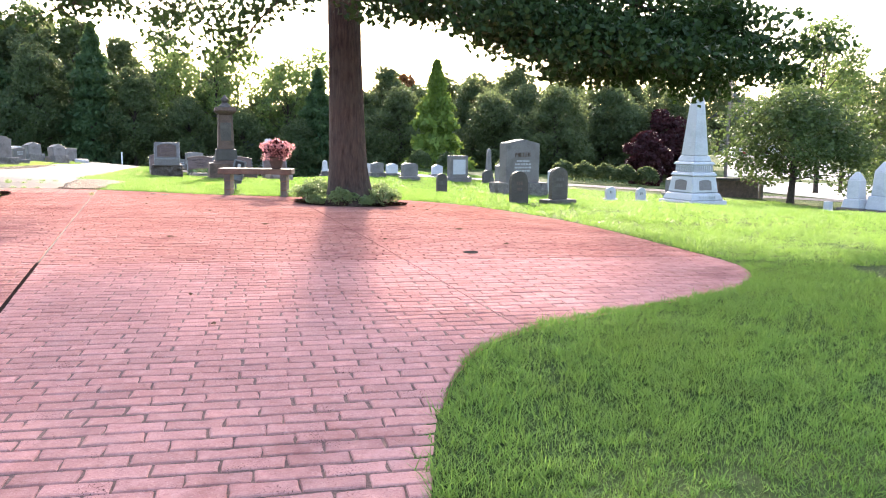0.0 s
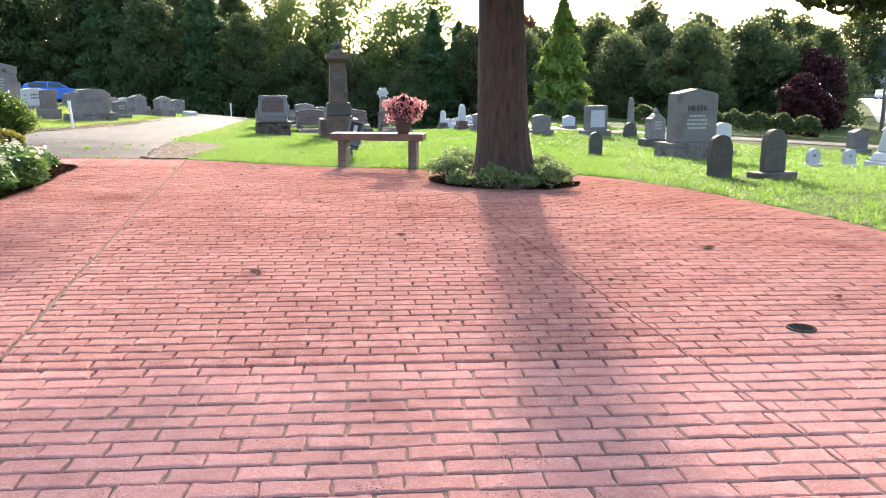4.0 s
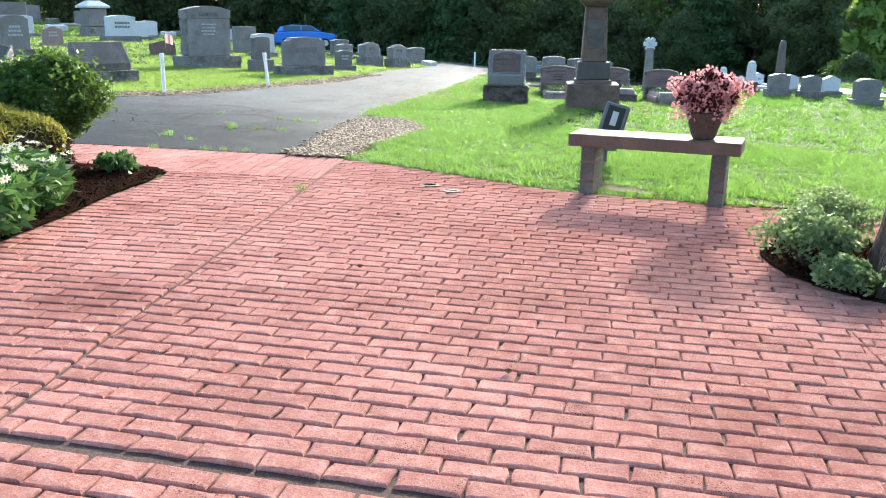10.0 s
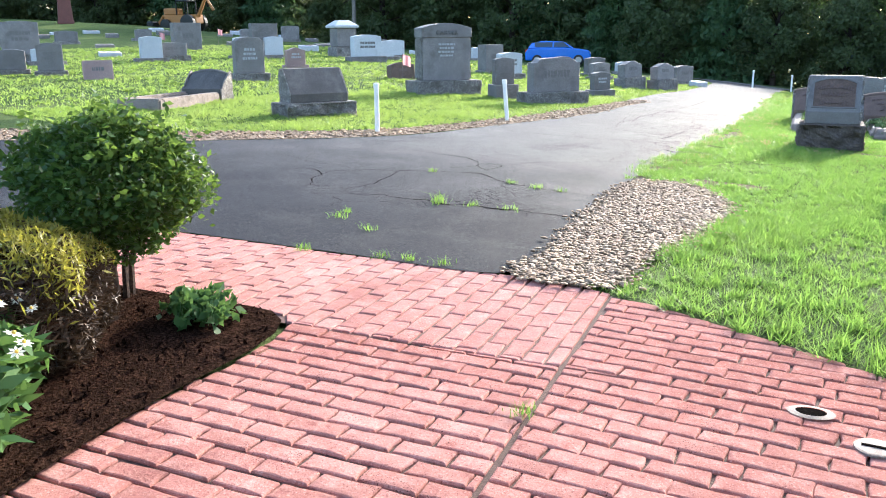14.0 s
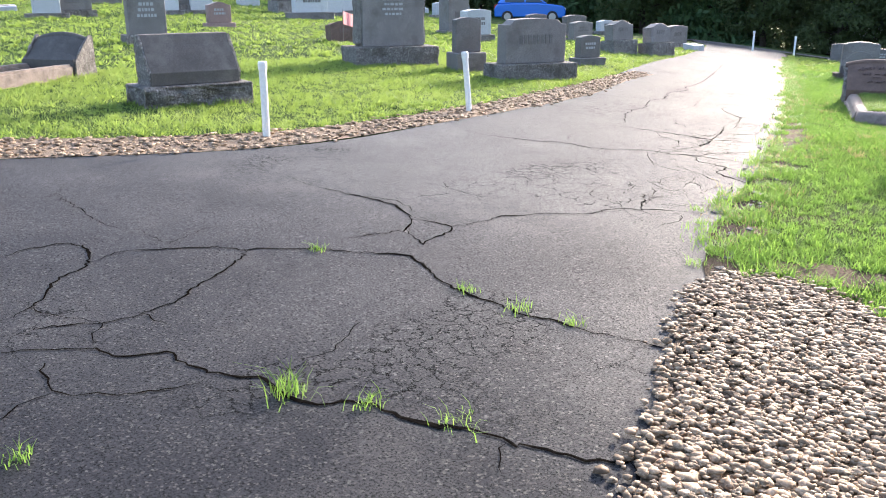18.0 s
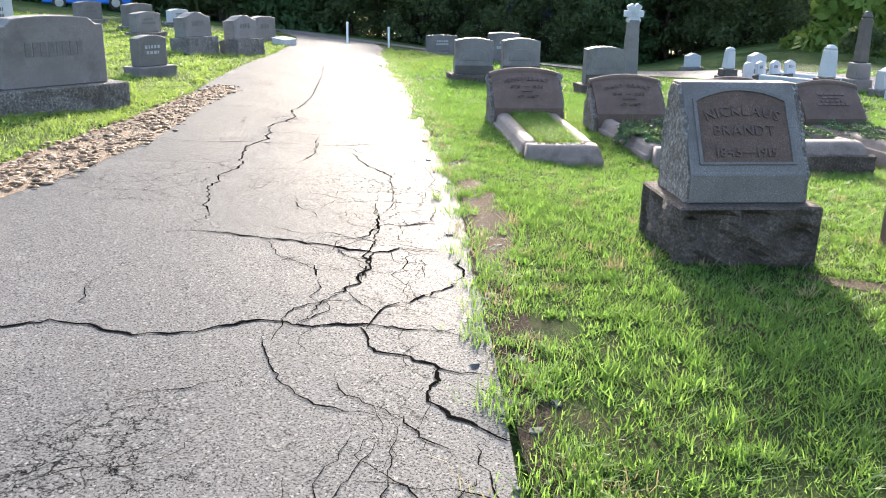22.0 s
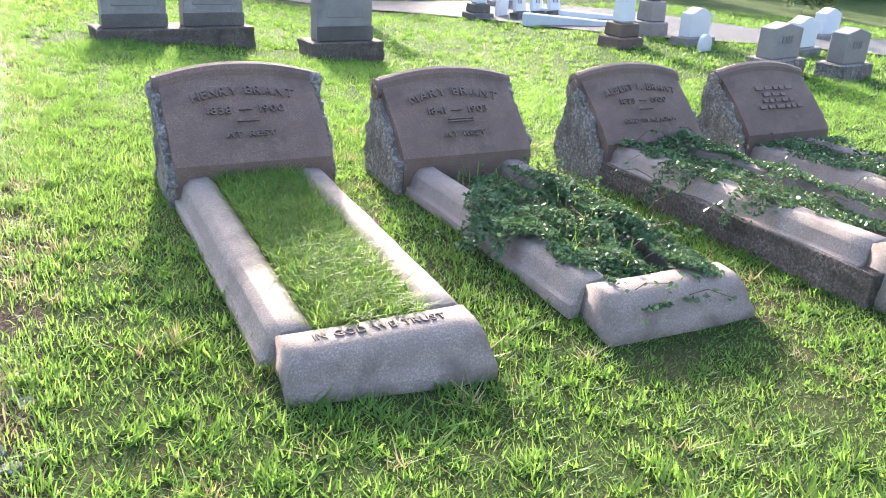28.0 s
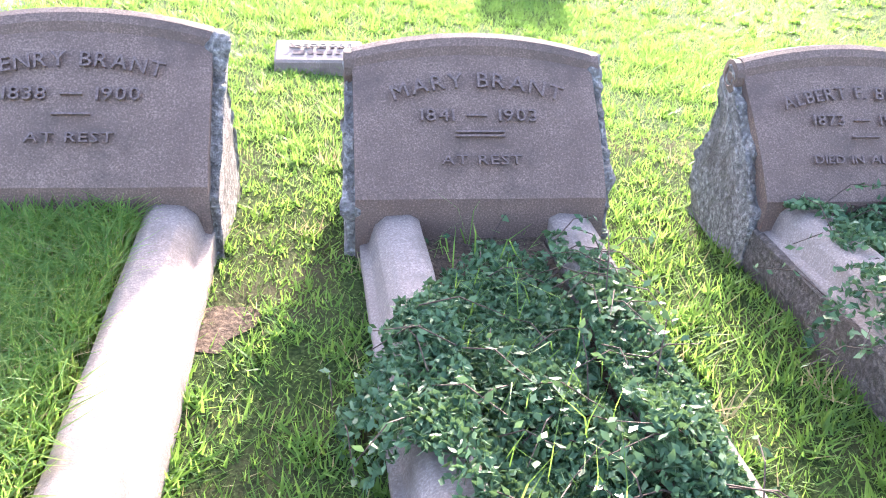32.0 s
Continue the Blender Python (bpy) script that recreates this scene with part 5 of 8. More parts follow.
for x, y, s in ((14.2, 24.6, 1.0), (14.9, 24.2, 1.28)):
    ob = thing("obelisk_gravestone", x, y, land(x, y), 35, "pale pointed obelisk gravestone on a dark base", "gravestone", GRAVES)
    part("base", boxed(-0.42 * s, 0.42 * s, -0.4 * s, 0.4 * s, -0.1, 0.2, 0.02), DARK, ob)
    part("plinth", frustum(bmesh.new(), 0.62 * s, 0.62 * s, 0.52 * s, 0.52 * s, 0.202, 0.5 * s, 0.02), PALE, ob)
    part("shaft", frustum(bmesh.new(), 0.44 * s, 0.44 * s, 0.38 * s, 0.38 * s, 0.5 * s + 0.002, 1.1 * s, 0.02), PALE, ob)
    part("point", frustum(bmesh.new(), 0.38 * s, 0.38 * s, 0.1 * s, 0.1 * s, 1.1 * s + 0.002, 1.35 * s, 0.01), PALE, ob)
stone("tablet_gravestone", "tiny white marker with a cap", 13.3, 24.5, 35, 0.22, 0.35, 0.2, PALE, "flat", 0, (0.34, 0.06, 0.3), PALE, rows=0, rocky=False)
cross = thing("cross_gravestone", -7.9, 31.0 + 6, land(-7.9, 37), 24, "grey pillar topped by a white carved star", "gravestone", GRAVES)
part("pillar", frustum(bmesh.new(), 0.34, 0.34, 0.24, 0.24, -0.1, 1.5, 0.02), GREY, cross)
bm = bmesh.new()
for k in range(3):
    made = box(bm, -0.24, 0.24, -0.07, 0.07, 1.56, 1.72, 0.02)
    bmesh.ops.rotate(bm, cent=(0, 0, 1.64), matrix=Matrix.Rotation(math.pi / 3, 3, "Y"), verts=bm.verts)
part("star", bm, PALE, cross, "white carved star")


# ---- bench, urn, lamp, posts ----
def bench(x, y, turn):
    ob = thing("granite_bench", x, y, land(x, y), turn, "polished brown granite memorial bench on two slab legs", "bench")
    part("seat", boxed(-0.655, 0.655, -0.2, 0.2, 0.392, 0.49, 0.008), BROWN, ob)
    letters("inscription", "KAELIN", 0.075, 0.004, LETTER, ob, Matrix.Translation((0.02, -0.2, 0.414)) @ Matrix.Rotation(math.pi / 2, 4, "X"), "carved lettering", 1.6)
    for s in (-1, 1):
        leg = part("leg", boxed(-0.055, 0.055, -0.16, 0.16, -0.12, 0.39, 0.006), DARK, ob)
        leg.location = (s * 0.5, 0, 0)
        for z in (0.10, 0.26):
            part("leg_band", boxed(-0.059, 0.059, -0.164, 0.164, z, z + 0.02, 0.003), BROWN, leg)
    return ob


bench(-1.9, 12.17, 4)


def flower_urn(x, y, z):
    rng = np.random.default_rng(8)
    ob = thing("flower_urn", x, y, z, 0, "brown clay pot overflowing with pink begonias", "flower pot")
    part("pot", lathe([(0.085, 0.0), (0.10, 0.02), (0.125, 0.10), (0.15, 0.18), (0.165, 0.2), (0.16, 0.22), (0.13, 0.215), (0.12, 0.18)], 20), CLAY, ob, smooth=True)
    at = shell(rng, (0, 0, 0.36), (0.26, 0.24, 0.18), 700, 0.2)
    arrays("foliage", rhombs(rng, at, 0.05, 1.5), 4, PURPLE, ob, "bronze-green foliage")
    at = shell(rng, (0, 0, 0.36), (0.29, 0.27, 0.20), 3800, 0.45)
    d = at - np.array((0, 0, 0.36))
    at = np.array((0, 0, 0.36)) + d * (1 + 0.28 * np.sin(d[:, :1] * 26 + 1) * np.cos(d[:, 1:2] * 23) + 0.16 * np.sin(d[:, 2:] * 31))
    at = at[at[:, 2] > 0.15]
    tagged(arrays("bloom_cluster", rhombs(rng, at, 0.024, 1.3), 4, PINK, ob, "clusters of pink blooms"), kind="stuff")
    return ob


flower_urn(-1.54, 12.17, land(-1.9, 12.17) + 0.491).scale = (0.9, 0.9, 0.95)


def floodlight(x, y, turn):
    ob = thing("floodlight", x, y, land(x, y), turn, "grey metal ground floodlight tilted on a short bracket", "outdoor lamp")
    part("stake", lathe([(0.02, -0.1), (0.02, 0.16)], 8), METAL, ob)
    part("bracket", boxed(-0.11, 0.11, -0.015, 0.015, 0.14, 0.2, 0.004), METAL, ob)
    tip = Matrix.Translation((0, 0, 0.19)) @ Matrix.Rotation(radians(14), 4, "Y") @ Matrix.Rotation(radians(-12), 4, "X")
    body = part("housing", boxed(-0.12, 0.12, -0.07, 0.07, 0.0, 0.42, 0.014), METAL, ob)
    body.matrix_basis = tip
    part("lens", boxed(-0.085, 0.085, -0.076, -0.066, 0.13, 0.39, 0.004), IRON, body, "dark glass lens")
    part("label", boxed(-0.03, 0.03, -0.079, -0.0765, 0.20, 0.34, 0.001), PALE, body, "faded pale label")
    part("visor", boxed(-0.13, 0.13, -0.10, 0.06, 0.10, 0.115, 0.003), METAL, body)
    return ob


floodlight(-2.72, 13.65, 12)


def post(x, y, lean):
    ob = thing("marker_post", x, y, land(x, y), 30, "white plastic pipe marker post with a cap", "post", "posts along the drive", "", 0, lean)
    part("pipe", lathe([(0.033, -0.1), (0.033, 0.60)], 14), WHITE, ob, smooth=False)
    part("cap", lathe([(0.039, 0.585), (0.040, 0.64), (0.034, 0.655)], 14), WHITE, ob)


post(-11.2, 16.35, 0)
post(-11.15, 19.1, -5)
post(-16.4, 40.3, 0)
post(-15.9, 42.8, 0)


def drain(x, y):
    ob = thing("floor_drain", x, y, land(x, y) + 0.002, 20, "oval iron drain inlet set in the brick paving", "drain")
    bm = bmesh.new()
    for r0, r1, z0, z1 in ((0.115, 0.075, 0.004, 0.008),):
        for k in range(28):
            a, b = 2 * math.pi * k / 28, 2 * math.pi * (k + 1) / 28
            quad = [bm.verts.new((r * math.cos(t), 0.72 * r * math.sin(t), z)) for r, t, z in ((r0, a, z0), (r0, b, z0), (r1, b, z1), (r1, a, z1))]
            bm.faces.new(quad)
    part("rim", bm, KERB, ob)
    # flat disc; the hole's darkness is only in its colour
    part("opening", lathe([(0.076, 0.001), (0.076, 0.0075)], 20), CRACK, ob, "dark open inlet").scale = (1, 0.6, 1)
    return ob


drain(-3.56, 11.5).scale = (0.72, 0.72, 1)
cap = thing("cleanout_cap", -3.3, 11.37, land(-3.3, 11.37), 15, "round pale metal cleanout cap with a slot", "drain cover")
cap.scale = (0.8, 0.8, 1)
part("disc", lathe([(0.085, 0.001), (0.085, 0.008), (0.075, 0.010)], 20), KERB, cap)
part("slot", boxed(-0.055, 0.055, -0.009, 0.009, 0.0102, 0.013, 0.0), CRACK, cap)
grate = thing("floor_drain", 2.06, 4.53, land(2.06, 4.53), 10, "small round iron drain grate set in the brick paving", "drain")
part("disc", lathe([(0.068, 0.001), (0.068, 0.008), (0.06, 0.009), (0.056, 0.005), (0.0, 0.005)], 20), OLD_IRON, grate)
for k in range(6):
    part("grate_bar", boxed(-0.05, 0.05, -0.003, 0.003, 0.005, 0.010), OLD_IRON, grate).location = (0, -0.0375 + k * 0.015, 0)

# ---- the blue car on the far side ----
def car(x, y, turn):
    body = paint("car_blue", (0.02, 0.16, 0.62), 0.25, 0.1, 0.8)
    glass = paint("car_glass", (0.03, 0.05, 0.07), 0.08)
    tyre = paint("tyre", (0.02, 0.02, 0.02), 0.8)
    rim = paint("wheel_rim", (0.4, 0.4, 0.42), 0.3, 0.8)
    ob = thing("hatchback_car", x, y, land(x, y), turn, "bright blue parked hatchback car", "car")
    hull = [(-2.0, 0.28), (-2.05, 0.62), (-1.92, 0.92), (-1.2, 1.02), (-0.35, 1.08), (0.9, 1.06), (1.9, 1.0), (2.05, 0.75), (2.02, 0.3)]
    part("body", prism(hull, -0.86, 0.86, 0.06), body, ob, smooth=False)
    roof = [(-1.0, 1.05), (-0.35, 1.44), (0.9, 1.5), (1.65, 1.36), (1.9, 1.02)]
    bm = prism(roof, -0.72, 0.72, 0.05)
    for v in bm.verts:
        v.co.y *= 1 - 0.18 * (v.co.z - 1.02) / 0.48
    part("cabin", bm, body, ob)
    for s in (-1, 1):
        for a, b in (((-0.72, 1.1), (0.25, 1.40)), ((0.35, 1.1), (1.45, 1.40))):
            bm = prism([(a[0], a[1]), (a[0] + 0.38 if a[0] < 0 else a[0], b[1]), (b[0], b[1]), (b[0], a[1])], -0.008, 0.008)
            part("side_window", bm, glass, ob).matrix_basis = Matrix.Translation((0, s * 0.70, 0)) @ Matrix.Rotation(s * 0.27, 4, "X") @ Matrix.Translation((0, s * 0.35, -0.03))
        for wx in (-1.28, 1.28):
            wheel = part("wheel", lathe([(0.2, -0.1), (0.31, -0.1), (0.33, -0.06), (0.33, 0.06), (0.31, 0.1), (0.2, 0.1)], 22), tyre, ob)
            wheel.matrix_basis = Matrix.Translation((wx, s * 0.78, 0.33)) @ Matrix.Rotation(math.pi / 2, 4, "X")
            part("rim", lathe([(0.2, -0.108), (0.2, 0.108)], 16), rim, wheel)
    part("windscreen", boxed(-0.02, 0.02, -0.6, 0.6, -0.26, 0.26, 0.01), glass, ob).matrix_basis = Matrix.Translation((-0.72, 0, 1.25)) @ Matrix.Rotation(radians(58), 4, "Y")
    part("rear_window", boxed(-0.02, 0.02, -0.55, 0.55, -0.18, 0.18, 0.01), glass, ob).matrix_basis = Matrix.Translation((1.78, 0, 1.2)) @ Matrix.Rotation(radians(-35), 4, "Y")
    for s in (-1, 1):
        part("headlight", boxed(-2.05, -1.9, s * 0.62 - 0.16, s * 0.62 + 0.16, 0.68, 0.82, 0.03), PALE, ob)
        part("tail_light", boxed(1.93, 2.06, s * 0.68 - 0.1, s * 0.68 + 0.1, 0.75, 0.98, 0.02), paint("tail_red", (0.4, 0.02, 0.02), 0.3), ob)
    return ob


car(-35.0, 53.6, 214)


# ---- yellow digger, utility poles, wires, signs, house ----
def digger(x, y, turn):
    yellow = paint("digger_yellow", (0.36, 0.15, 0.035), 0.6)
    ob = thing("backhoe_digger", x, y, land(x, y), turn, "worn orange-yellow backhoe parked by the woods", "digger")
    part("chassis", boxed(-1.6, 1.6, -0.5, 0.5, 0.6, 1.3, 0.08), yellow, ob)
    part("hood", boxed(0.3, 1.7, -0.4, 0.4, 1.3, 1.8, 0.08), yellow, ob)
    part("canopy", boxed(-0.9, 0.3, -0.6, 0.6, 2.3, 2.4, 0.04), IRON, ob)
    for a in (-0.85, 0.25):
        for s in (-1, 1):
            part("canopy_post", boxed(a - 0.04, a + 0.04, s * 0.52 - 0.04, s * 0.52 + 0.04, 1.3, 2.3), IRON, ob)
    part("boom", tube([(-1.5, 0, 1.2), (-2.3, 0, 2.6), (-3.0, 0, 1.6)], [0.16, 0.14, 0.12], 6), yellow, ob)
    part("loader_arm", tube([(0.8, 0, 1.3), (2.0, 0, 1.2), (2.7, 0, 0.5)], [0.16, 0.14, 0.1], 6), yellow, ob)
    part("bucket", boxed(2.5, 3.1, -0.9, 0.9, 0.1, 0.8, 0.1), IRON, ob)
    for a, r in ((-1.0, 0.65), (1.2, 0.48)):
        for s in (-1, 1):
            part("wheel", lathe([(r * 0.5, -0.18), (r, -0.15), (r, 0.15), (r * 0.5, 0.18)], 18), IRON, ob).matrix_basis = Matrix.Translation((a, s * 0.75, r)) @ Matrix.Rotation(math.pi / 2, 4, "X")
    return ob


digger(-66, 45.5, 200)
POLE_WOOD = surface("pole_wood", (0.16, 0.13, 0.11), (0.28, 0.24, 0.21), 3, 60, 0.4)


def utility_pole(x, y, h, arms=True):
    ob = thing("utility_pole", x, y, land(x, y), 20, "weathered wooden utility pole with crossarm", "pole", "utility poles")
    part("mast", tube([(0, 0, -0.5), (0, 0, h * 0.5), (0, 0, h)], [0.16, 0.14, 0.11], 10), POLE_WOOD, ob)
    if arms:
        part("crossarm", boxed(-1.1, 1.1, -0.06, 0.06, h - 0.7, h - 0.56, 0.01), POLE_WOOD, ob)
        part("transformer", lathe([(0.2, h - 2.2), (0.24, h - 2.1), (0.24, h - 1.4), (0.1, h - 1.3)], 14), METAL, ob).location = (0.35, 0, 0)
    return ob


utility_pole(23.6, 72.0, 9.6)
utility_pole(42.0, 122.0, 9.5)
flag_pole = utility_pole(-52.5, 51.8, 9.0, False)
tagged(flag_pole, "tall pale flagpole beyond the graves")
for k, (z0, z1) in enumerate(((4.25, 4.35), (4.1, 4.5), (3.95, 3.7))):
    a, b = Vector((23.6, 72.0, z0)), Vector((40.0, 60.0, z1))
    pts = [a.lerp(b, t) - Vector((0, 0, (0.4 + 0.7 * k) * t * (1 - t))) for t in [j / 14 for j in range(15)]]
    tagged(part("overhead_wire", tube(pts, [0.035] * 15, 5), surface("wire", (0.35, 0.28, 0.2), (0.5, 0.42, 0.32)) if k == 0 else bpy.data.materials["wire"]), "sagging overhead service wire", "wire", "overhead wires")


def road_sign(x, y, colour, label):
    ob = thing("road_sign", x, y, land(x, y), 15, label, "sign")
    part("sign_post", boxed(-0.03, 0.03, -0.02, 0.02, -0.2, 2.3), METAL, ob)
    bm = boxed(-0.38, 0.38, -0.015, 0.015, -0.38, 0.38, 0.006)
    part("sign_plate", bm, colour, ob).matrix_basis = Matrix.Translation((0, -0.04, 1.95)) @ Matrix.Rotation(math.pi / 4, 4, "Y")
    return ob


road_sign(19.0, 36.5, METAL, "back of a grey diamond road sign on a post")
amber = road_sign(27.0, 50.0, paint("sign_yellow", (0.75, 0.42, 0.03), 0.5), "yellow diamond warning sign with black mark")
part("sign_mark", boxed(-0.06, 0.06, -0.065, -0.06, 1.75, 2.15), IRON, amber)
part("sign_mark", boxed(-0.18, 0.18, -0.065, -0.06, 1.92, 2.02), IRON, amber)


def entrance_sign(x, y, turn):
    ob = thing("entrance_sign", x, y, land(x, y), turn, "brown stone entrance sign wall with a flat beam", "sign")
    part("wall", rough_up(boxed(-1.1, 0.8, -0.2, 0.2, -0.1, 0.75, 0.02), 3, 0.02, 5), BROWN, ob)
    part("beam", boxed(-1.3, 1.25, -0.26, 0.26, 0.752, 0.86, 0.02), DARK, ob)
    part("post", boxed(0.95, 1.1, -0.1, 0.1, -0.1, 0.75, 0.02), POLE_WOOD, ob)
    return ob


entrance_sign(13.6, 34.8, 12)


def house(x, y, turn, w, d, h, label, wall, roof):
    ob = thing("house", x, y, land(x, y) - 0.3, turn, label, "house", "houses beyond the trees")
    part("wall", boxed(-w / 2, w / 2, -d / 2, d / 2, 0, h, 0.02), wall, ob)
    part("roof", across([(-d / 2 - 0.4, h), (0, h + d * 0.42), (d / 2 + 0.4, h), (d / 2 + 0.4, h - 0.15), (-d / 2 - 0.4, h - 0.15)], -w / 2 - 0.3, w / 2 + 0.3), roof, ob)
    for k in range(3):
        win = part("window", boxed(-0.5, 0.5, -0.03, 0.03, -0.6, 0.6, 0.01), WHITE, ob)
        win.location = (-w / 3 + k * w / 3, -d / 2 - 0.02, h * 0.55)
        part("pane", boxed(-0.42, 0.42, -0.04, -0.032, -0.52, 0.52), IRON, win)
    return ob


SIDING = surface("siding", (0.5, 0.5, 0.5), (0.62, 0.62, 0.62), 2, 30, 0.1)
SHINGLE = surface("roof_shingle", (0.08, 0.10, 0.13), (0.15, 0.17, 0.2), 3, 40, 0.3)
house(55.0, 168.0, 60, 20, 13, 5.5, "pale house with grey gable roof down the road", SIDING, SHINGLE)
house(-14.0, 66.0, 0, 14, 7, 3.0, "white porch house glimpsed through the trees", WHITE, SHINGLE)


def parked(x, y, turn, colour):
    ob = thing("parked_car", x, y, land(x, y), turn, "parked car on the road beyond the lawn", "car")
    part("body", prism([(-2.1, 0.3), (-2.15, 0.75), (-1.2, 0.95), (-0.6, 1.4), (0.9, 1.45), (1.6, 1.0), (2.15, 0.9), (2.1, 0.3)], -0.85, 0.85, 0.06), colour, ob)
    for a in (-1.3, 1.3):
        for s in (-1, 1):
            part("wheel", lathe([(0.18, -0.1), (0.32, -0.1), (0.32, 0.1), (0.18, 0.1)], 16), IRON, ob).matrix_basis = Matrix.Translation((a, s * 0.78, 0.32)) @ Matrix.Rotation(math.pi / 2, 4, "X")
    return ob


parked(44.0, 138.0, 70, WHITE)
parked(46.0, 142.0, 70, paint("car_red", (0.25, 0.03, 0.03), 0.3))
HIGHWAY = smooth_line([(43, 144), (33.5, 108), (25, 75.5), (20, 56), (18.6, 47), (19.4, 41.3), (20.5, 35), (23, 28), (34, 28), (33, 40), (34.5, 56), (39.7, 77), (48, 106), (52, 130), (54, 150)], 1.5)
sheet("road", HIGHWAY, 3, 0.05, ROAD_GLARE, "public road curving past the lawn, sun glare in its colour")
for k, (x, y) in enumerate(((-20.9, 31.0), (-35.6, 26.6), (-39.0, 31.5), (-45.5, 33.0), (-30.2, 33.0), (-18.9, 24.3))):
    ob = thing("small_flag", x, y, land(x, y), 60, "small striped flag on a thin stick", "flag", "grave flags")
    part("stick", lathe([(0.006, -0.1), (0.006, 0.75)], 6), POLE_WOOD, ob)
    bm = bmesh.new()
    bmesh.ops.create_grid(bm, x_segments=6, y_segments=4, size=0.5)
    for v in bm.verts:
        v.co = Vector((0.01 + (v.co.x + 0.5) * 0.2, 0.03 * math.sin(v.co.x * 7), 0.58 + v.co.y * 0.26 - (v.co.x + 0.5) * 0.06))
    part("cloth", bm, PINK, ob)


# ---- the maple in the paving ----
def maple(x, y):
    rng = np.random.default_rng(21)
    tree = thing("maple_tree", x, y, land(x, y), 0, "tall dark maple with furrowed bark and low hanging leaves", "tree")
    bm = bmesh.new()
    rings, sides = [], 40
    for z, r in ((-0.1, 0.46), (0.0, 0.42), (0.12, 0.375), (0.3, 0.335), (0.6, 0.30), (1.2, 0.275), (2.0, 0.26), (3.0, 0.25), (4.2, 0.23), (5.5, 0.18), (7.0, 0.10)):
        flare = max(0.0, 1 - z / 0.5)
        ring = []
        for k in range(sides):
            a = 2 * math.pi * k / sides
            rr = r * (1 + 0.12 * flare * math.sin(a * 5 + 0.6) + 0.025 * math.sin(a * 13 + z * 2) + 0.02 * noise.noise(Vector((math.cos(a) * 6, math.sin(a) * 6, z * 2))))
            ring.append(bm.verts.new((rr * math.cos(a) - 0.026 * z, rr * math.sin(a), z)))
        rings.append(ring)
    for a, b in zip(rings, rings[1:]):
        for k in range(sides):
            bm.faces.new((a[k], a[(k + 1) % sides], b[(k + 1) % sides], b[k]))
    part("trunk", bm, MAPLE_BARK, tree, smooth=True)
    sets = []
    for k in range(46):
        ang, lift = k * 2.399, (k % 23) / 23
        z0 = 3.9 + 4.2 * lift
        reach = 6.2 * (1 - 0.5 * lift) * rng.uniform(0.7, 1.05)
        low = 1.0 - 2.1 * (1 - lift) * rng.uniform(0.55, 1.05)
        tip = Vector((reach * math.cos(ang), reach * math.sin(ang), max(3.15, z0 + low)))
        mid = Vector((reach * 0.5 * math.cos(ang), reach * 0.5 * math.sin(ang), z0 + 0.8))
        part("limb", tube([(-0.026 * z0, 0, z0 - 0.4), mid, tip], [0.075, 0.04, 0.008], 6), MAPLE_BARK, tree)
        for t in (0.35, 0.5, 0.62, 0.74, 0.84, 0.92, 1.0):
            c = mid.lerp(tip, (t - 0.35) / 0.65) + Vector(rng.normal(size=3) * 0.18)
            s = 0.72 * rng.uniform(0.65, 1.2)
            at = shell(rng, (c.x, c.y, c.z), (s, s, s * 0.42), 190, 0.05)
            sets.append(rhombs(rng, at, 0.082, 1.2, 0.35))
    # low boughs that hang out over the paving and the lawn
    for bx, by, bz in ((0.9, -2.2, 2.6), (1.5, -1.6, 2.45), (2.0, -2.4, 2.3), (2.5, -1.2, 2.2), (2.9, -2.2, 2.05), (3.4, -1.5, 1.9), (3.8, -2.5, 1.95), (4.2, -1.0, 1.8), (4.6, -2.0, 1.85), (5.0, -1.2, 1.8), (5.3, -0.2, 1.9), (5.7, -1.6, 1.95),
                       (6.1, -0.6, 2.0), (6.5, -1.2, 2.15), (3.1, -1.8, 2.45), (4.0, -1.4, 2.4), (4.9, -0.8, 2.4), (5.8, -0.9, 2.5), (2.2, -0.8, 2.65), (-1.5, -1.4, 2.05), (-0.9, -1.6, 2.6), (-2.2, -1.2, 2.4), (-2.8, -1.8, 2.55), (-4.4, -1.6, 2.5), (-3.7, -2.0, 2.6)):
        tip = Vector((bx, by, bz + 0.1))
        mid = tip * 0.55 + Vector((0, 0, 2.0))
        part("limb", tube([(-0.08, 0, 3.2), mid, tip], [0.06, 0.03, 0.006], 6), MAPLE_BARK, tree)
        for t in (0.55, 0.7, 0.82, 0.92, 1.0):
            c = mid.lerp(tip, t) + Vector(rng.normal(size=3) * 0.14)
            s = 0.62 * rng.uniform(0.7, 1.15)
            sets.append(rhombs(rng, shell(rng, (c.x, c.y, c.z + 0.12), (s, s, s * 0.36), (300 if bx > 2.7 else 170) if bx > 0 else 85, 0.05), 0.074, 1.2, 0.35))
    arrays("crown", np.concatenate(sets), 4, LEAF, tree, "dark drooping maple leaves")
    return tree


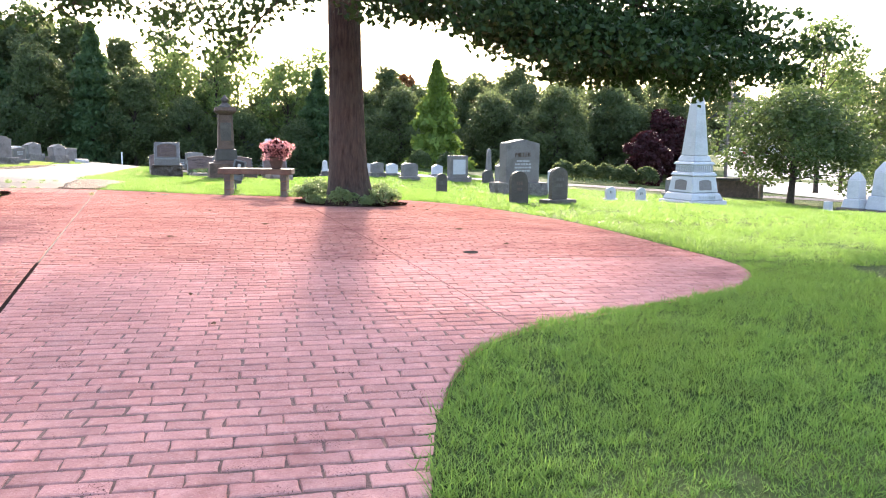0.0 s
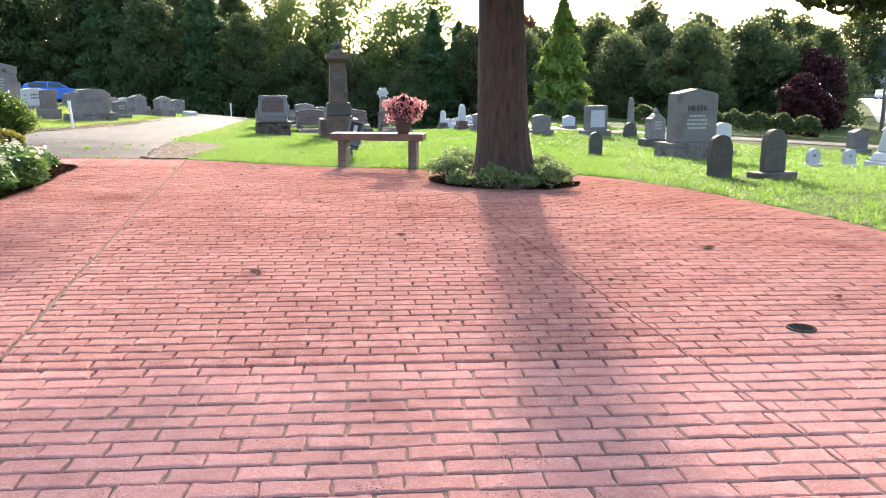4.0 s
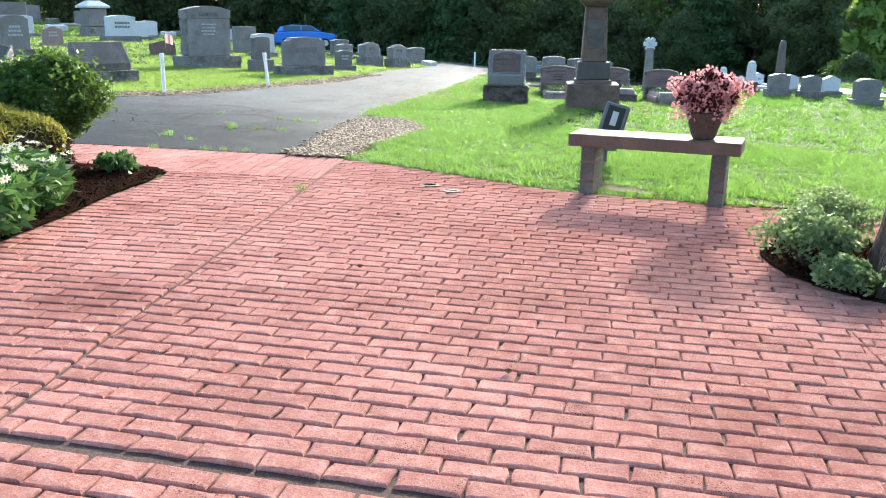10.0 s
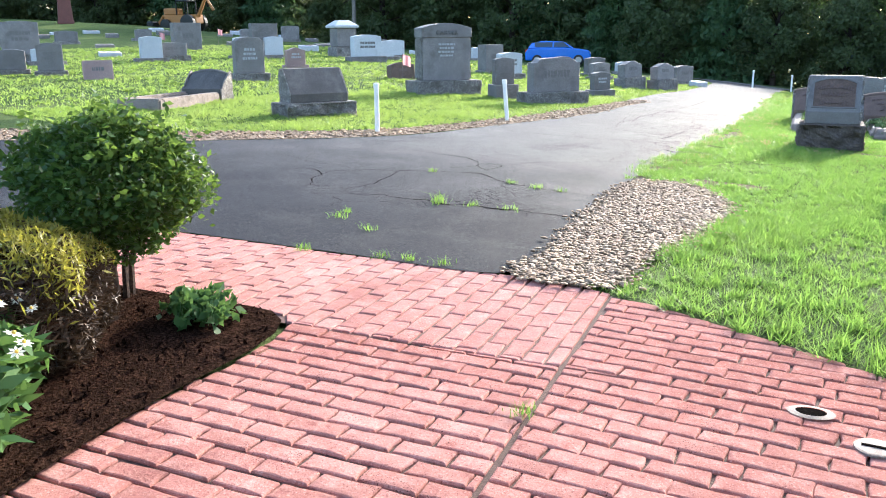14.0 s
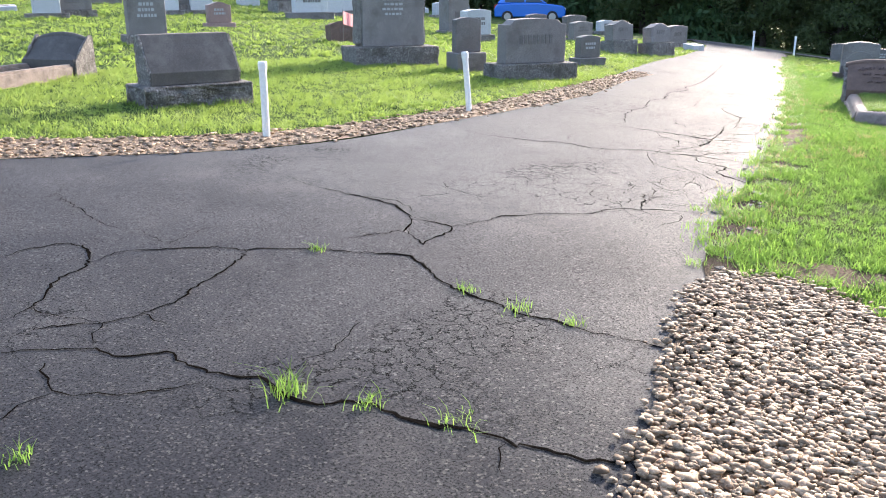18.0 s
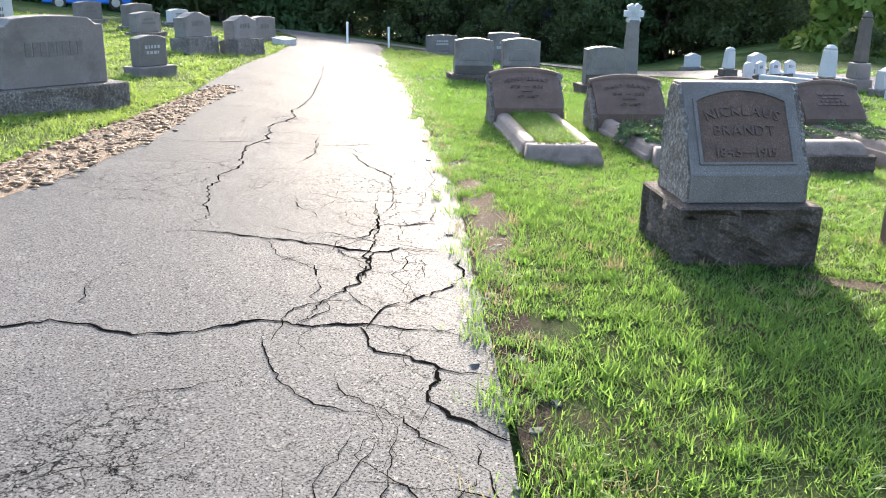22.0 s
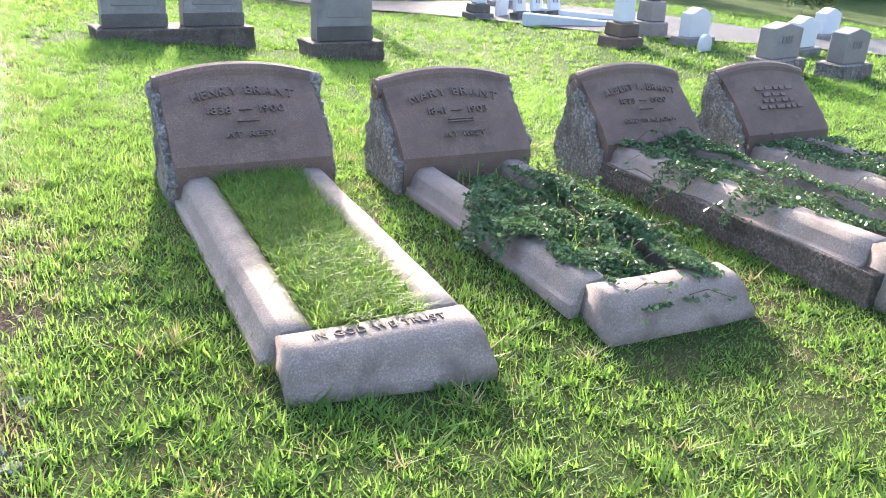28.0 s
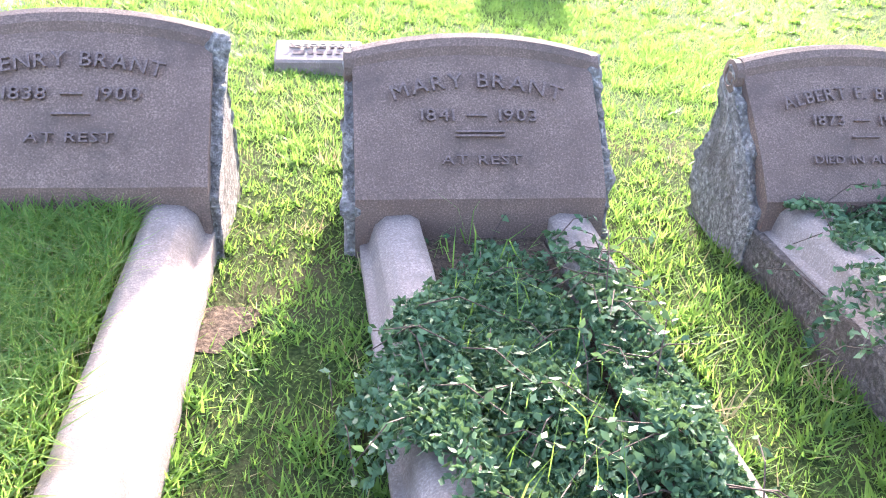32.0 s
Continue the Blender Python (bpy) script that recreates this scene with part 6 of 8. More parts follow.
def furrowed_bark():
    m, nt, shader = nodes_of("furrowed_bark")
    at = place(nt, False)
    stretch = nt.nodes.new("ShaderNodeMapping")
    stretch.inputs["Scale"].default_value = (1, 1, 0.14)
    nt.links.new(at, stretch.inputs["Vector"])
    groove = noise_of(nt, stretch.outputs[0], 26.0, 6.0, 0.7)
    blotch = noise_of(nt, at, 3.0)
    colour = mixer(nt, ramp(nt, groove, 0.35, 0.62), (0.018, 0.011, 0.009), (0.075, 0.05, 0.04))
    colour = mixer(nt, ramp(nt, blotch, 0.45, 0.75), colour, (0.06, 0.046, 0.038))
    nt.links.new(colour, shader.inputs["Base Color"])
    shader.inputs["Roughness"].default_value = 0.95
    bump_to(nt, shader, groove, 1.0, 0.04)
    return m


MAPLE_BARK = furrowed_bark()
maple(0.06, 10.35)
for k, (x, y, rx, ry, rz) in enumerate(((-0.62, 10.5, 0.28, 0.25, 0.19), (0.02, 9.98, 0.24, 0.2, 0.15), (0.62, 10.3, 0.27, 0.24, 0.17), (-0.42, 10.1, 0.15, 0.15, 0.10), (0.5, 11.0, 0.26, 0.26, 0.2), (-0.55, 11.0, 0.26, 0.26, 0.22), (0.36, 10.05, 0.14, 0.12, 0.09))):
    b = bush("ground_shrub", "low silvery-green shrub round the maple's foot", 40 + k, (rx, ry, rz), SILVER_LEAF, 2600, 0.019, TWIG, "shrub", "shrubs under the maple", inner=0.3, upright=0.5)
    b.location = (x, y, land(x, y))

# ---- flower bed ----
box_tree = thing("box_topiary", -6.58, 10.38, land(-6.7, 10.4), 0, "clipped bushy box shrub on bare stems", "shrub")
bm = bmesh.new()
for k in range(6):
    a = k * 1.05
    tube([(0.05 * math.cos(a), 0.05 * math.sin(a), 0), (0.06 * math.cos(a), 0.06 * math.sin(a), 0.2), (0.22 * math.cos(a), 0.22 * math.sin(a), 0.55)], [0.018, 0.014, 0.008], 6, bm)
part("stem", bm, TWIG, box_tree)
rng = np.random.default_rng(31)
at = shell(rng, (0, 0, 0.60), (0.47, 0.44, 0.36), 14000, 0.5)
d = at - np.array((0, 0, 0.6))
at = np.array((0, 0, 0.6)) + d * (1 + 0.10 * np.sin(d[:, :1] * 11 + 1) * np.cos(d[:, 1:2] * 9) + 0.06 * np.sin(d[:, 2:] * 17 + d[:, :1] * 6))
d = shell(rng, (0, 0, 0), (1, 1, 1), 170, 0.98)
d = d[d[:, 2] > -0.5]
sprigs = [np.array((0, 0, 0.6)) + q * np.array((0.47, 0.44, 0.36)) * f + rng.normal(size=3) * 0.012 for q in d for f in (0.98, 1.04, 1.1, 1.16, 1.22)]
at = np.concatenate([at, np.array(sprigs)])
arrays("foliage", rhombs(rng, at, 0.025, 1.6, 0, 0.3), 4, BOX_LEAF, box_tree, "glossy green leaves")
for k, (x, y, r, z) in enumerate(((-6.3, 9.5, 0.66, 0.60), (-7.9, 9.1, 0.62, 0.52), (-6.9, 8.3, 0.5, 0.40))):
    b = thing("golden_shrub", x, y, land(x, y), 0, "clipped golden-tipped evergreen shrub with brown inner twigs", "shrub", "golden shrubs")
    rng = np.random.default_rng(60 + k)
    d = shell(rng, (0, 0, 0), (1, 1, 1), 34000, 0.86)
    d = d[d[:, 2] > -0.35]
    lump = 1 + 0.07 * np.sin(d[:, 0] * 7 + k) * np.cos(d[:, 1] * 8) + 0.04 * np.sin(d[:, 2] * 15 + d[:, 0] * 9)
    at = d * lump[:, None] * np.array((r, r, z * 0.68)) + np.array((0, 0, z * 0.34))
    at[:, 2] = np.maximum(at[:, 2], 0.02)
    up = d[:, 2] + 0.22 * np.sin(d[:, 0] * 6 + k * 2) * np.cos(d[:, 1] * 7) + rng.normal(size=len(d)) * 0.13
    arrays("foliage", rhombs(rng, at[up > 0.52], 0.0105, 4.6, 0, 0.7), 4, GOLD_LEAF, b, "golden-green tips")
    arrays("twig_mass", rhombs(rng, at[up <= 0.60] * np.array((0.97, 0.97, 0.97)), 0.0115, 5.0, 0, 0.4), 4, TWIG_DARK, b, "dark brown twiggy flanks")
    bm = bmesh.new()
    for q in range(9):
        a = q * 2.4
        tube([(0.05 * math.cos(a), 0.05 * math.sin(a), 0), (0.4 * r * math.cos(a), 0.4 * r * math.sin(a), z * 0.5), (0.75 * r * math.cos(a), 0.75 * r * math.sin(a), z * 0.7)], [0.014, 0.01, 0.004], 5, bm)
    part("stem", bm, TWIG, b)


def flowering(name, label, x, y, r, h, seed, blooms, petals, leaf=0.075, count=900, group="bedding flowers"):
    """A clump of leafy stems with open flowers on top."""
    rng = np.random.default_rng(seed)
    ob = thing(name, x, y, land(x, y), 0, label, "flowers", group)
    at = shell(rng, (0, 0, h * 0.45), (r, r, h * 0.5), count, 0.2)
    at[:, 2] = np.maximum(at[:, 2], 0.03)
    arrays("foliage", rhombs(rng, at, leaf * 0.5, 2.8, 0, 0.3), 4, FLOWER_LEAF, ob)
    quads, eyes = [], bmesh.new()
    for k in range(blooms):
        a, q = rng.uniform(0, 2 * math.pi), r * math.sqrt(rng.uniform(0.05, 1.05))
        c = np.array((q * math.cos(a), q * math.sin(a), h * (0.75 + 0.35 * math.sqrt(max(0, 1 - (q / r) ** 2)) * rng.uniform(0.7, 1))))
        tilt = rng.normal(size=3) * 0.35 + np.array((0.35 * math.cos(a), 0.35 * math.sin(a) - 0.3, 1))
        tilt /= np.linalg.norm(tilt)
        u = np.cross(tilt, (0.3, 0.9, 0.1))
        u /= np.linalg.norm(u)
        v = np.cross(tilt, u)
        size = rng.uniform(0.020, 0.030)
        for p in range(8):
            t0, t1, t2 = (p - 0.42) * math.pi / 4, p * math.pi / 4, (p + 0.42) * math.pi / 4
            way = lambda t: math.cos(t) * u + math.sin(t) * v  # noqa: E731
            quads.append([c, c + way(t0) * size * 0.7, c + way(t1) * size * 1.15, c + way(t2) * size * 0.7])
        bmesh.ops.create_icosphere(eyes, subdivisions=1, radius=size * 0.28, matrix=Matrix.Translation(tuple(c + tilt * 0.004)))
    tagged(arrays("petals", np.array(quads), 4, petals, ob), kind="stuff")
    tagged(part("flower_eyes", eyes, YELLOW, ob), kind="stuff")
    return ob


spots = ((-5.4, 9.0, 0.46, 0.44, 0), (-5.0, 8.4, 0.45, 0.44, 0), (-5.75, 9.3, 0.35, 0.40, 0), (-5.6, 8.3, 0.45, 0.45, 0), (-4.85, 7.7, 0.42, 0.42, 0), (-5.4, 7.6, 0.45, 0.48, 1), (-4.65, 7.05, 0.4, 0.40, 1),
         (-4.45, 6.4, 0.40, 0.38, 0), (-5.1, 6.8, 0.45, 0.45, 1), (-4.15, 5.8, 0.35, 0.34, 1), (-4.9, 6.1, 0.45, 0.42, 1), (-6.3, 7.6, 0.5, 0.4, 1), (-7.4, 9.9, 0.3, 0.28, 1), (-6.0, 7.0, 0.45, 0.4, 0))
for k, (x, y, r, h, red) in enumerate(spots):
    flowering("zinnia_clump", "clump of red and orange bedding flowers with green leaves" if red else "clump of white daisy-like zinnias with long green leaves", x, y, r, h, 100 + k, 14 if red else 34, RED if red else PETAL, 0.085, 1300)
weed_clump = bush("low_plant", "small green seedling clump in dark mulch", 77, (0.22, 0.16, 0.09), FLOWER_LEAF, 420, 0.035, None, "plant", "", 0.1, 0, 0.7)
weed_clump.location = (-5.95, 10.45, land(-5.9, 10.4))
red_shrub = bush("red_shrub", "tall dark red barberry shrub at the bed's end", 78, (0.5, 0.5, 0.75), PURPLE, 3500, 0.045, TWIG, "shrub")
red_shrub.location = (-6.6, 6.3, land(-6.6, 6.3))
edge = thing("concrete_edging", -4.35, 4.75, land(-4.35, 4.75), 60, "low pale concrete block at the end of the bed", "kerb")
part("block", boxed(-0.6, 0.6, -0.2, 0.2, -0.05, 0.2, 0.02), KERB, edge)
stick = thing("iron_post", -4.7, 5.25, land(-4.7, 5.25), 0, "thin black iron post beside the flower bed", "post")
part("rod", lathe([(0.015, -0.1), (0.015, 0.85)], 10), IRON, stick)
part("foot", lathe([(0.05, 0.0), (0.04, 0.03)], 10), IRON, stick)
rng = np.random.default_rng(90)
bits = []
for outline, n in ((BED, 16000), (RING, 2600)):
    o = np.asarray(outline)
    p = rng.uniform(o.min(0), o.max(0), (n, 2))
    p = p[inside(outline, p[:, 0], p[:, 1])]
    bits.append(rhombs(rng, np.column_stack([p, [land(a, b) + 0.03 for a, b in p]]), 0.015, 2.4, 0, 0))
tagged(arrays("mulch_chips", np.concatenate(bits), 4, MULCH), "loose dark bark chips", "mulch", "", "stuff")

# ---- ivy on the kerbed graves ----
def creeper(name, label, x, y, turn, patches, seed, material=IVY, leaf=0.03, category="ivy", rail=0.14):
    """Trailing leaves on stems over a plot and its rails; patches: along, across, length, width, height, leaves."""
    rng = np.random.default_rng(seed)
    ob = thing(name, x, y, land(x, y), turn, label, category, "plants on the graves")
    fall = land(x, y) - land(x + 1.75 * math.sin(radians(turn)), y - 1.75 * math.cos(radians(turn)))
    sets, stems = [], bmesh.new()
    for cy, cx, ly, lx, hz, n in patches:
        n = int(n * 1.8)
        q = rng.uniform(-1, 1, (n, 2))
        edge = 1 + 0.22 * np.sin(np.arctan2(q[:, 1], q[:, 0]) * 5 + seed) + 0.12 * np.sin(np.arctan2(q[:, 1], q[:, 0]) * 11)
        q = q[np.linalg.norm(q, axis=1) < edge * rng.uniform(0.75, 1.05, n)]
        at = np.column_stack([cx + q[:, 0] * lx, cy + q[:, 1] * ly, np.zeros(len(q))])
        over = np.abs(at[:, 0])
        bed = np.where(over < 0.17, 0.085, np.where(over < 0.34, rail + 0.01, rail - np.clip(over - 0.34, 0, 0.14) * 1.2))
        lump = 0.6 + 0.4 * np.sin(at[:, 0] * 13 + seed) * np.cos(at[:, 1] * 11)
        at[:, 2] = bed + 0.035 + hz * lump * np.clip(1.05 - 0.75 * (q ** 2).sum(1), 0.1, 1) * rng.uniform(0.25, 1.0, len(q)) ** 0.6 + fall * at[:, 1] / 1.75
        sets.append(rhombs(rng, at, leaf * 0.55, 1.8, 0.0, 0.25))
        for k in range(14):
            p = Vector(at[rng.integers(len(at))])
            way = Vector((rng.normal(), rng.normal(), 0.15)).normalized()
            run = [p, p + way * 0.1 + Vector((0, 0, 0.03)), p + way * 0.22 - Vector((0, 0, 0.02))]
            tube(run, [0.0022, 0.0018, 0.0012], 4, stems)
            sets.append(rhombs(rng, np.array([run[1].lerp(run[2], t) for t in (0.0, 0.3, 0.6, 0.9, 1.0)]) + rng.normal(size=(5, 3)) * 0.008, leaf * 0.6, 1.7, 0, 0.2))
    tagged(arrays("leaves", np.concatenate(sets), 4, material, ob), kind="stuff")
    tagged(part("trailing_stem", stems, TWIG, ob), kind="stuff")
    return ob


creeper("ivy", "dense dark ivy spilling over the kerb", -7.43, 25.72, PULPIT_TURN, ((-0.34, 0.04, 0.26, 0.2, 0.05, 1200), (-0.65, 0.0, 0.34, 0.32, 0.10, 5200), (-0.85, -0.24, 0.24, 0.26, 0.09, 2400), (-1.05, 0.08, 0.45, 0.38, 0.12, 8000),
                                                                               (-1.36, 0.06, 0.36, 0.34, 0.10, 5200), (-1.62, 0.0, 0.16, 0.2, 0.05, 900), (-0.6, 0.28, 0.35, 0.12, 0.07, 1100)), 200)
creeper("ivy", "ivy trailing across a pale kerb", -6.20, 26.16, PULPIT_TURN, ((-0.08, 0.05, 0.14, 0.36, 0.13, 1900), (-0.35, 0.05, 0.28, 0.32, 0.10, 2600), (-0.6, -0.22, 0.16, 0.26, 0.07, 800), (-0.85, 0.05, 0.34, 0.34, 0.09, 2600), (-1.15, -0.2, 0.14, 0.26, 0.06, 600), (-1.35, 0.05, 0.34, 0.32, 0.08, 1900)), 201).location.z += 0.10
creeper("ivy", "green creeper filling a kerbed plot", -5.05, 26.60, PULPIT_TURN, ((-0.2, 0.0, 0.25, 0.34, 0.12, 1500), (-0.8, 0.0, 0.6, 0.34, 0.12, 3400), (-1.4, 0.0, 0.35, 0.32, 0.1, 1500)), 202).location.z += 0.10

# ---- woods and trees ----
kinds = [
    broadleaf("broadleaf_tree", "dense dark green broadleaf tree at the wood's edge", 1, 9.0, 6.0, BARK, WOODS, 12000, 0.185, 0.06, 0.2, 64, lobes=0.78),
    broadleaf("broadleaf_tree", "tall dark broadleaf tree in the woods", 2, 11.0, 5.4, BARK, WOODS, 12000, 0.185, 0.08, 0.22, 70, lobes=0.78),
    conifer("conifer_tree", "dark shaggy conifer at the wood's edge", 3, 10.0, 5.0, BARK, PINE, 12000, 0.19),
    broadleaf("broadleaf_tree", "thin-crowned tree with gaps of sky", 4, 10.0, 5.0, BARK, LIME, 5200, 0.15, 0.28, 0.14, 30, lobes=0.9),
    broadleaf("broadleaf_tree", "rounded mid-green broadleaf tree", 5, 7.0, 6.6, BARK, WOODS, 12000, 0.175, 0.04, 0.2, 64, lobes=0.76),
]
rng = np.random.default_rng(70)


def plant(k, x, y, s=1.0, first=[]):
    tree = kinds[k]
    m = pose(x, y, land(x, y) - 0.1, 0, 0, rng.uniform(0, 360)) @ Matrix.Scale(s * rng.uniform(0.9, 1.12), 4)
    if k not in first:
        first.append(k)
        tree.matrix_basis = m
        return tree
    c = copy_thing(tree, m)
    c.matrix_basis = m
    return c


# edge of the woods from the left round to the back
for k in range(11):
    x = -84 + k * 5.2
    plant((0, 2, 1, 2, 0)[k % 5], x, 63 + rng.uniform(-2, 2) - max(0, -58 - x) * 0.6, 1.15)
for k in range(8):
    plant((1, 0, 2, 4)[k % 4], -86 + k * 7.5, 71 + rng.uniform(-2, 2), 1.5)
for x, y in ((-80, 61), (-79, 55), (-85, 50), (-75, 62), (-90, 57), (-83, 66)):
    plant(1, x, y, 1.6)
for k in range(8):
    plant((0, 1, 4, 2)[k % 4], -88 + rng.uniform(-2, 2), 8 + k * 6.0, 1.2)
    plant((1, 2, 0, 1)[k % 4], -96 + rng.uniform(-2, 2), 5 + k * 7.0, 1.6)
# trees behind the drive
for x, y, k, s in ((-33, 57, 2, 0.98), (-29, 56, 0, 0.9), (-25.5, 57, 2, 0.92), (-22.5, 57, 0, 0.8), (-30, 64, 1, 1.05), (-21, 62, 3, 1.0), (-19, 58, 4, 0.72), (-17.5, 60, 3, 0.95), (-15, 58, 4, 0.75), (-12.5, 61, 3, 1.0), (-18, 67, 3, 1.1), (-24, 68, 3, 1.1), (-14, 66, 3, 1.05), (-10.8, 57, 4, 0.7), (-9.5, 58, 2, 0.9), (-7, 60, 0, 0.75), (-11, 66, 3, 1.05), (-5, 62, 1, 0.8)):
    plant(k, x, y, s)
# taller trees standing behind
for x, y, k, s in ((-24, 66, 0, 0.95), (-19.5, 65, 0, 0.88), (-15.5, 65, 0, 0.82), (-12, 64, 4, 1.0), (-28, 68, 1, 1.0), (-38, 62, 1, 1.15), (-44, 60, 1, 1.25), (-50, 60, 0, 1.4), (-35, 66, 0, 1.25), (-56, 58, 1, 1.3)):
    plant(k, x, y, s)
# trees behind the graves
for x, y, k, s in ((-3.5, 57, 4, 0.8), (3.0, 60, 4, 0.85), (7.5, 58, 4, 0.9), (11.5, 62, 4, 1.0), (5, 67, 0, 0.9), (14, 68, 0, 0.9), (17.0, 64, 1, 0.72), (9.0, 70, 4, 1.1), (-6, 66, 0, 0.75), (-2.5, 64, 4, 0.95), (1.5, 66, 0, 0.8), (5.5, 63, 4, 0.9), (9.8, 65, 0, 0.78), (13.5, 61, 4, 0.85), (16.5, 67, 0, 0.8), (20.5, 79, 4, 1.0), (-8.4, 62, 2, 0.85), (-1, 70, 0, 0.9)):
    plant(k, x, y, s)
# trees along the public road
for x, y, k, s in ((24.0, 53.0, 3, 1.15), (28.5, 60.0, 3, 1.1), (19, 74, 4, 0.95), (62, 164, 0, 2.0), (73, 166, 4, 2.1), (84, 164, 1, 2.0), (47, 160, 0, 1.8), (50, 66, 4, 1.0), (56, 74, 1, 1.0), (27, 104, 4, 1.1), (66, 110, 0, 1.3), (59, 100, 4, 1.2), (20, 85, 0, 1.0), (22, 112, 0, 1.1), (13, 95, 0, 1.1), (2, 92, 4, 1.2)):
    plant(k, x, y, s)
spire = conifer("spire_conifer", "yellow-green narrow conifer near the woods", 9, 6.6, 3.4, BARK, SPRUCE, 6000, 0.26)
spire.matrix_basis = pose(-0.6, 50.0, land(-0.6, 50) - 0.1)
purple = broadleaf("purple_tree", "dark red-leaved ornamental tree", 10, 4.4, 3.6, BARK, PURPLE, 7000, 0.2, 0.06, 0.12, 26)
purple.matrix_basis = pose(11.9, 47.5, land(11.9, 47.5) - 0.1) @ Matrix.Scale(0.72, 4)
dark_red = broadleaf("purple_tree", "tall dark maroon-leaved tree", 13, 6.8, 5.0, BARK, PURPLE, 7000, 0.25, 0.1, 0.15, 26)
dark_red.matrix_basis = pose(15.5, 60, land(15.5, 60) - 0.1) @ Matrix.Scale(0.75, 4)
rust = broadleaf("autumn_tree", "tree turning rusty red among green woods", 11, 8.0, 4.2, BARK, RUST, 5000, 0.25, 0.2, 0.15, 22)
rust.matrix_basis = pose(-4.4, 66.5, land(-4.4, 66) - 0.1)
copy_thing(rust, pose(6.2, 76, land(6.2, 76), 0, 0, 70))
lawn_tree = broadleaf("lawn_tree", "spreading green lawn tree with a bare trunk", 12, 6.8, 7.4, BARK, LAWN_LEAF, 15000, 0.15, 0.28, 0.19, 36, "lawn trees", 1.0)
lawn_tree.matrix_basis = pose(14.6, 31.4, land(14.6, 31.4) - 0.05) @ Matrix.Diagonal((0.80, 0.80, 0.67, 1))
for x, y, s in ((24.5, 38.0, 1.05), (31.0, 56.0, 1.1)):
    copy_thing(lawn_tree, pose(x, y, land(x, y), 0, 0, 50 * x)).scale = (s, s, s * 1.1)
for k, (x, y) in enumerate(((7.6, 41.5), (8.7, 41.8), (9.8, 42.0), (11.0, 42.3), (6.5, 41.3), (3.6, 42.4), (-1.2, 44.6), (0.4, 43.9))):
    b = bush("hedge_shrub", "clipped dark rounded shrub in a row", 300 + k, (0.62, 0.6, 0.62), WOODS, 1500, 0.09, None, "shrub", "row of clipped shrubs", lump=0.1)
    b.location = (x, y, land(x, y))


# ---- cracks and weeds in the asphalt ----
def ease(a, b, v):
    t = np.clip((v - a) / (b - a), 0, 1)
    return t * t * (3 - 2 * t)


def land_of(x, y):
    """The height of the ground for many places at once."""
    cx, cy = np.clip(x, -22.0, 12.0), np.clip(y, -6.0, 34 - 11 * ease(-9, -1, x))
    z = 0.01913 + 0.0081 * cx + 0.01076 * cy - 0.00016 * cx * cx - 0.00221 * cx * cy - 0.00155 * cy * cy
    ex, ey = np.clip(x - cx, -60, 60), np.clip(y - cy, -40, 60)
    z = z + (0.0081 - 0.00032 * cx - 0.00221 * cy) * ex + (0.7 - 0.45 * ease(-9, -1, x)) * (0.01076 - 0.00221 * cx - 0.0031 * cy) * ey
    z = z - np.where(x < -4, 0.045 * np.maximum(0, np.minimum(y, 70) - 40) * ease(-4, -14, x), 0)
    z = z - 0.105 * np.exp(-((x + 7.4) / 1.25) ** 4 - ((y - 23.5) / 1.15) ** 2)
    far = ease(70, 140, np.hypot(x, y))
    return z * (1 - far) - 1.5 * far



def crack(points, width, seed):
    """A jagged open crack along a line, as a dark ribbon with a ragged rim."""
    rng = np.random.default_rng(seed)
    line = smooth_line(points, 0.03, False)
    out = []
    for (ax, ay), (bx, by) in zip(line, line[1:]):
        wob = noise.noise(Vector((ax * 6, ay * 6, seed))), noise.noise(Vector((ax * 6, ay * 6, seed + 9)))
        out.append((ax + rng.normal() * 0.008 + 0.03 * wob[0], ay + rng.normal() * 0.008 + 0.03 * wob[1]))
    out.append(line[-1])
    verts, faces = [], []
    for i, (x, y) in enumerate(out):
        a, b = out[max(i - 1, 0)], out[min(i + 1, len(out) - 1)]
        dx, dy = b[0] - a[0], b[1] - a[1]
        n = math.hypot(dx, dy) or 1
        w = width * (0.22 + 1.0 * abs(noise.noise(Vector((x * 5, y * 5, seed)))) + rng.uniform(0, 0.25)) * min(1, 0.3 + 4 * min(i, len(out) - 1 - i) / len(out))
        z = land(x, y) + 0.0075
        verts += [(x - dy / n * w, y + dx / n * w, z), (x + dy / n * w, y - dx / n * w, z)]
        if i:
            k = 2 * i
            faces.append((k - 2, k - 1, k + 1, k))
    return piece("crack", verts, faces, CRACK, road)


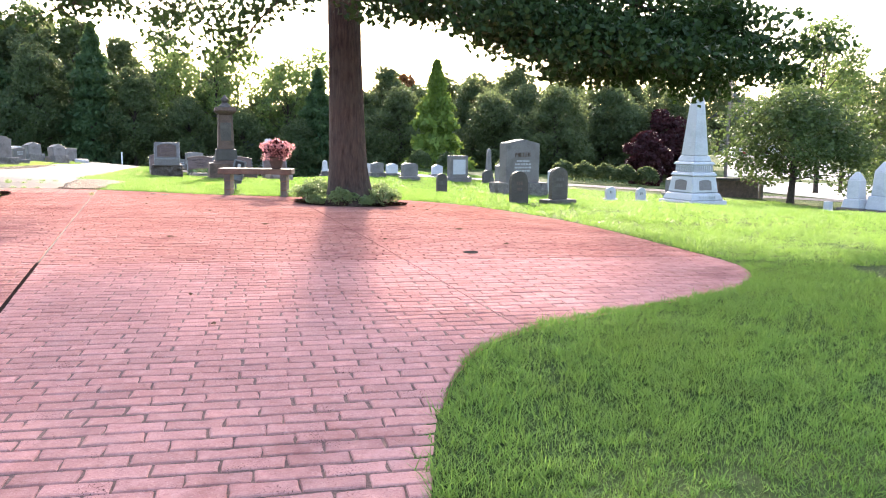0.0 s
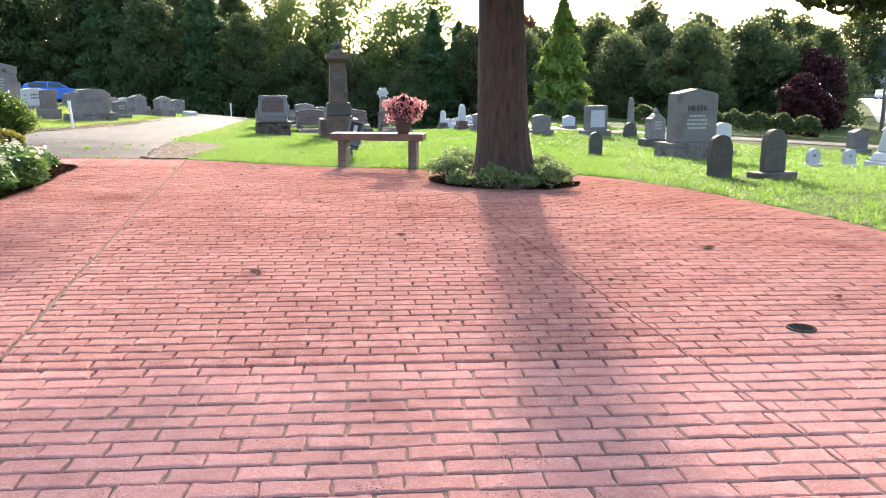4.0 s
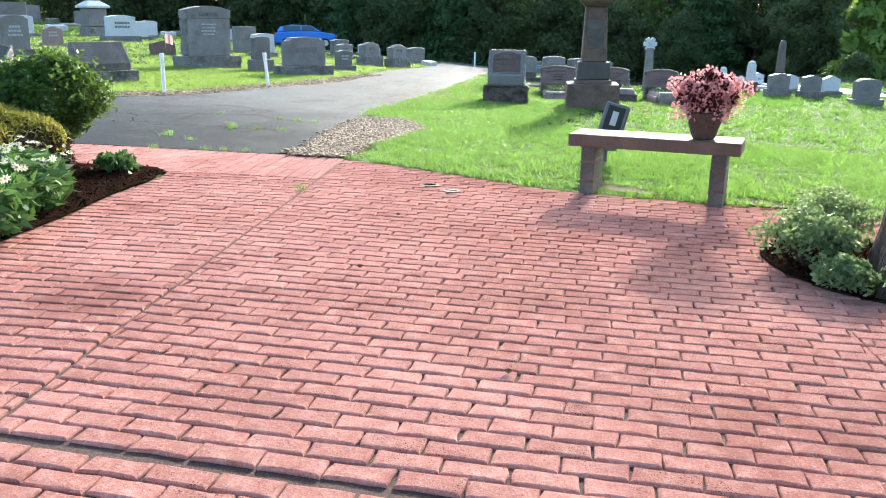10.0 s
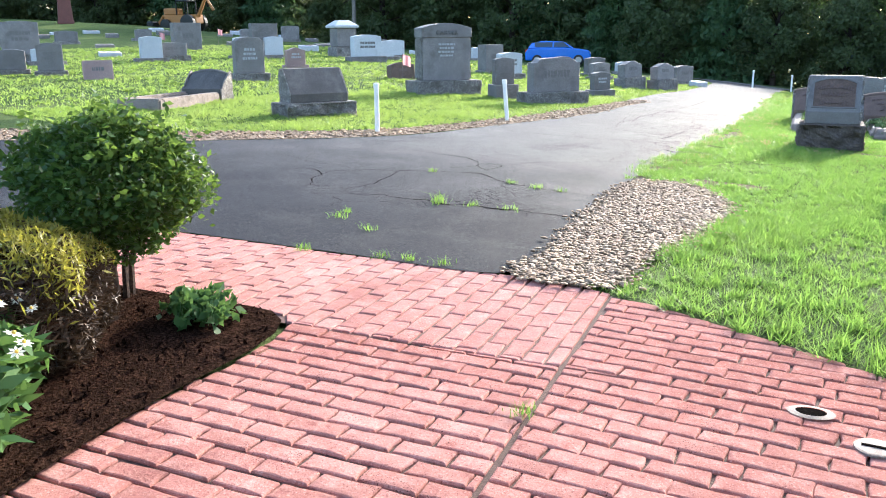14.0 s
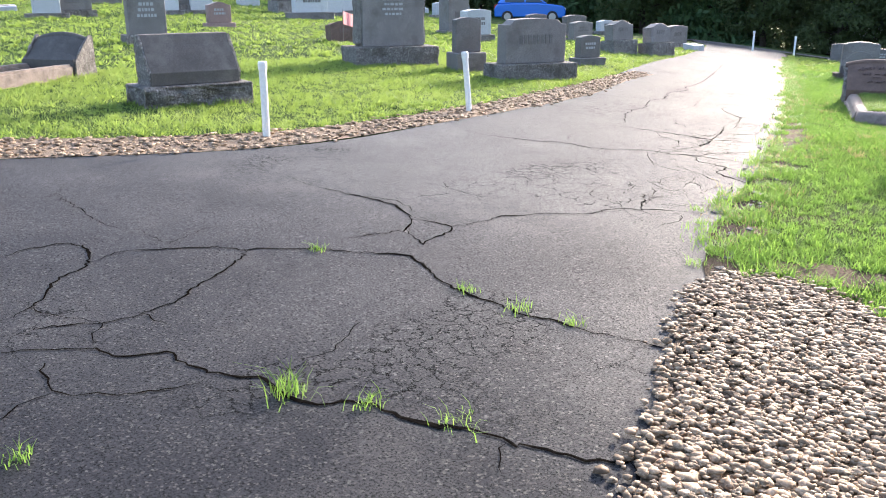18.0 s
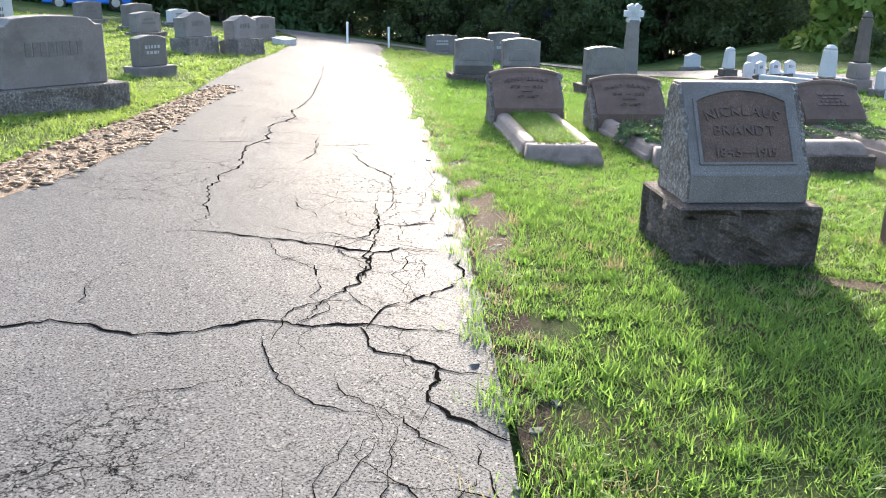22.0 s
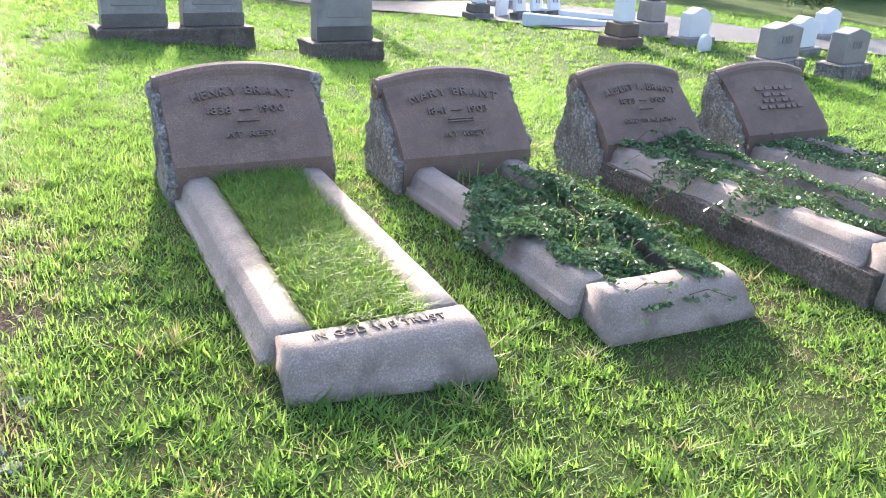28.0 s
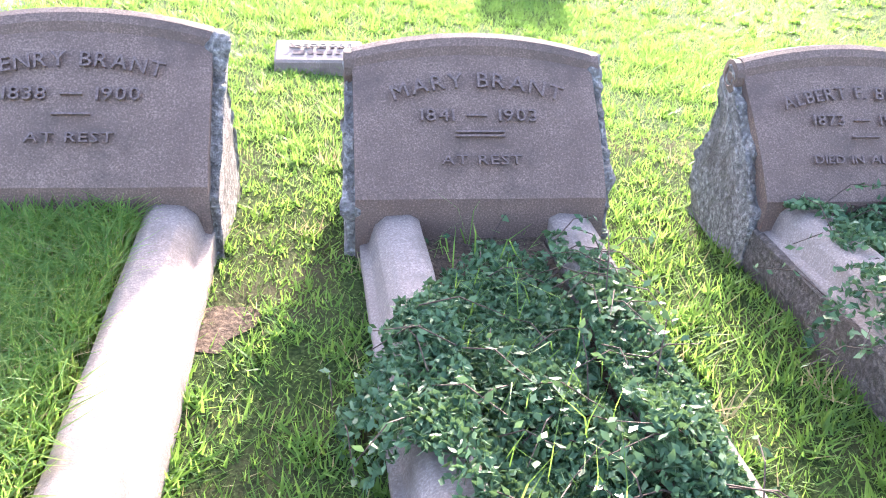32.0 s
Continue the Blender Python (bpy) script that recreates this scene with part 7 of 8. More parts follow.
W = 0.0078
crack([(-12.84, 29.55), (-11.8, 26.69), (-11.32, 25.22), (-11.17, 24.52), (-10.95, 24.09), (-10.89, 23.65), (-10.9, 23.38), (-10.74, 23.05), (-10.59, 22.61), (-10.53, 22.3), (-10.52, 22.1), (-10.36, 21.73), (-10.22, 21.43), (-10.17, 21.2), (-10.13, 20.96), (-10.06, 20.8), (-10.04, 20.63), (-9.95, 20.43), (-9.87, 20.32), (-9.81, 20.18), (-9.73, 20.09), (-9.65, 19.91), (-9.67, 19.81), (-9.61, 19.73), (-9.6, 19.62)], W * 1.7, 1)
crack([(-9.69, 19.54), (-9.6, 19.62), (-9.44, 19.64), (-9.28, 19.65), (-9.13, 19.64), (-9.05, 19.67), (-8.95, 19.67), (-8.76, 19.67), (-8.67, 19.66), (-8.56, 19.65), (-8.47, 19.69), (-8.43, 19.79), (-8.3, 19.8)], W * 2, 2)
crack([(-8.77, 19.67), (-8.76, 19.77), (-8.72, 19.85), (-8.67, 19.92), (-8.69, 20.04), (-8.68, 20.17), (-8.64, 20.24), (-8.54, 20.28), (-8.43, 20.36), (-8.29, 20.48)], W * 1.3, 3)
crack([(-8.64, 20.24), (-8.77, 20.4), (-8.86, 20.66), (-8.93, 20.94)], W * 0.64, 4)
crack([(-8.77, 20.4), (-8.74, 20.6), (-8.79, 20.86), (-8.93, 21.12)], W * 0.61, 5)
crack([(-11.32, 22.13), (-11.03, 22.1), (-10.65, 22.33), (-10.25, 22.52), (-10.06, 22.56)], W * 1.4, 6)
crack([(-10.71, 23.01), (-10.51, 23.07), (-10.27, 23.12), (-10.14, 23.23)], W * 0.76, 7)
crack([(-10.27, 23.12), (-10.05, 22.51), (-9.9, 22.09), (-9.89, 21.74)], W * 1.1, 8)
crack([(-9.13, 19.63), (-9.04, 19.49), (-8.97, 19.38), (-8.88, 19.35), (-8.78, 19.33), (-8.73, 19.32), (-8.62, 19.32), (-8.58, 19.25)], W * 0.63, 9)
crack([(-8.73, 19.32), (-8.66, 19.17)], W * 0.65, 10)
crack([(-8.54, 19.65), (-8.51, 19.53), (-8.5, 19.45), (-8.47, 19.37), (-8.48, 19.29), (-8.49, 19.22)], W * 1.3, 11)
crack([(-8.76, 19.67), (-8.71, 19.57), (-8.61, 19.5), (-8.5, 19.45)], W * 0.62, 12)
crack([(-8.1, 19.75), (-8.08, 19.63), (-8.02, 19.52), (-8.02, 19.36)], W * 1.1, 13)
crack([(-8.67, 19.92), (-8.61, 19.82), (-8.6, 19.73)], W * 0.55, 14)
crack([(-8.54, 20.94), (-8.47, 20.64), (-8.41, 20.35)], W * 0.53, 15)
crack([(-9.08, 20.2), (-9.16, 20.35), (-9.14, 20.49), (-9.14, 20.67)], W * 0.37, 16)
crack([(-8.26, 19.66), (-8.23, 19.54), (-8.21, 19.45), (-8.17, 19.35)], W * 0.47, 17)
crack([(-8.4, 19.77), (-8.33, 19.6), (-8.31, 19.45), (-8.23, 19.33)], W * 0.4, 18)
crack([(-8.46, 19.69), (-8.4, 19.56), (-8.34, 19.53)], W * 0.42, 19)
crack([(-8.38, 20.57), (-8.41, 20.76), (-8.49, 20.96)], W * 0.39, 20)
crack([(-12.84, 29.55), (-13.79, 32.09), (-13.8, 33.39), (-14.55, 35.57)], W * 1.1, 21)
crack([(-10.29, 18.03), (-10.0, 18.01), (-9.55, 18.12), (-9.36, 18.25), (-9.11, 18.23), (-8.88, 18.3), (-8.7, 18.52), (-8.46, 18.57), (-8.25, 18.66), (-8.08, 18.68), (-7.87, 18.75)], W * 1.7, 22)
crack([(-8.22, 18.62), (-8.23, 18.85), (-8.13, 19.04), (-8.01, 19.36)], W * 1.1, 23)
crack([(-8.24, 18.63), (-8.13, 18.45), (-8.0, 18.42), (-7.84, 18.37), (-7.66, 18.37)], W * 1.5, 24)
crack([(-7.84, 18.37), (-7.83, 18.15), (-7.75, 18.06), (-7.63, 17.98), (-7.49, 17.92)], W * 1.5, 25)
crack([(-8.49, 18.58), (-8.49, 18.95), (-8.46, 19.19), (-8.57, 19.68), (-8.72, 20.28), (-8.87, 20.65)], W * 1.1, 26)
crack([(-8.58, 18.41), (-8.41, 18.15), (-8.2, 17.95), (-8.08, 17.92), (-7.93, 17.93)], W * 0.72, 27)
crack([(-7.64, 16.57), (-7.75, 16.8), (-7.81, 16.94), (-7.79, 17.04), (-7.89, 17.19)], W * 0.72, 28)
crack([(-7.58, 17.29), (-7.59, 17.5), (-7.55, 17.67)], W * 0.58, 29)
crack([(-8.1, 17.14), (-7.98, 17.09), (-7.96, 16.96)], W * 0.68, 30)
crack([(-8.1, 17.14), (-7.92, 17.16), (-7.74, 17.26), (-7.64, 17.36)], W * 0.65, 31)
crack([(-9.37, 18.37), (-9.57, 18.73), (-9.56, 18.97), (-9.51, 19.08)], W * 0.38, 32)
crack([(-9.31, 17.22), (-9.32, 17.41), (-9.23, 17.49), (-9.37, 17.87)], W * 0.36, 33)
crack([(-7.93, 17.93), (-7.84, 17.83), (-7.8, 17.57), (-7.72, 17.32)], W * 0.39, 34)
crack([(-9.32, 13.31), (-9.35, 13.48), (-9.29, 13.66), (-8.94, 13.57), (-8.78, 13.33), (-8.55, 13.13), (-8.49, 12.97)], W * 1.4, 35)
crack([(-8.94, 13.57), (-8.99, 13.78), (-8.88, 13.96), (-8.61, 14.24), (-8.37, 14.49), (-8.15, 14.61), (-7.95, 14.73), (-7.67, 14.63), (-7.49, 14.54), (-7.31, 14.52), (-7.16, 14.52), (-6.98, 14.52), (-6.85, 14.53), (-6.64, 14.58), (-6.44, 14.61)], W * 1.4, 36)
crack([(-8.61, 14.24), (-8.46, 14.07), (-8.34, 13.83), (-8.25, 13.65), (-8.16, 13.41), (-8.21, 13.24), (-8.31, 13.02)], W * 1.1, 37)
crack([(-9.87, 15.47), (-9.44, 15.41), (-9.03, 15.44), (-8.81, 15.53), (-8.49, 15.37)], W * 0.82, 38)
crack([(-8.19, 12.85), (-8.11, 12.97), (-8.0, 13.07), (-7.84, 13.14), (-7.77, 13.25), (-7.62, 13.27), (-7.5, 13.28), (-7.35, 13.37), (-7.14, 13.34), (-7.03, 13.44), (-6.93, 13.49), (-6.78, 13.5), (-6.6, 13.58), (-6.45, 13.61), (-6.31, 13.68), (-6.15, 13.75), (-6.1, 13.9), (-6.07, 13.98)], W * 1.6, 39)
crack([(-7.38, 13.53), (-7.34, 13.66), (-7.4, 13.77), (-7.5, 13.95)], W * 0.62, 40)
crack([(-8.19, 13.39), (-7.99, 13.41)], W * 0.7, 41)
crack([(-6.45, 14.68), (-6.35, 14.48), (-6.22, 14.19)], W * 1.2, 42)
crack([(-6.46, 14.75), (-6.46, 15.01), (-6.55, 15.19)], W * 1.1, 43)
crack([(-8.01, 12.92), (-7.76, 12.85), (-7.6, 12.96), (-7.51, 13.09), (-7.48, 13.23)], W * 0.73, 44)
crack([(-7.74, 12.84), (-7.73, 12.75), (-7.68, 12.64)], W * 0.54, 45)
crack([(-10.35, 14.07), (-9.93, 14.01), (-9.48, 13.95), (-9.33, 14.03)], W * 0.62, 46)
crack([(-6.45, 13.61), (-6.38, 13.46)], W * 0.48, 47)
crack([(-6.15, 13.75), (-6.06, 13.69), (-5.98, 13.69)], W * 1.4, 48)
crack([(-8.59, 13.12), (-8.37, 13.16), (-8.2, 13.21), (-8.02, 13.11)], W * 0.62, 49)
crack([(-9.33, 14.03), (-8.97, 14.01), (-9.07, 14.29), (-9.0, 14.45)], W * 0.43, 50)
crack([(-10.66, 13.86), (-10.37, 13.94), (-10.35, 14.07), (-10.65, 14.33), (-10.73, 14.78)], W * 0.36, 51)
crack([(-8.38, 14.73), (-8.36, 14.82), (-8.35, 14.9), (-8.33, 14.98), (-8.29, 15.1), (-8.38, 15.19), (-8.43, 15.28)], W * 1.4, 52)
crack([(-8.43, 15.28), (-8.74, 15.43), (-8.87, 15.44), (-9.14, 15.42)], W * 1.7, 53)
crack([(-8.43, 15.28), (-8.33, 15.31), (-8.15, 15.31), (-8.1, 15.17), (-8.08, 15.08), (-8.04, 14.95)], W * 1.6, 54)
crack([(-8.16, 15.33), (-8.16, 15.43), (-8.11, 15.57), (-8.1, 15.71), (-8.06, 15.83), (-8.02, 15.93), (-7.91, 16.05), (-7.78, 16.2), (-7.78, 16.32), (-7.71, 16.43), (-7.61, 16.54), (-7.5, 16.64), (-7.29, 16.74)], W * 1.5, 55)
crack([(-9.02, 16.19), (-8.87, 16.09), (-8.63, 16.02), (-8.44, 16.07)], W * 0.59, 56)
crack([(-8.29, 15.1), (-8.15, 15.0), (-8.04, 14.93)], W * 0.72, 57)
crack([(-10.05, 22.55), (-9.91, 22.66), (-9.78, 22.75), (-9.66, 22.9), (-9.49, 23.01), (-9.3, 23.09), (-9.14, 23.24)], W * 1.5, 58)
crack([(-9.85, 22.63), (-9.69, 22.51), (-9.53, 22.4), (-9.32, 22.35), (-9.11, 22.31), (-8.98, 22.29)], W * 0.85, 59)
crack([(-9.7, 22.42), (-9.57, 22.2), (-9.48, 22.05), (-9.34, 21.9), (-9.22, 21.76), (-9.04, 21.6), (-9.05, 21.5), (-8.99, 21.36), (-8.92, 21.2)], W * 1.3, 60)
crack([(-9.53, 22.72), (-9.48, 22.49), (-9.47, 22.4)], W * 0.45, 61)
crack([(-9.0, 22.29), (-8.9, 22.04), (-8.78, 21.78), (-8.72, 21.56), (-8.66, 21.34)], W * 0.47, 62)
crack([(-9.04, 21.6), (-8.9, 21.59), (-8.82, 21.52)], W * 0.57, 63)
crack([(-9.6, 23.15), (-9.7, 23.38), (-9.8, 23.47)], W * 0.58, 64)

rng = np.random.default_rng(12)
for k in range(150):
    # the net of short cracks along the failing right-hand side
    y0 = rng.uniform(16.5, 27.0)
    x0 = float(np.interp(y0, (12.75, 15.3, 18.84, 21.9, 24.8, 28.8), (-5.62, -6.62, -7.79, -8.79, -9.73, -11.04))) - abs(rng.normal()) * 0.45 - 0.04
    way, run = rng.uniform(0, 2 * math.pi), [(x0, y0)]
    for _ in range(int(rng.integers(3, 6))):
        way += rng.normal() * 0.6
        run.append((run[-1][0] + 0.14 * math.cos(way), run[-1][1] + 0.14 * math.sin(way)))
    edge_x = np.interp([q[1] for q in run], (12.75, 15.3, 18.84, 21.9, 24.8, 28.8), (-5.62, -6.62, -7.79, -8.79, -9.73, -11.04))
    run = [q for q, ex in zip(run, edge_x) if q[0] < ex - 0.02]
    if len(run) > 2:
        crack(run, W * rng.uniform(0.25, 0.6), 100 + k)


def tuft(name, label, x, y, r, n, h, seed, material=BLADE, category="weed", group="weeds in the drive"):
    rng = np.random.default_rng(seed)
    q = rng.normal(size=(n, 2)) * r * 0.5
    xy = np.array((x, y)) + q
    ob = arrays(name, blades(rng, xy, np.full(n, land(x, y)), h, 0.0036, 1.3, True), 4, material)
    return tagged(ob, label, category, group)


for k, (x, y) in enumerate(((-7.18, 13.36), (-6.94, 13.49), (-6.65, 13.58), (-7.43, 14.56), (-7.11, 14.53), (-6.85, 14.55), (-6.88, 12.31), (-7.34, 12.43), (-6.75, 11.65), (-6.26, 11.86), (-6.1, 11.95), (-5.9, 12.03), (-8.58, 11.63),
                            (-7.42, 12.57), (-7.36, 16.8), (-8.34, 14.47), (-4.3, 10.75), (-7.05, 16.15), (-7.2, 16.5), (-6.85, 15.7))):
    tuft("weed_tuft", "bright green grass tuft growing from a crack", x, y, (0.065 if k else 0.11) * (0.6 + 0.6 * ((k * 7) % 5) / 4), 40 if k else 70, 0.042 if k else 0.085, 400 + k)

# ---- pebbles ----
def pebbles(outline, n, size, seed, label, area=None):
    rng = np.random.default_rng(seed)
    o = np.asarray(outline)
    p = rng.uniform(o.min(0), o.max(0), (n * 4, 2))
    p = p[inside(outline, p[:, 0], p[:, 1])]
    if area is not None:
        p = p[area(p)]
    p = p[:n]
    probe = bmesh.new()
    bmesh.ops.create_icosphere(probe, subdivisions=1, radius=1.0)
    probe.verts.ensure_lookup_table()
    co = np.array([v.co for v in probe.verts])
    tri = np.array([[v.index for v in f.verts] for f in probe.faces])
    probe.free()
    p = p + rng.normal(size=p.shape) * 0.045
    m = len(p)
    shape = co[None] * (1 + 0.22 * rng.normal(size=(m, len(co), 1)))
    shape *= rng.uniform(0.6, 1.3, (m, 1, 3)) * np.array((1.2, 1.0, 0.42))
    shape *= (size * rng.uniform(0.4, 1.6, m))[:, None, None]
    a = rng.uniform(0, 2 * math.pi, m)
    c, s = np.cos(a)[:, None], np.sin(a)[:, None]
    x, y = shape[..., 0] * c - shape[..., 1] * s, shape[..., 0] * s + shape[..., 1] * c
    z = land_of(p[:, 0], p[:, 1])[:, None] + 0.012 + rng.uniform(0, 0.012, (m, 1)) + shape[..., 2]
    verts = np.stack([x + p[:, :1], y + p[:, 1:], z], -1).reshape(-1, 3)
    faces = (tri[None] + (np.arange(m) * len(co))[:, None, None]).reshape(-1, 3)
    me = bpy.data.meshes.new("pebbles")
    me.vertices.add(len(verts))
    me.vertices.foreach_set("co", verts.astype(np.float32).ravel())
    me.loops.add(faces.size)
    me.loops.foreach_set("vertex_index", faces.astype(np.int32).ravel())
    me.polygons.add(len(faces))
    me.polygons.foreach_set("loop_start", np.arange(0, faces.size, 3, dtype=np.int32))
    me.update(calc_edges=True)
    me.shade_smooth()
    me.materials.append(PEBBLE)
    return tagged(new("pebbles", me), label, "gravel", "", "stuff")


pebbles(GRAVEL, 11500, 0.0135, 1, "rounded pale and brown river pebbles")
pebbles(VERGE, 21000, 0.018, 2, "rounded pebbles along the lawn edge", lambda p: p[:, 0] > -14.5)

# ---- lawn ----
BARE = ((-8.24, 21.1, 0.14, 0.34), (-8.44, 21.6, 0.11, 0.32), (-8.1, 20.62, 0.16, 0.36), (-7.94, 20.05, 0.10, 0.33), (-7.5, 18.95, 0.2, 0.12), (-7.16, 17.2, 0.10, 0.22), (-6.98, 16.5, 0.12, 0.25), (-8.75, 22.5, 0.10, 0.3), (-2.2, 12.35, 0.3, 0.12), (-1.1, 12.45, 0.35, 0.1), (-6.35, 16.05, 0.24, 0.14), (-5.95, 16.2, 0.3, 0.12), (-8.02, 25.05, 0.06, 0.14), (-5.9, 20.2, 0.4, 0.1))
for k, (x, y, rx, ry) in enumerate(BARE[6:]):
    ring = [(x + rx * 1.15 * math.cos(a) * (1 + 0.3 * math.sin(3 * a + k) + 0.15 * math.sin(7 * a)), y + ry * 1.15 * math.sin(a) * (1 + 0.3 * math.cos(2 * a + k))) for a in [2 * math.pi * j / 30 for j in range(30)]]
    sheet("ground", ring, 0.15, 0.006, SOIL, "worn bare soil in the lawn")
EDGE = smooth_line([(-5.62, 12.75), (-6.12, 13.75), (-6.62, 15.3), (-7.04, 16.28), (-7.75, 18.84), (-8.67, 21.9), (-9.68, 24.8), (-11.04, 28.8), (-12.3, 32.0), (-15.6, 41.2)], 0.08, False)
EDGE_NP = np.array(EDGE)


def edge_gap(p):
    """Signed distance to the right-hand rim of the drive, positive in the lawn."""
    return 0.94 * (p[:, 0] - np.interp(p[:, 1], EDGE_NP[:, 1], EDGE_NP[:, 0]))


def wander(x, y):
    """How far the ragged rim strays at a place."""
    return 0.10 * np.sin(x * 3.1 + y * 2.3) + 0.07 * np.sin(y * 7.7 + 1) + 0.05 * np.sin(y * 17.0 + x * 5)


# crumbling rim: soil and grit washed over the asphalt
left, right = [], []
for x, y in EDGE[20:460:2]:
    w = float(wander(np.array(x), np.array(y)))
    left.append((x + 0.02 - 0.3 * max(w, -0.06), y))
    right.append((x + 0.16 + 0.25 * w, y))
sheet("road_rim", left + right[::-1], 0.2, 0.0095, SOIL_DARK, "crumbled dark soil along the drive's broken rim")
left, right = [], []
for k, (x, y) in enumerate(p for p in EDGE if 19.3 < p[1] < 22.3):
    swell = math.sin(math.pi * (y - 19.3) / 3.0)
    left.append((x + 0.03 + 0.03 * noise.noise(Vector((x * 9, y * 9, 3))), y))
    right.append((x + 0.08 + 0.24 * swell + 0.10 * noise.noise(Vector((x * 4, y * 4, 7))), y))
sheet("ground", left + right[::-1], 0.15, 0.0125, SOIL, "worn bare soil beside the drive's broken rim")
rng = np.random.default_rng(77)

for k in range(80):
    x, y = EDGE[rng.integers(40, 140)]
    x, y = x + rng.normal() * 0.09 + 0.07, y + rng.normal() * 0.1
    size, n = rng.uniform(0.01, 0.035), int(rng.integers(5, 8))
    ring = [(size * (0.7 + 0.5 * rng.uniform()) * math.cos(2 * math.pi * i / n), size * (0.7 + 0.5 * rng.uniform()) * math.sin(2 * math.pi * i / n)) for i in range(n)]
    verts = [(px, py, -0.01) for px, py in ring] + [(px * 0.85, py * 0.85, 0.004 + size * 0.15 * rng.uniform()) for px, py in ring]
    faces = [tuple(range(n, 2 * n))] + [(i, (i + 1) % n, n + (i + 1) % n, n + i) for i in range(n)]
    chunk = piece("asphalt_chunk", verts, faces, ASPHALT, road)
    chunk.matrix_basis = pose(x, y, land(x, y) + 0.009, rng.uniform(-6, 6), rng.uniform(-6, 6), rng.uniform(0, 360))


def rim_grass(name, label, n, spread, inward, seed, h, material, lo=44, hi=330, per=34):
    """Tufts that creep over the broken rim of the drive."""
    rng = np.random.default_rng(seed)
    sets = []
    for k in range(n):
        x, y = EDGE[rng.integers(lo, hi)]
        off = rng.normal() * spread + inward
        m = int(per * rng.uniform(0.4, 1.5))
        q = np.array((x + off, y)) + rng.normal(size=(m, 2)) * rng.uniform(0.02, 0.06)
        for bx, by, rx, ry in BARE:
            q = q[((q[:, 0] - bx) / rx) ** 2 + ((q[:, 1] - by) / ry) ** 2 > rng.uniform(0.3, 1.6, len(q))]
        if len(q):
            sets.append(blades(rng, q, land_of(q[:, 0], q[:, 1]), h * rng.uniform(0.6, 1.3), 0.0045, 1.3, True))
    return tagged(arrays(name, np.concatenate(sets), 4, material), label, "grass", "", "stuff")


rim_grass("rim_grass", "coarse grass tufts creeping over the broken drive edge", 900, 0.10, 0.10, 5, 0.05, BLADE)
rim_grass("rim_grass", "yellowed dry grass along the broken drive edge", 260, 0.10, 0.07, 6, 0.045, DRY, per=22)


def lawn(name, label, x0, x1, y0, y1, density, height, width, seed, skip=(), material=BLADE, lean=1.45, keep=1.0):
    rng = np.random.default_rng(seed)
    n = int((x1 - x0) * (y1 - y0) * density)
    p = np.column_stack([rng.uniform(x0, x1, n), rng.uniform(y0, y1, n)])
    clump = np.sin(p[:, 0] * 5.1 + np.sin(p[:, 1] * 3.7) * 2) * np.sin(p[:, 1] * 4.7 + np.sin(p[:, 0] * 2.9) * 2)
    p = p[rng.uniform(0, 1, n) < 0.78 + 0.22 * clump]
    for outline in (PLAZA, ROAD, GRAVEL, VERGE, BED, LANE):
        o = np.asarray(outline)
        if o[:, 0].max() < x0 or o[:, 0].min() > x1 or o[:, 1].max() < y0 or o[:, 1].min() > y1:
            continue
        p = p[~inside(outline[::2], p[:, 0], p[:, 1])]
    if x0 < -4 and y1 > 12 and x1 > -12:
        near = edge_gap(p)
        p = p[(near < 0) | (near > 0.10 + wander(p[:, 0], p[:, 1]) + rng.uniform(-0.10, 0.10, len(p)))]
    for x, y, rx, ry in BARE:
        p = p[((p[:, 0] - x) / rx) ** 2 + ((p[:, 1] - y) / ry) ** 2 > rng.uniform(0.15, 1.5, len(p))]
    for a, b, c, d in skip:
        p = p[~((p[:, 0] > a) & (p[:, 0] < b) & (p[:, 1] > c) & (p[:, 1] < d))]
    tuft_at = p[rng.integers(0, len(p), max(1, len(p) // 60))]
    grow = rng.uniform(0, 1, len(p)) < 0.34
    p[grow] = tuft_at[rng.integers(0, len(tuft_at), int(grow.sum()))] + rng.normal(size=(int(grow.sum()), 2)) * 0.022
    wide = width * np.where(grow, 1.75, 1.1)
    tall = height * np.where(grow, 1.3, 0.95) * (1 + 0.35 * np.sin(p[:, 0] * 2.3 + 1) * np.sin(p[:, 1] * 1.9))
    ob = arrays(name, blades(rng, p, land_of(p[:, 0], p[:, 1]) - 0.004, tall, wide, lean), 3, material)
    return tagged(ob, label, "grass", "", "stuff")


# sheet added under the near lawn to darken the gaps between blades
sheet("ground", [(-7.15, 17.0), (-6.2, 16.9), (-4.4, 17.4), (-4.3, 20), (-4.6, 23), (-4.2, 26), (-4.6, 27.2), (-6.5, 27.5), (-8.6, 27.3), (-10.25, 27.5)], 0.4, 0.003, BLADE_GAPS, "dark sheet under the lawn, shade between blades in its colour")
lawn("grass", "short mown lawn grass beside the paving", 1.9, 5.2, -1.2, 4.2, 13000, 0.036, 0.0032, 1)
lawn("grass", "short mown lawn grass beyond the paving curve", 3.0, 8.5, 4.2, 8.0, 5000, 0.042, 0.0045, 2)
lawn("grass", "sunlit lawn beyond the paving curve", 1.5, 12.0, 8.0, 17.0, 1500, 0.045, 0.008, 12)
lawn("grass", "sunlit lawn round the bench", -5.3, 1.5, 11.9, 17.0, 5200, 0.045, 0.0050, 3)
lawn("grass", "lush lawn along the drive edge", -8.4, -4.6, 14.0, 19.0, 6500, 0.041, 0.0060, 4)
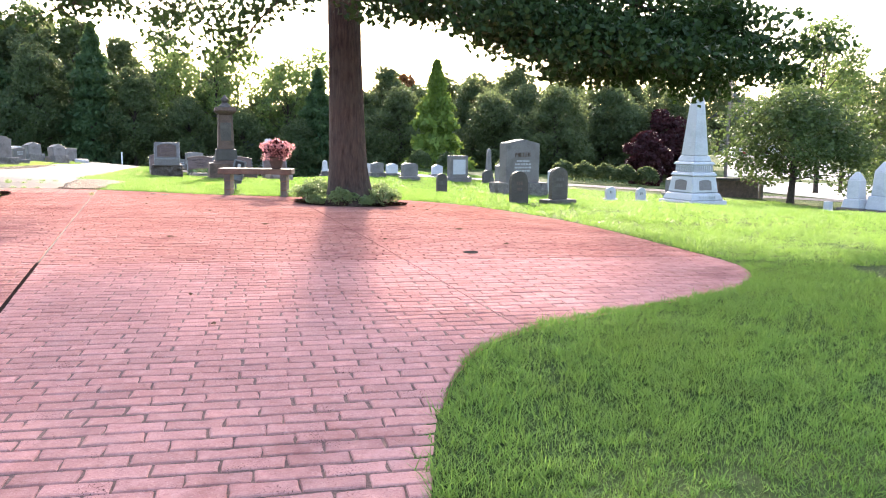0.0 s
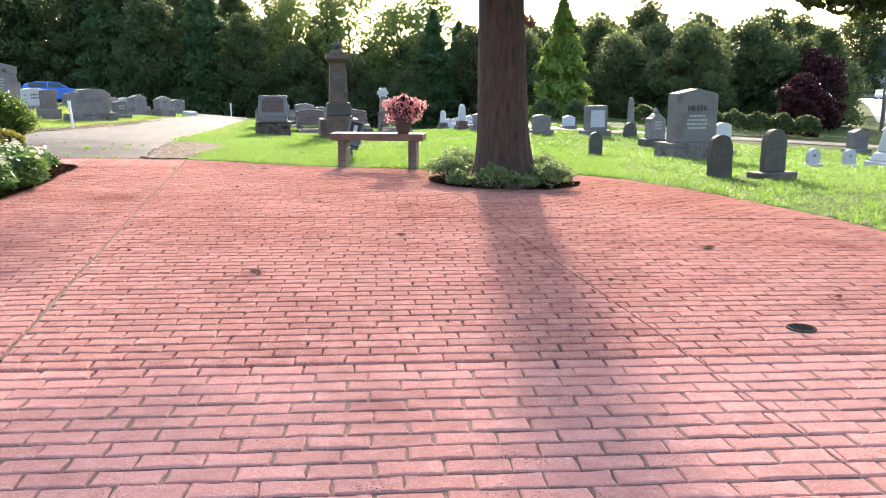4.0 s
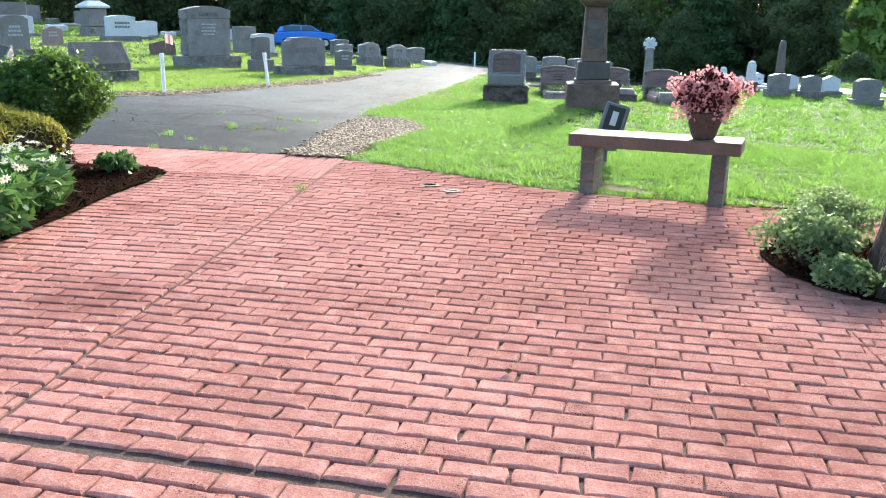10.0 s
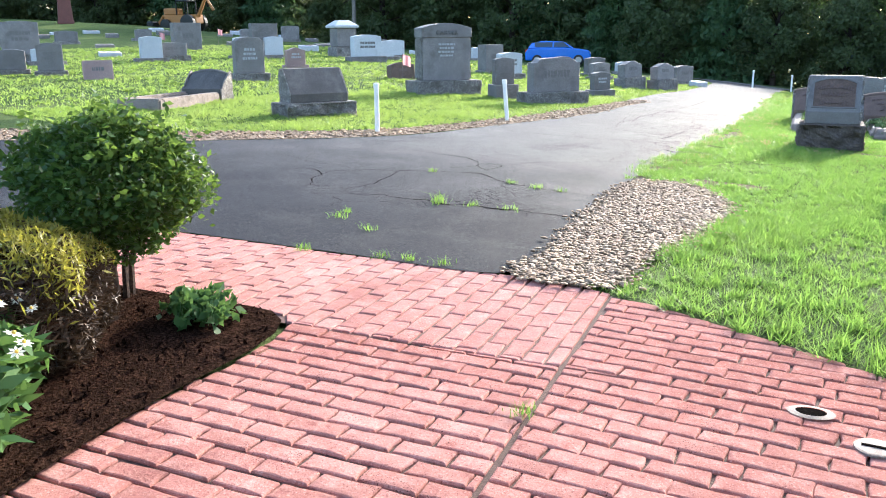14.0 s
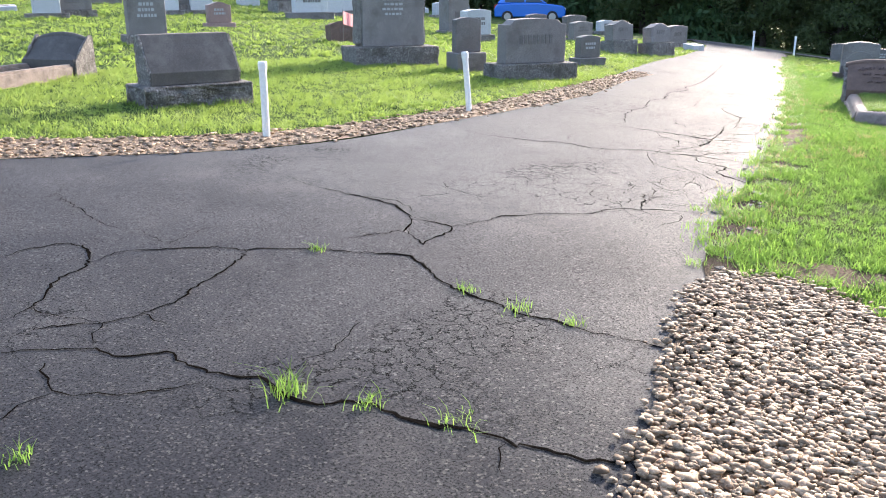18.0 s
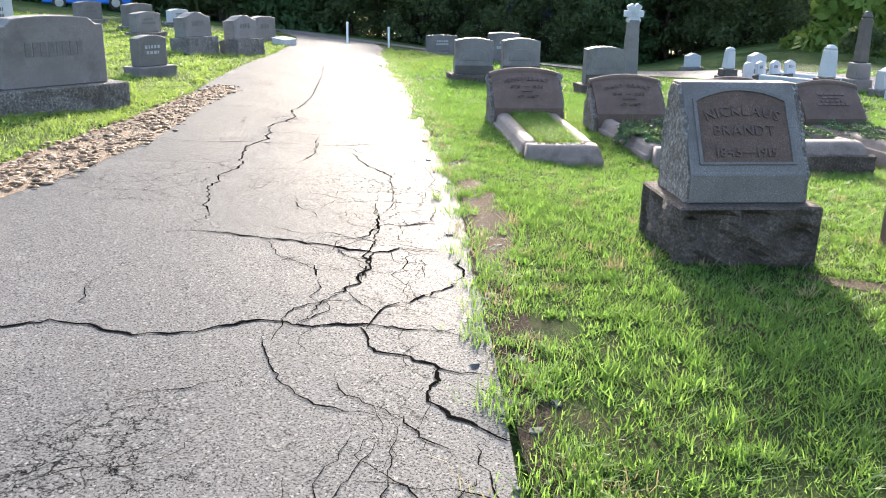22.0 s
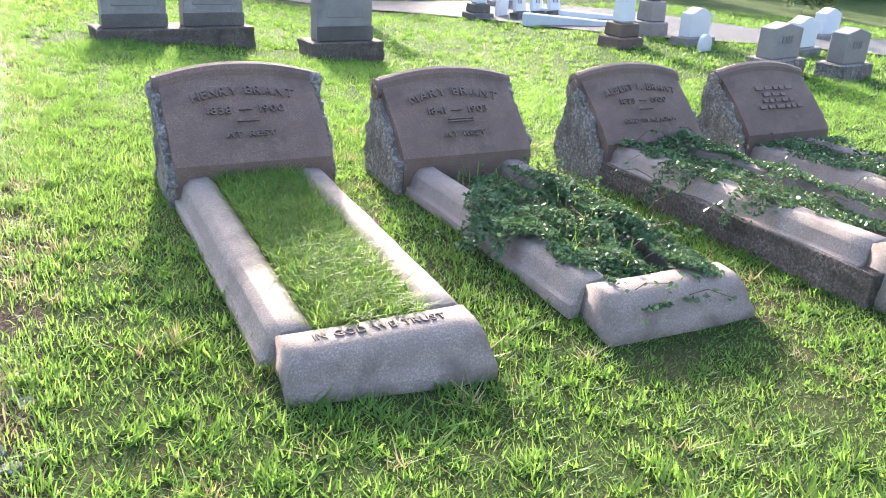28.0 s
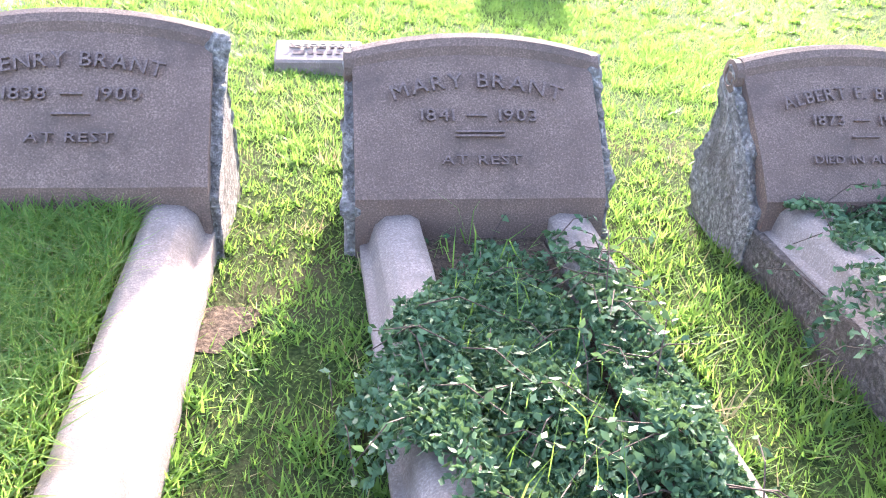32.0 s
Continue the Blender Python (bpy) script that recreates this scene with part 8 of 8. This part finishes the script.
lawn("grass", "lush lawn before the kerbed graves", -9.3, -4.8, 19.0, 24.4, 7000, 0.037, 0.0066, 5)
lawn("grass", "lush lawn round the kerbed graves", -10.2, -4.2, 24.4, 27.6, 7500, 0.037, 0.0060, 6)
lawn("grass", "lawn beyond the kerbed graves", -11.2, -2.0, 27.6, 31.0, 3200, 0.05, 0.0065, 16)
lawn("grass", "thin grass between the graves", -9.3, -4.2, 19.0, 27.6, 260, 0.05, 0.0045, 17, material=DRY)
lawn("grass", "lawn behind the kerbed graves", -13.0, 4.0, 31.0, 40.0, 700, 0.055, 0.011, 7)
lawn("grass", "sunlit lawn among the far stones", -4.6, 14.0, 17.0, 31.0, 620, 0.055, 0.012, 8)
lawn("grass", "pale sunlit lawn across the drive", -17.0, -10.8, 13.5, 26.0, 2600, 0.045, 0.0075, 9, material=BLADE_PALE)
lawn("grass", "pale lawn up the drive's far side", -20.0, -12.0, 26.0, 40.0, 600, 0.05, 0.014, 19, material=BLADE_PALE)
lawn("grass", "pale dry lawn up the far slope, sun glare in its colour", -38.0, -17.0, 12.0, 38.0, 260, 0.055, 0.024, 10, material=BLADE_PALE)


def plot_grass(x, y, turn, n, h, seed, label, material=BLADE, width=0.0048):
    rng = np.random.default_rng(seed)
    fall = land(x, y) - land(x + 1.75 * math.sin(radians(turn)), y - 1.75 * math.cos(radians(turn)))
    q = np.column_stack([rng.uniform(-0.2, 0.19, n), rng.uniform(-1.6, -0.0, n)])
    z = 0.105 + fall * q[:, 1] / 1.75
    ob = arrays("plot_grass", blades(rng, q, z, h, width, 1.2, True), 4, material)
    ob.matrix_basis = pose(x, y, land(x, y), 0, 0, turn)
    return tagged(ob, label, "grass", "plants on the graves")


plot_grass(-8.57, 25.24, PULPIT_TURN, 6500, 0.10, 1, "long unmown grass filling a kerbed plot", BLADE, 0.0062)
plot_grass(-8.57, 25.24, PULPIT_TURN, 4500, 0.09, 5, "paler green grass filling a kerbed plot", BLADE_PALE, 0.0056)
plot_grass(-8.57, 25.24, PULPIT_TURN, 1300, 0.08, 2, "dry straw among plot grass", DRY, 0.003)
plot_grass(-7.43, 25.72, PULPIT_TURN, 110, 0.15, 3, "long grass blades among the ivy")
plot_grass(-6.17, 26.17, PULPIT_TURN, 500, 0.14, 4, "grass blades among the trailing ivy")

# ---- leaves and twigs on the paving ----
def litter(name, label, x, y, turn, size):
    ob = tagged(new(name), label, "leaf litter", "litter on the paving")
    ob.matrix_basis = pose(x, y, land(x, y) + 0.004, 0, 0, turn)
    verts = [(size * (t - 0.5), size * 0.2 * math.sin(math.pi * t) * s, 0.006 + 0.012 * math.sin(math.pi * t) * (1 - abs(s)) + 0.006 * abs(s) * math.sin(t * 9)) for t in [k / 6 for k in range(7)] for s in (-1, 0, 1)]
    faces = [(3 * k + j, 3 * k + j + 1, 3 * k + j + 4, 3 * k + j + 3) for k in range(6) for j in (0, 1)]
    piece("blade", verts, faces, DEAD_LEAF, ob)
    return ob


for x, y, turn, size in ((-0.34, 6.6, 10, 0.13), (-0.92, 5.17, -20, 0.14), (1.19, 5.36, 0, 0.06), (-2.73, 9.12, 15, 0.06), (1.9, 6.6, 30, 0.16), (2.4, 5.2, 40, 0.08), (-3.2, 10.35, 0, 0.05), (0.7, 1.4, 70, 0.05), (0.3, 2.2, 10, 0.04), (1.5, 8.9, 60, 0.1),
                         (1.35, 9.6, 20, 0.08), (1.1, 10.3, 130, 0.07), (-2.0, 5.6, 50, 0.05), (0.4, 4.3, 110, 0.05), (-1.5, 8.2, 30, 0.05)):
    litter("fallen_leaf", "curled dry brown leaf on the paving", x, y, turn, size)

# ---- bricks ----
ANGLE, LEFT_ANGLE, LONG, WIDE, GAP = radians(14.0), radians(18.5), 0.207, 0.1015, 0.0140
JOINTS = (((0.95, -2.3), (-4.9, 12.3), 0.022), ((-0.35, 9.4), (2.55, 0.95), 0.005))
FIRST, SECOND = 3.73 * math.cos(ANGLE) - 0.4 * math.sin(ANGLE), 7.33 * math.cos(ANGLE) + 1.3 * math.sin(ANGLE)  # the cross joints
LEFT_JOINT = 8.72 * math.cos(LEFT_ANGLE) + 4.1 * math.sin(LEFT_ANGLE)
STRIP = [(-5.78, 10.73), (-4.505, 11.20), (-4.945, 12.42), (-5.6, 12.3), (-7.0, 11.9), (-14.5, 9.2), (-13.8, 7.6)]


def cut(poly, a, b, gap):
    """A convex outline parted along the line from a to b, with a gap between the parts."""
    nx, ny = -(b[1] - a[1]), b[0] - a[0]
    n = math.hypot(nx, ny)
    nx, ny = nx / n, ny / n
    out = []
    for s in (1, -1):
        side, kept = [s * ((x - a[0]) * nx + (y - a[1]) * ny) - gap / 2 for x, y in poly], []
        for i, p in enumerate(poly):
            j = (i + 1) % len(poly)
            if side[i] >= 0:
                kept.append(p)
            if (side[i] >= 0) != (side[j] >= 0):
                t = side[i] / (side[i] - side[j])
                kept.append((p[0] + t * (poly[j][0] - p[0]), p[1] + t * (poly[j][1] - p[1])))
        if len(kept) > 2:
            out.append(kept)
    return out


def brick_shape(poly, z, verts, faces):
    """Adds one brick with chamfered top edges over its outline."""
    cx, cy = sum(p[0] for p in poly) / len(poly), sum(p[1] for p in poly) / len(poly)
    n, k = len(poly), len(verts)
    for inset, dz in ((0.0, -0.030), (0.0, -0.0075), (0.003, -0.0022), (0.009, 0.0)):
        for x, y in poly:
            d = math.hypot(x - cx, y - cy) or 1
            f = 1 - min(0.6, inset * 1.3 / d)
            verts.append((cx + (x - cx) * f, cy + (y - cy) * f, z + dz))
    for r in (0, 1, 2):
        for i in range(n):
            j = (i + 1) % n
            faces.append((k + r * n + i, k + r * n + j, k + (r + 1) * n + j, k + (r + 1) * n + i))
    faces.append(tuple(k + 3 * n + i for i in range(n)))


def worn(poly, rng, amount=0.0026):
    """The outline with a wavering point halfway along each edge."""
    out = []
    for i, (x, y) in enumerate(poly):
        nx, ny = poly[(i + 1) % len(poly)]
        out.append((x + rng.normal() * amount, y + rng.normal() * amount))
        if math.hypot(nx - x, ny - y) > 0.05:
            for f in ((0.33, 0.68) if math.hypot(nx - x, ny - y) > 0.15 else (0.5,)):
                out.append((x + (nx - x) * f + rng.normal() * amount * 0.8, y + (ny - y) * f + rng.normal() * amount * 0.8))
    return out


def lay(angle, origin, us, vs, test, seed, near=None, ends=0.0016, gap_wide=GAP):
    rng = np.random.default_rng(seed)
    c, s = math.cos(angle), math.sin(angle)
    cells = []
    for r, v in enumerate(np.arange(vs[0], vs[1], WIDE)):
        shift = LONG * (0.5 * (r % 2) + rng.uniform(-0.14, 0.14))
        for u in np.arange(us[0], us[1], LONG):
            cells.append((u + shift, v))
    cells = np.array(cells)
    mid = np.column_stack([origin[0] + cells[:, 0] * c - cells[:, 1] * s, origin[1] + cells[:, 0] * s + cells[:, 1] * c])
    ok = test(mid)
    for dx, dy in ((0.1, 0), (-0.1, 0), (0, 0.1), (0, -0.1)):
        ok |= test(mid + np.array((dx, dy)))
    rim = [np.array(PLAZA), np.array(RING)]
    verts, faces, singles = [], [], []
    deep = test(mid)
    for dx, dy in ((0.25, 0), (-0.25, 0), (0, 0.25), (0, -0.25)):
        deep &= test(mid + np.array((dx, dy)))
    for (u, v), (mx, my), close_by in zip(cells[ok], mid[ok], ~deep[ok]):
        a, b = LONG / 2 - ends, (WIDE - gap_wide) / 2
        z = land(mx, my) + rng.uniform(-0.0018, 0.0018)
        if near and near(mx, my) and len(singles) < 300:
            singles.append((mx, my, z))
            continue
        poly = [(mx + px * c - py * s + rng.normal() * 0.0026, my + px * s + py * c + rng.normal() * 0.0026) for px, py in ((-a, -b), (a, -b), (a, b), (-a, b))]
        pieces, crossed = [poly], False
        for p0, p1, slot in JOINTS:
            t = ((mx - p0[0]) * (p1[0] - p0[0]) + (my - p0[1]) * (p1[1] - p0[1])) / ((p1[0] - p0[0]) ** 2 + (p1[1] - p0[1]) ** 2)
            off = math.hypot(mx - p0[0] - t * (p1[0] - p0[0]), my - p0[1] - t * (p1[1] - p0[1]))
            if -0.01 < t < 1.01 and off < 0.14:
                crossed = True
                pieces = [q for piece_ in pieces for q in cut(piece_, p0, p1, slot)]
        split = crossed
        for outline in rim if close_by else ():
            gap = np.hypot(outline[:, 0] - mx, outline[:, 1] - my)
            i = int(gap.argmin())
            if gap[i] < 0.2:
                split = True
                p0, p1 = outline[i - 1], outline[(i + 1) % len(outline)]
                pieces = [q for piece_ in pieces for q in cut(piece_, tuple(p0), tuple(p1), 0.002)]
        t = abs((mx - STRIP[0][0]) * (STRIP[1][1] - STRIP[0][1]) - (my - STRIP[0][1]) * (STRIP[1][0] - STRIP[0][0])) / math.dist(STRIP[0], STRIP[1])
        if t < 0.2 and mx < -4:
            split = True
            pieces = [q for piece_ in pieces for q in cut(piece_, STRIP[0], STRIP[1], 0.012)]
        if pieces and split:
            centres = np.array([(sum(p[0] for p in q) / len(q), sum(p[1] for p in q) / len(q)) for q in pieces])
            pieces = [q for q, good in zip(pieces, test(centres)) if good]
        for q in pieces:
            area = abs(sum(q[i][0] * q[(i + 1) % len(q)][1] - q[(i + 1) % len(q)][0] * q[i][1] for i in range(len(q)))) / 2
            if area > 0.0008:
                brick_shape(worn(q, rng) if len(q) == 4 and area > 0.012 else q, z, verts, faces)
    return verts, faces, singles


ring_outline = RING


def left_of_joint(p):
    (ax, ay), (bx, by), _ = JOINTS[0]
    return (bx - ax) * (p[:, 1] - ay) - (by - ay) * (p[:, 0] - ax) > 0


def paved_left(p):
    return all_paved(p) & left_of_joint(p)


def paved(p):
    return all_paved(p) & ~left_of_joint(p)


def all_paved(p):
    return inside(PLAZA[::2], p[:, 0], p[:, 1]) & ~inside(STRIP, p[:, 0], p[:, 1]) & ~inside(ring_outline, p[:, 0], p[:, 1]) & (p[:, 1] > -6.9)


def clear_of_joints(x, y):
    if not (-1.15 < x < 1.0 and 3.7 < y < 7.3):
        return False
    for p0, p1, slot in JOINTS:
        n = math.dist(p0, p1)
        if abs((x - p0[0]) * (p1[1] - p0[1]) - (y - p0[1]) * (p1[0] - p0[0])) / n < 0.15:
            return False
    return True


half = WIDE / 2 + 0.009
singles = []
near_slab = [(x, y) for x, y in PLAZA if y * math.cos(ANGLE) - x * math.sin(ANGLE) < FIRST - 0.03]
sheet("pavement", near_slab, 0.5, -0.0065, MORTAR, "brown mortar between the paler bricks")
nx, ny = 0.9282 * 0.014, 0.3719 * 0.014
run = [(0.95 - 2.302 * k / 20, -2.3 + 5.745 * k / 20) for k in range(21)]
sheet("pavement", [(x + nx, y + ny) for x, y in run] + [(x - nx, y - ny) for x, y in run[::-1]], 0.3, -0.0025, JOINT_TAR, "dark tar-filled joint across the paler bricks")
for k, (v0, v1) in enumerate(((FIRST - half - 108 * WIDE, FIRST - 0.01), (FIRST + half, SECOND - 0.02), (SECOND + half, SECOND + 6.5))):
    verts, faces, found = lay(ANGLE, (0, 0), (-7, 7), (v0, v1), paved, 1 + k, clear_of_joints if k == 1 else None, 0.0030, GAP if k else 0.012)
    singles += found
    tagged(piece("paving_bricks", verts, faces, BRICK_FAR if k else BRICK_PALE, pavement), "", "", "", "stuff")
for k, (v0, v1) in enumerate(((LEFT_JOINT - WIDE / 2 - 160 * WIDE, LEFT_JOINT - 0.01), (LEFT_JOINT + half * 0.95, LEFT_JOINT + 6.0))):
    verts, faces, _ = lay(LEFT_ANGLE, (0, 0), (-8, 7), (v0, v1), paved_left, 11 + k, None, 0.0030, GAP)
    tagged(piece("paving_bricks", verts, faces, BRICK_FAR, pavement), "", "", "", "stuff")
v1, f1, _ = lay(radians(111), (-5, 12), (-4.5, 1.4), (-0.8, 10.0), lambda p: inside(PLAZA[::2], p[:, 0], p[:, 1]) & inside(STRIP, p[:, 0], p[:, 1]), 2, None, 0.0036, 0.009)
tagged(piece("paving_bricks", v1, f1, BRICK_APRON, pavement), "", "", "", "stuff")
sheet("pavement", [STRIP[0], STRIP[1], (-4.93, 12.22), (-5.55, 12.08), (-6.46, 11.74), (-7.86, 11.26), (-9.4, 10.72), (-9.2, 9.85), (-6.5, 10.6)], 0.3, -0.0085, MORTAR, "pink mortar between the apron bricks")
a, b = LONG / 2 - 0.0030, (WIDE - GAP) / 2
shapes, rng = [], np.random.default_rng(31)
for k in range(12):
    vb, fb = [], []
    brick_shape(worn([(-a, -b), (a, -b), (a, b), (-a, b)], rng), 0.0, vb, fb)
    one_brick = bpy.data.meshes.new("brick")
    one_brick.from_pydata(vb, [], fb)
    one_brick.materials.append(BRICK)
    shapes.append(one_brick)
for k, (x, y, z) in enumerate(singles):
    ob = new("brick", shapes[(k * 7) % 12])
    ob.parent = pavement
    ob.matrix_basis = pose(x, y, z, 0, 0, math.degrees(ANGLE) + 180 * (k % 2))
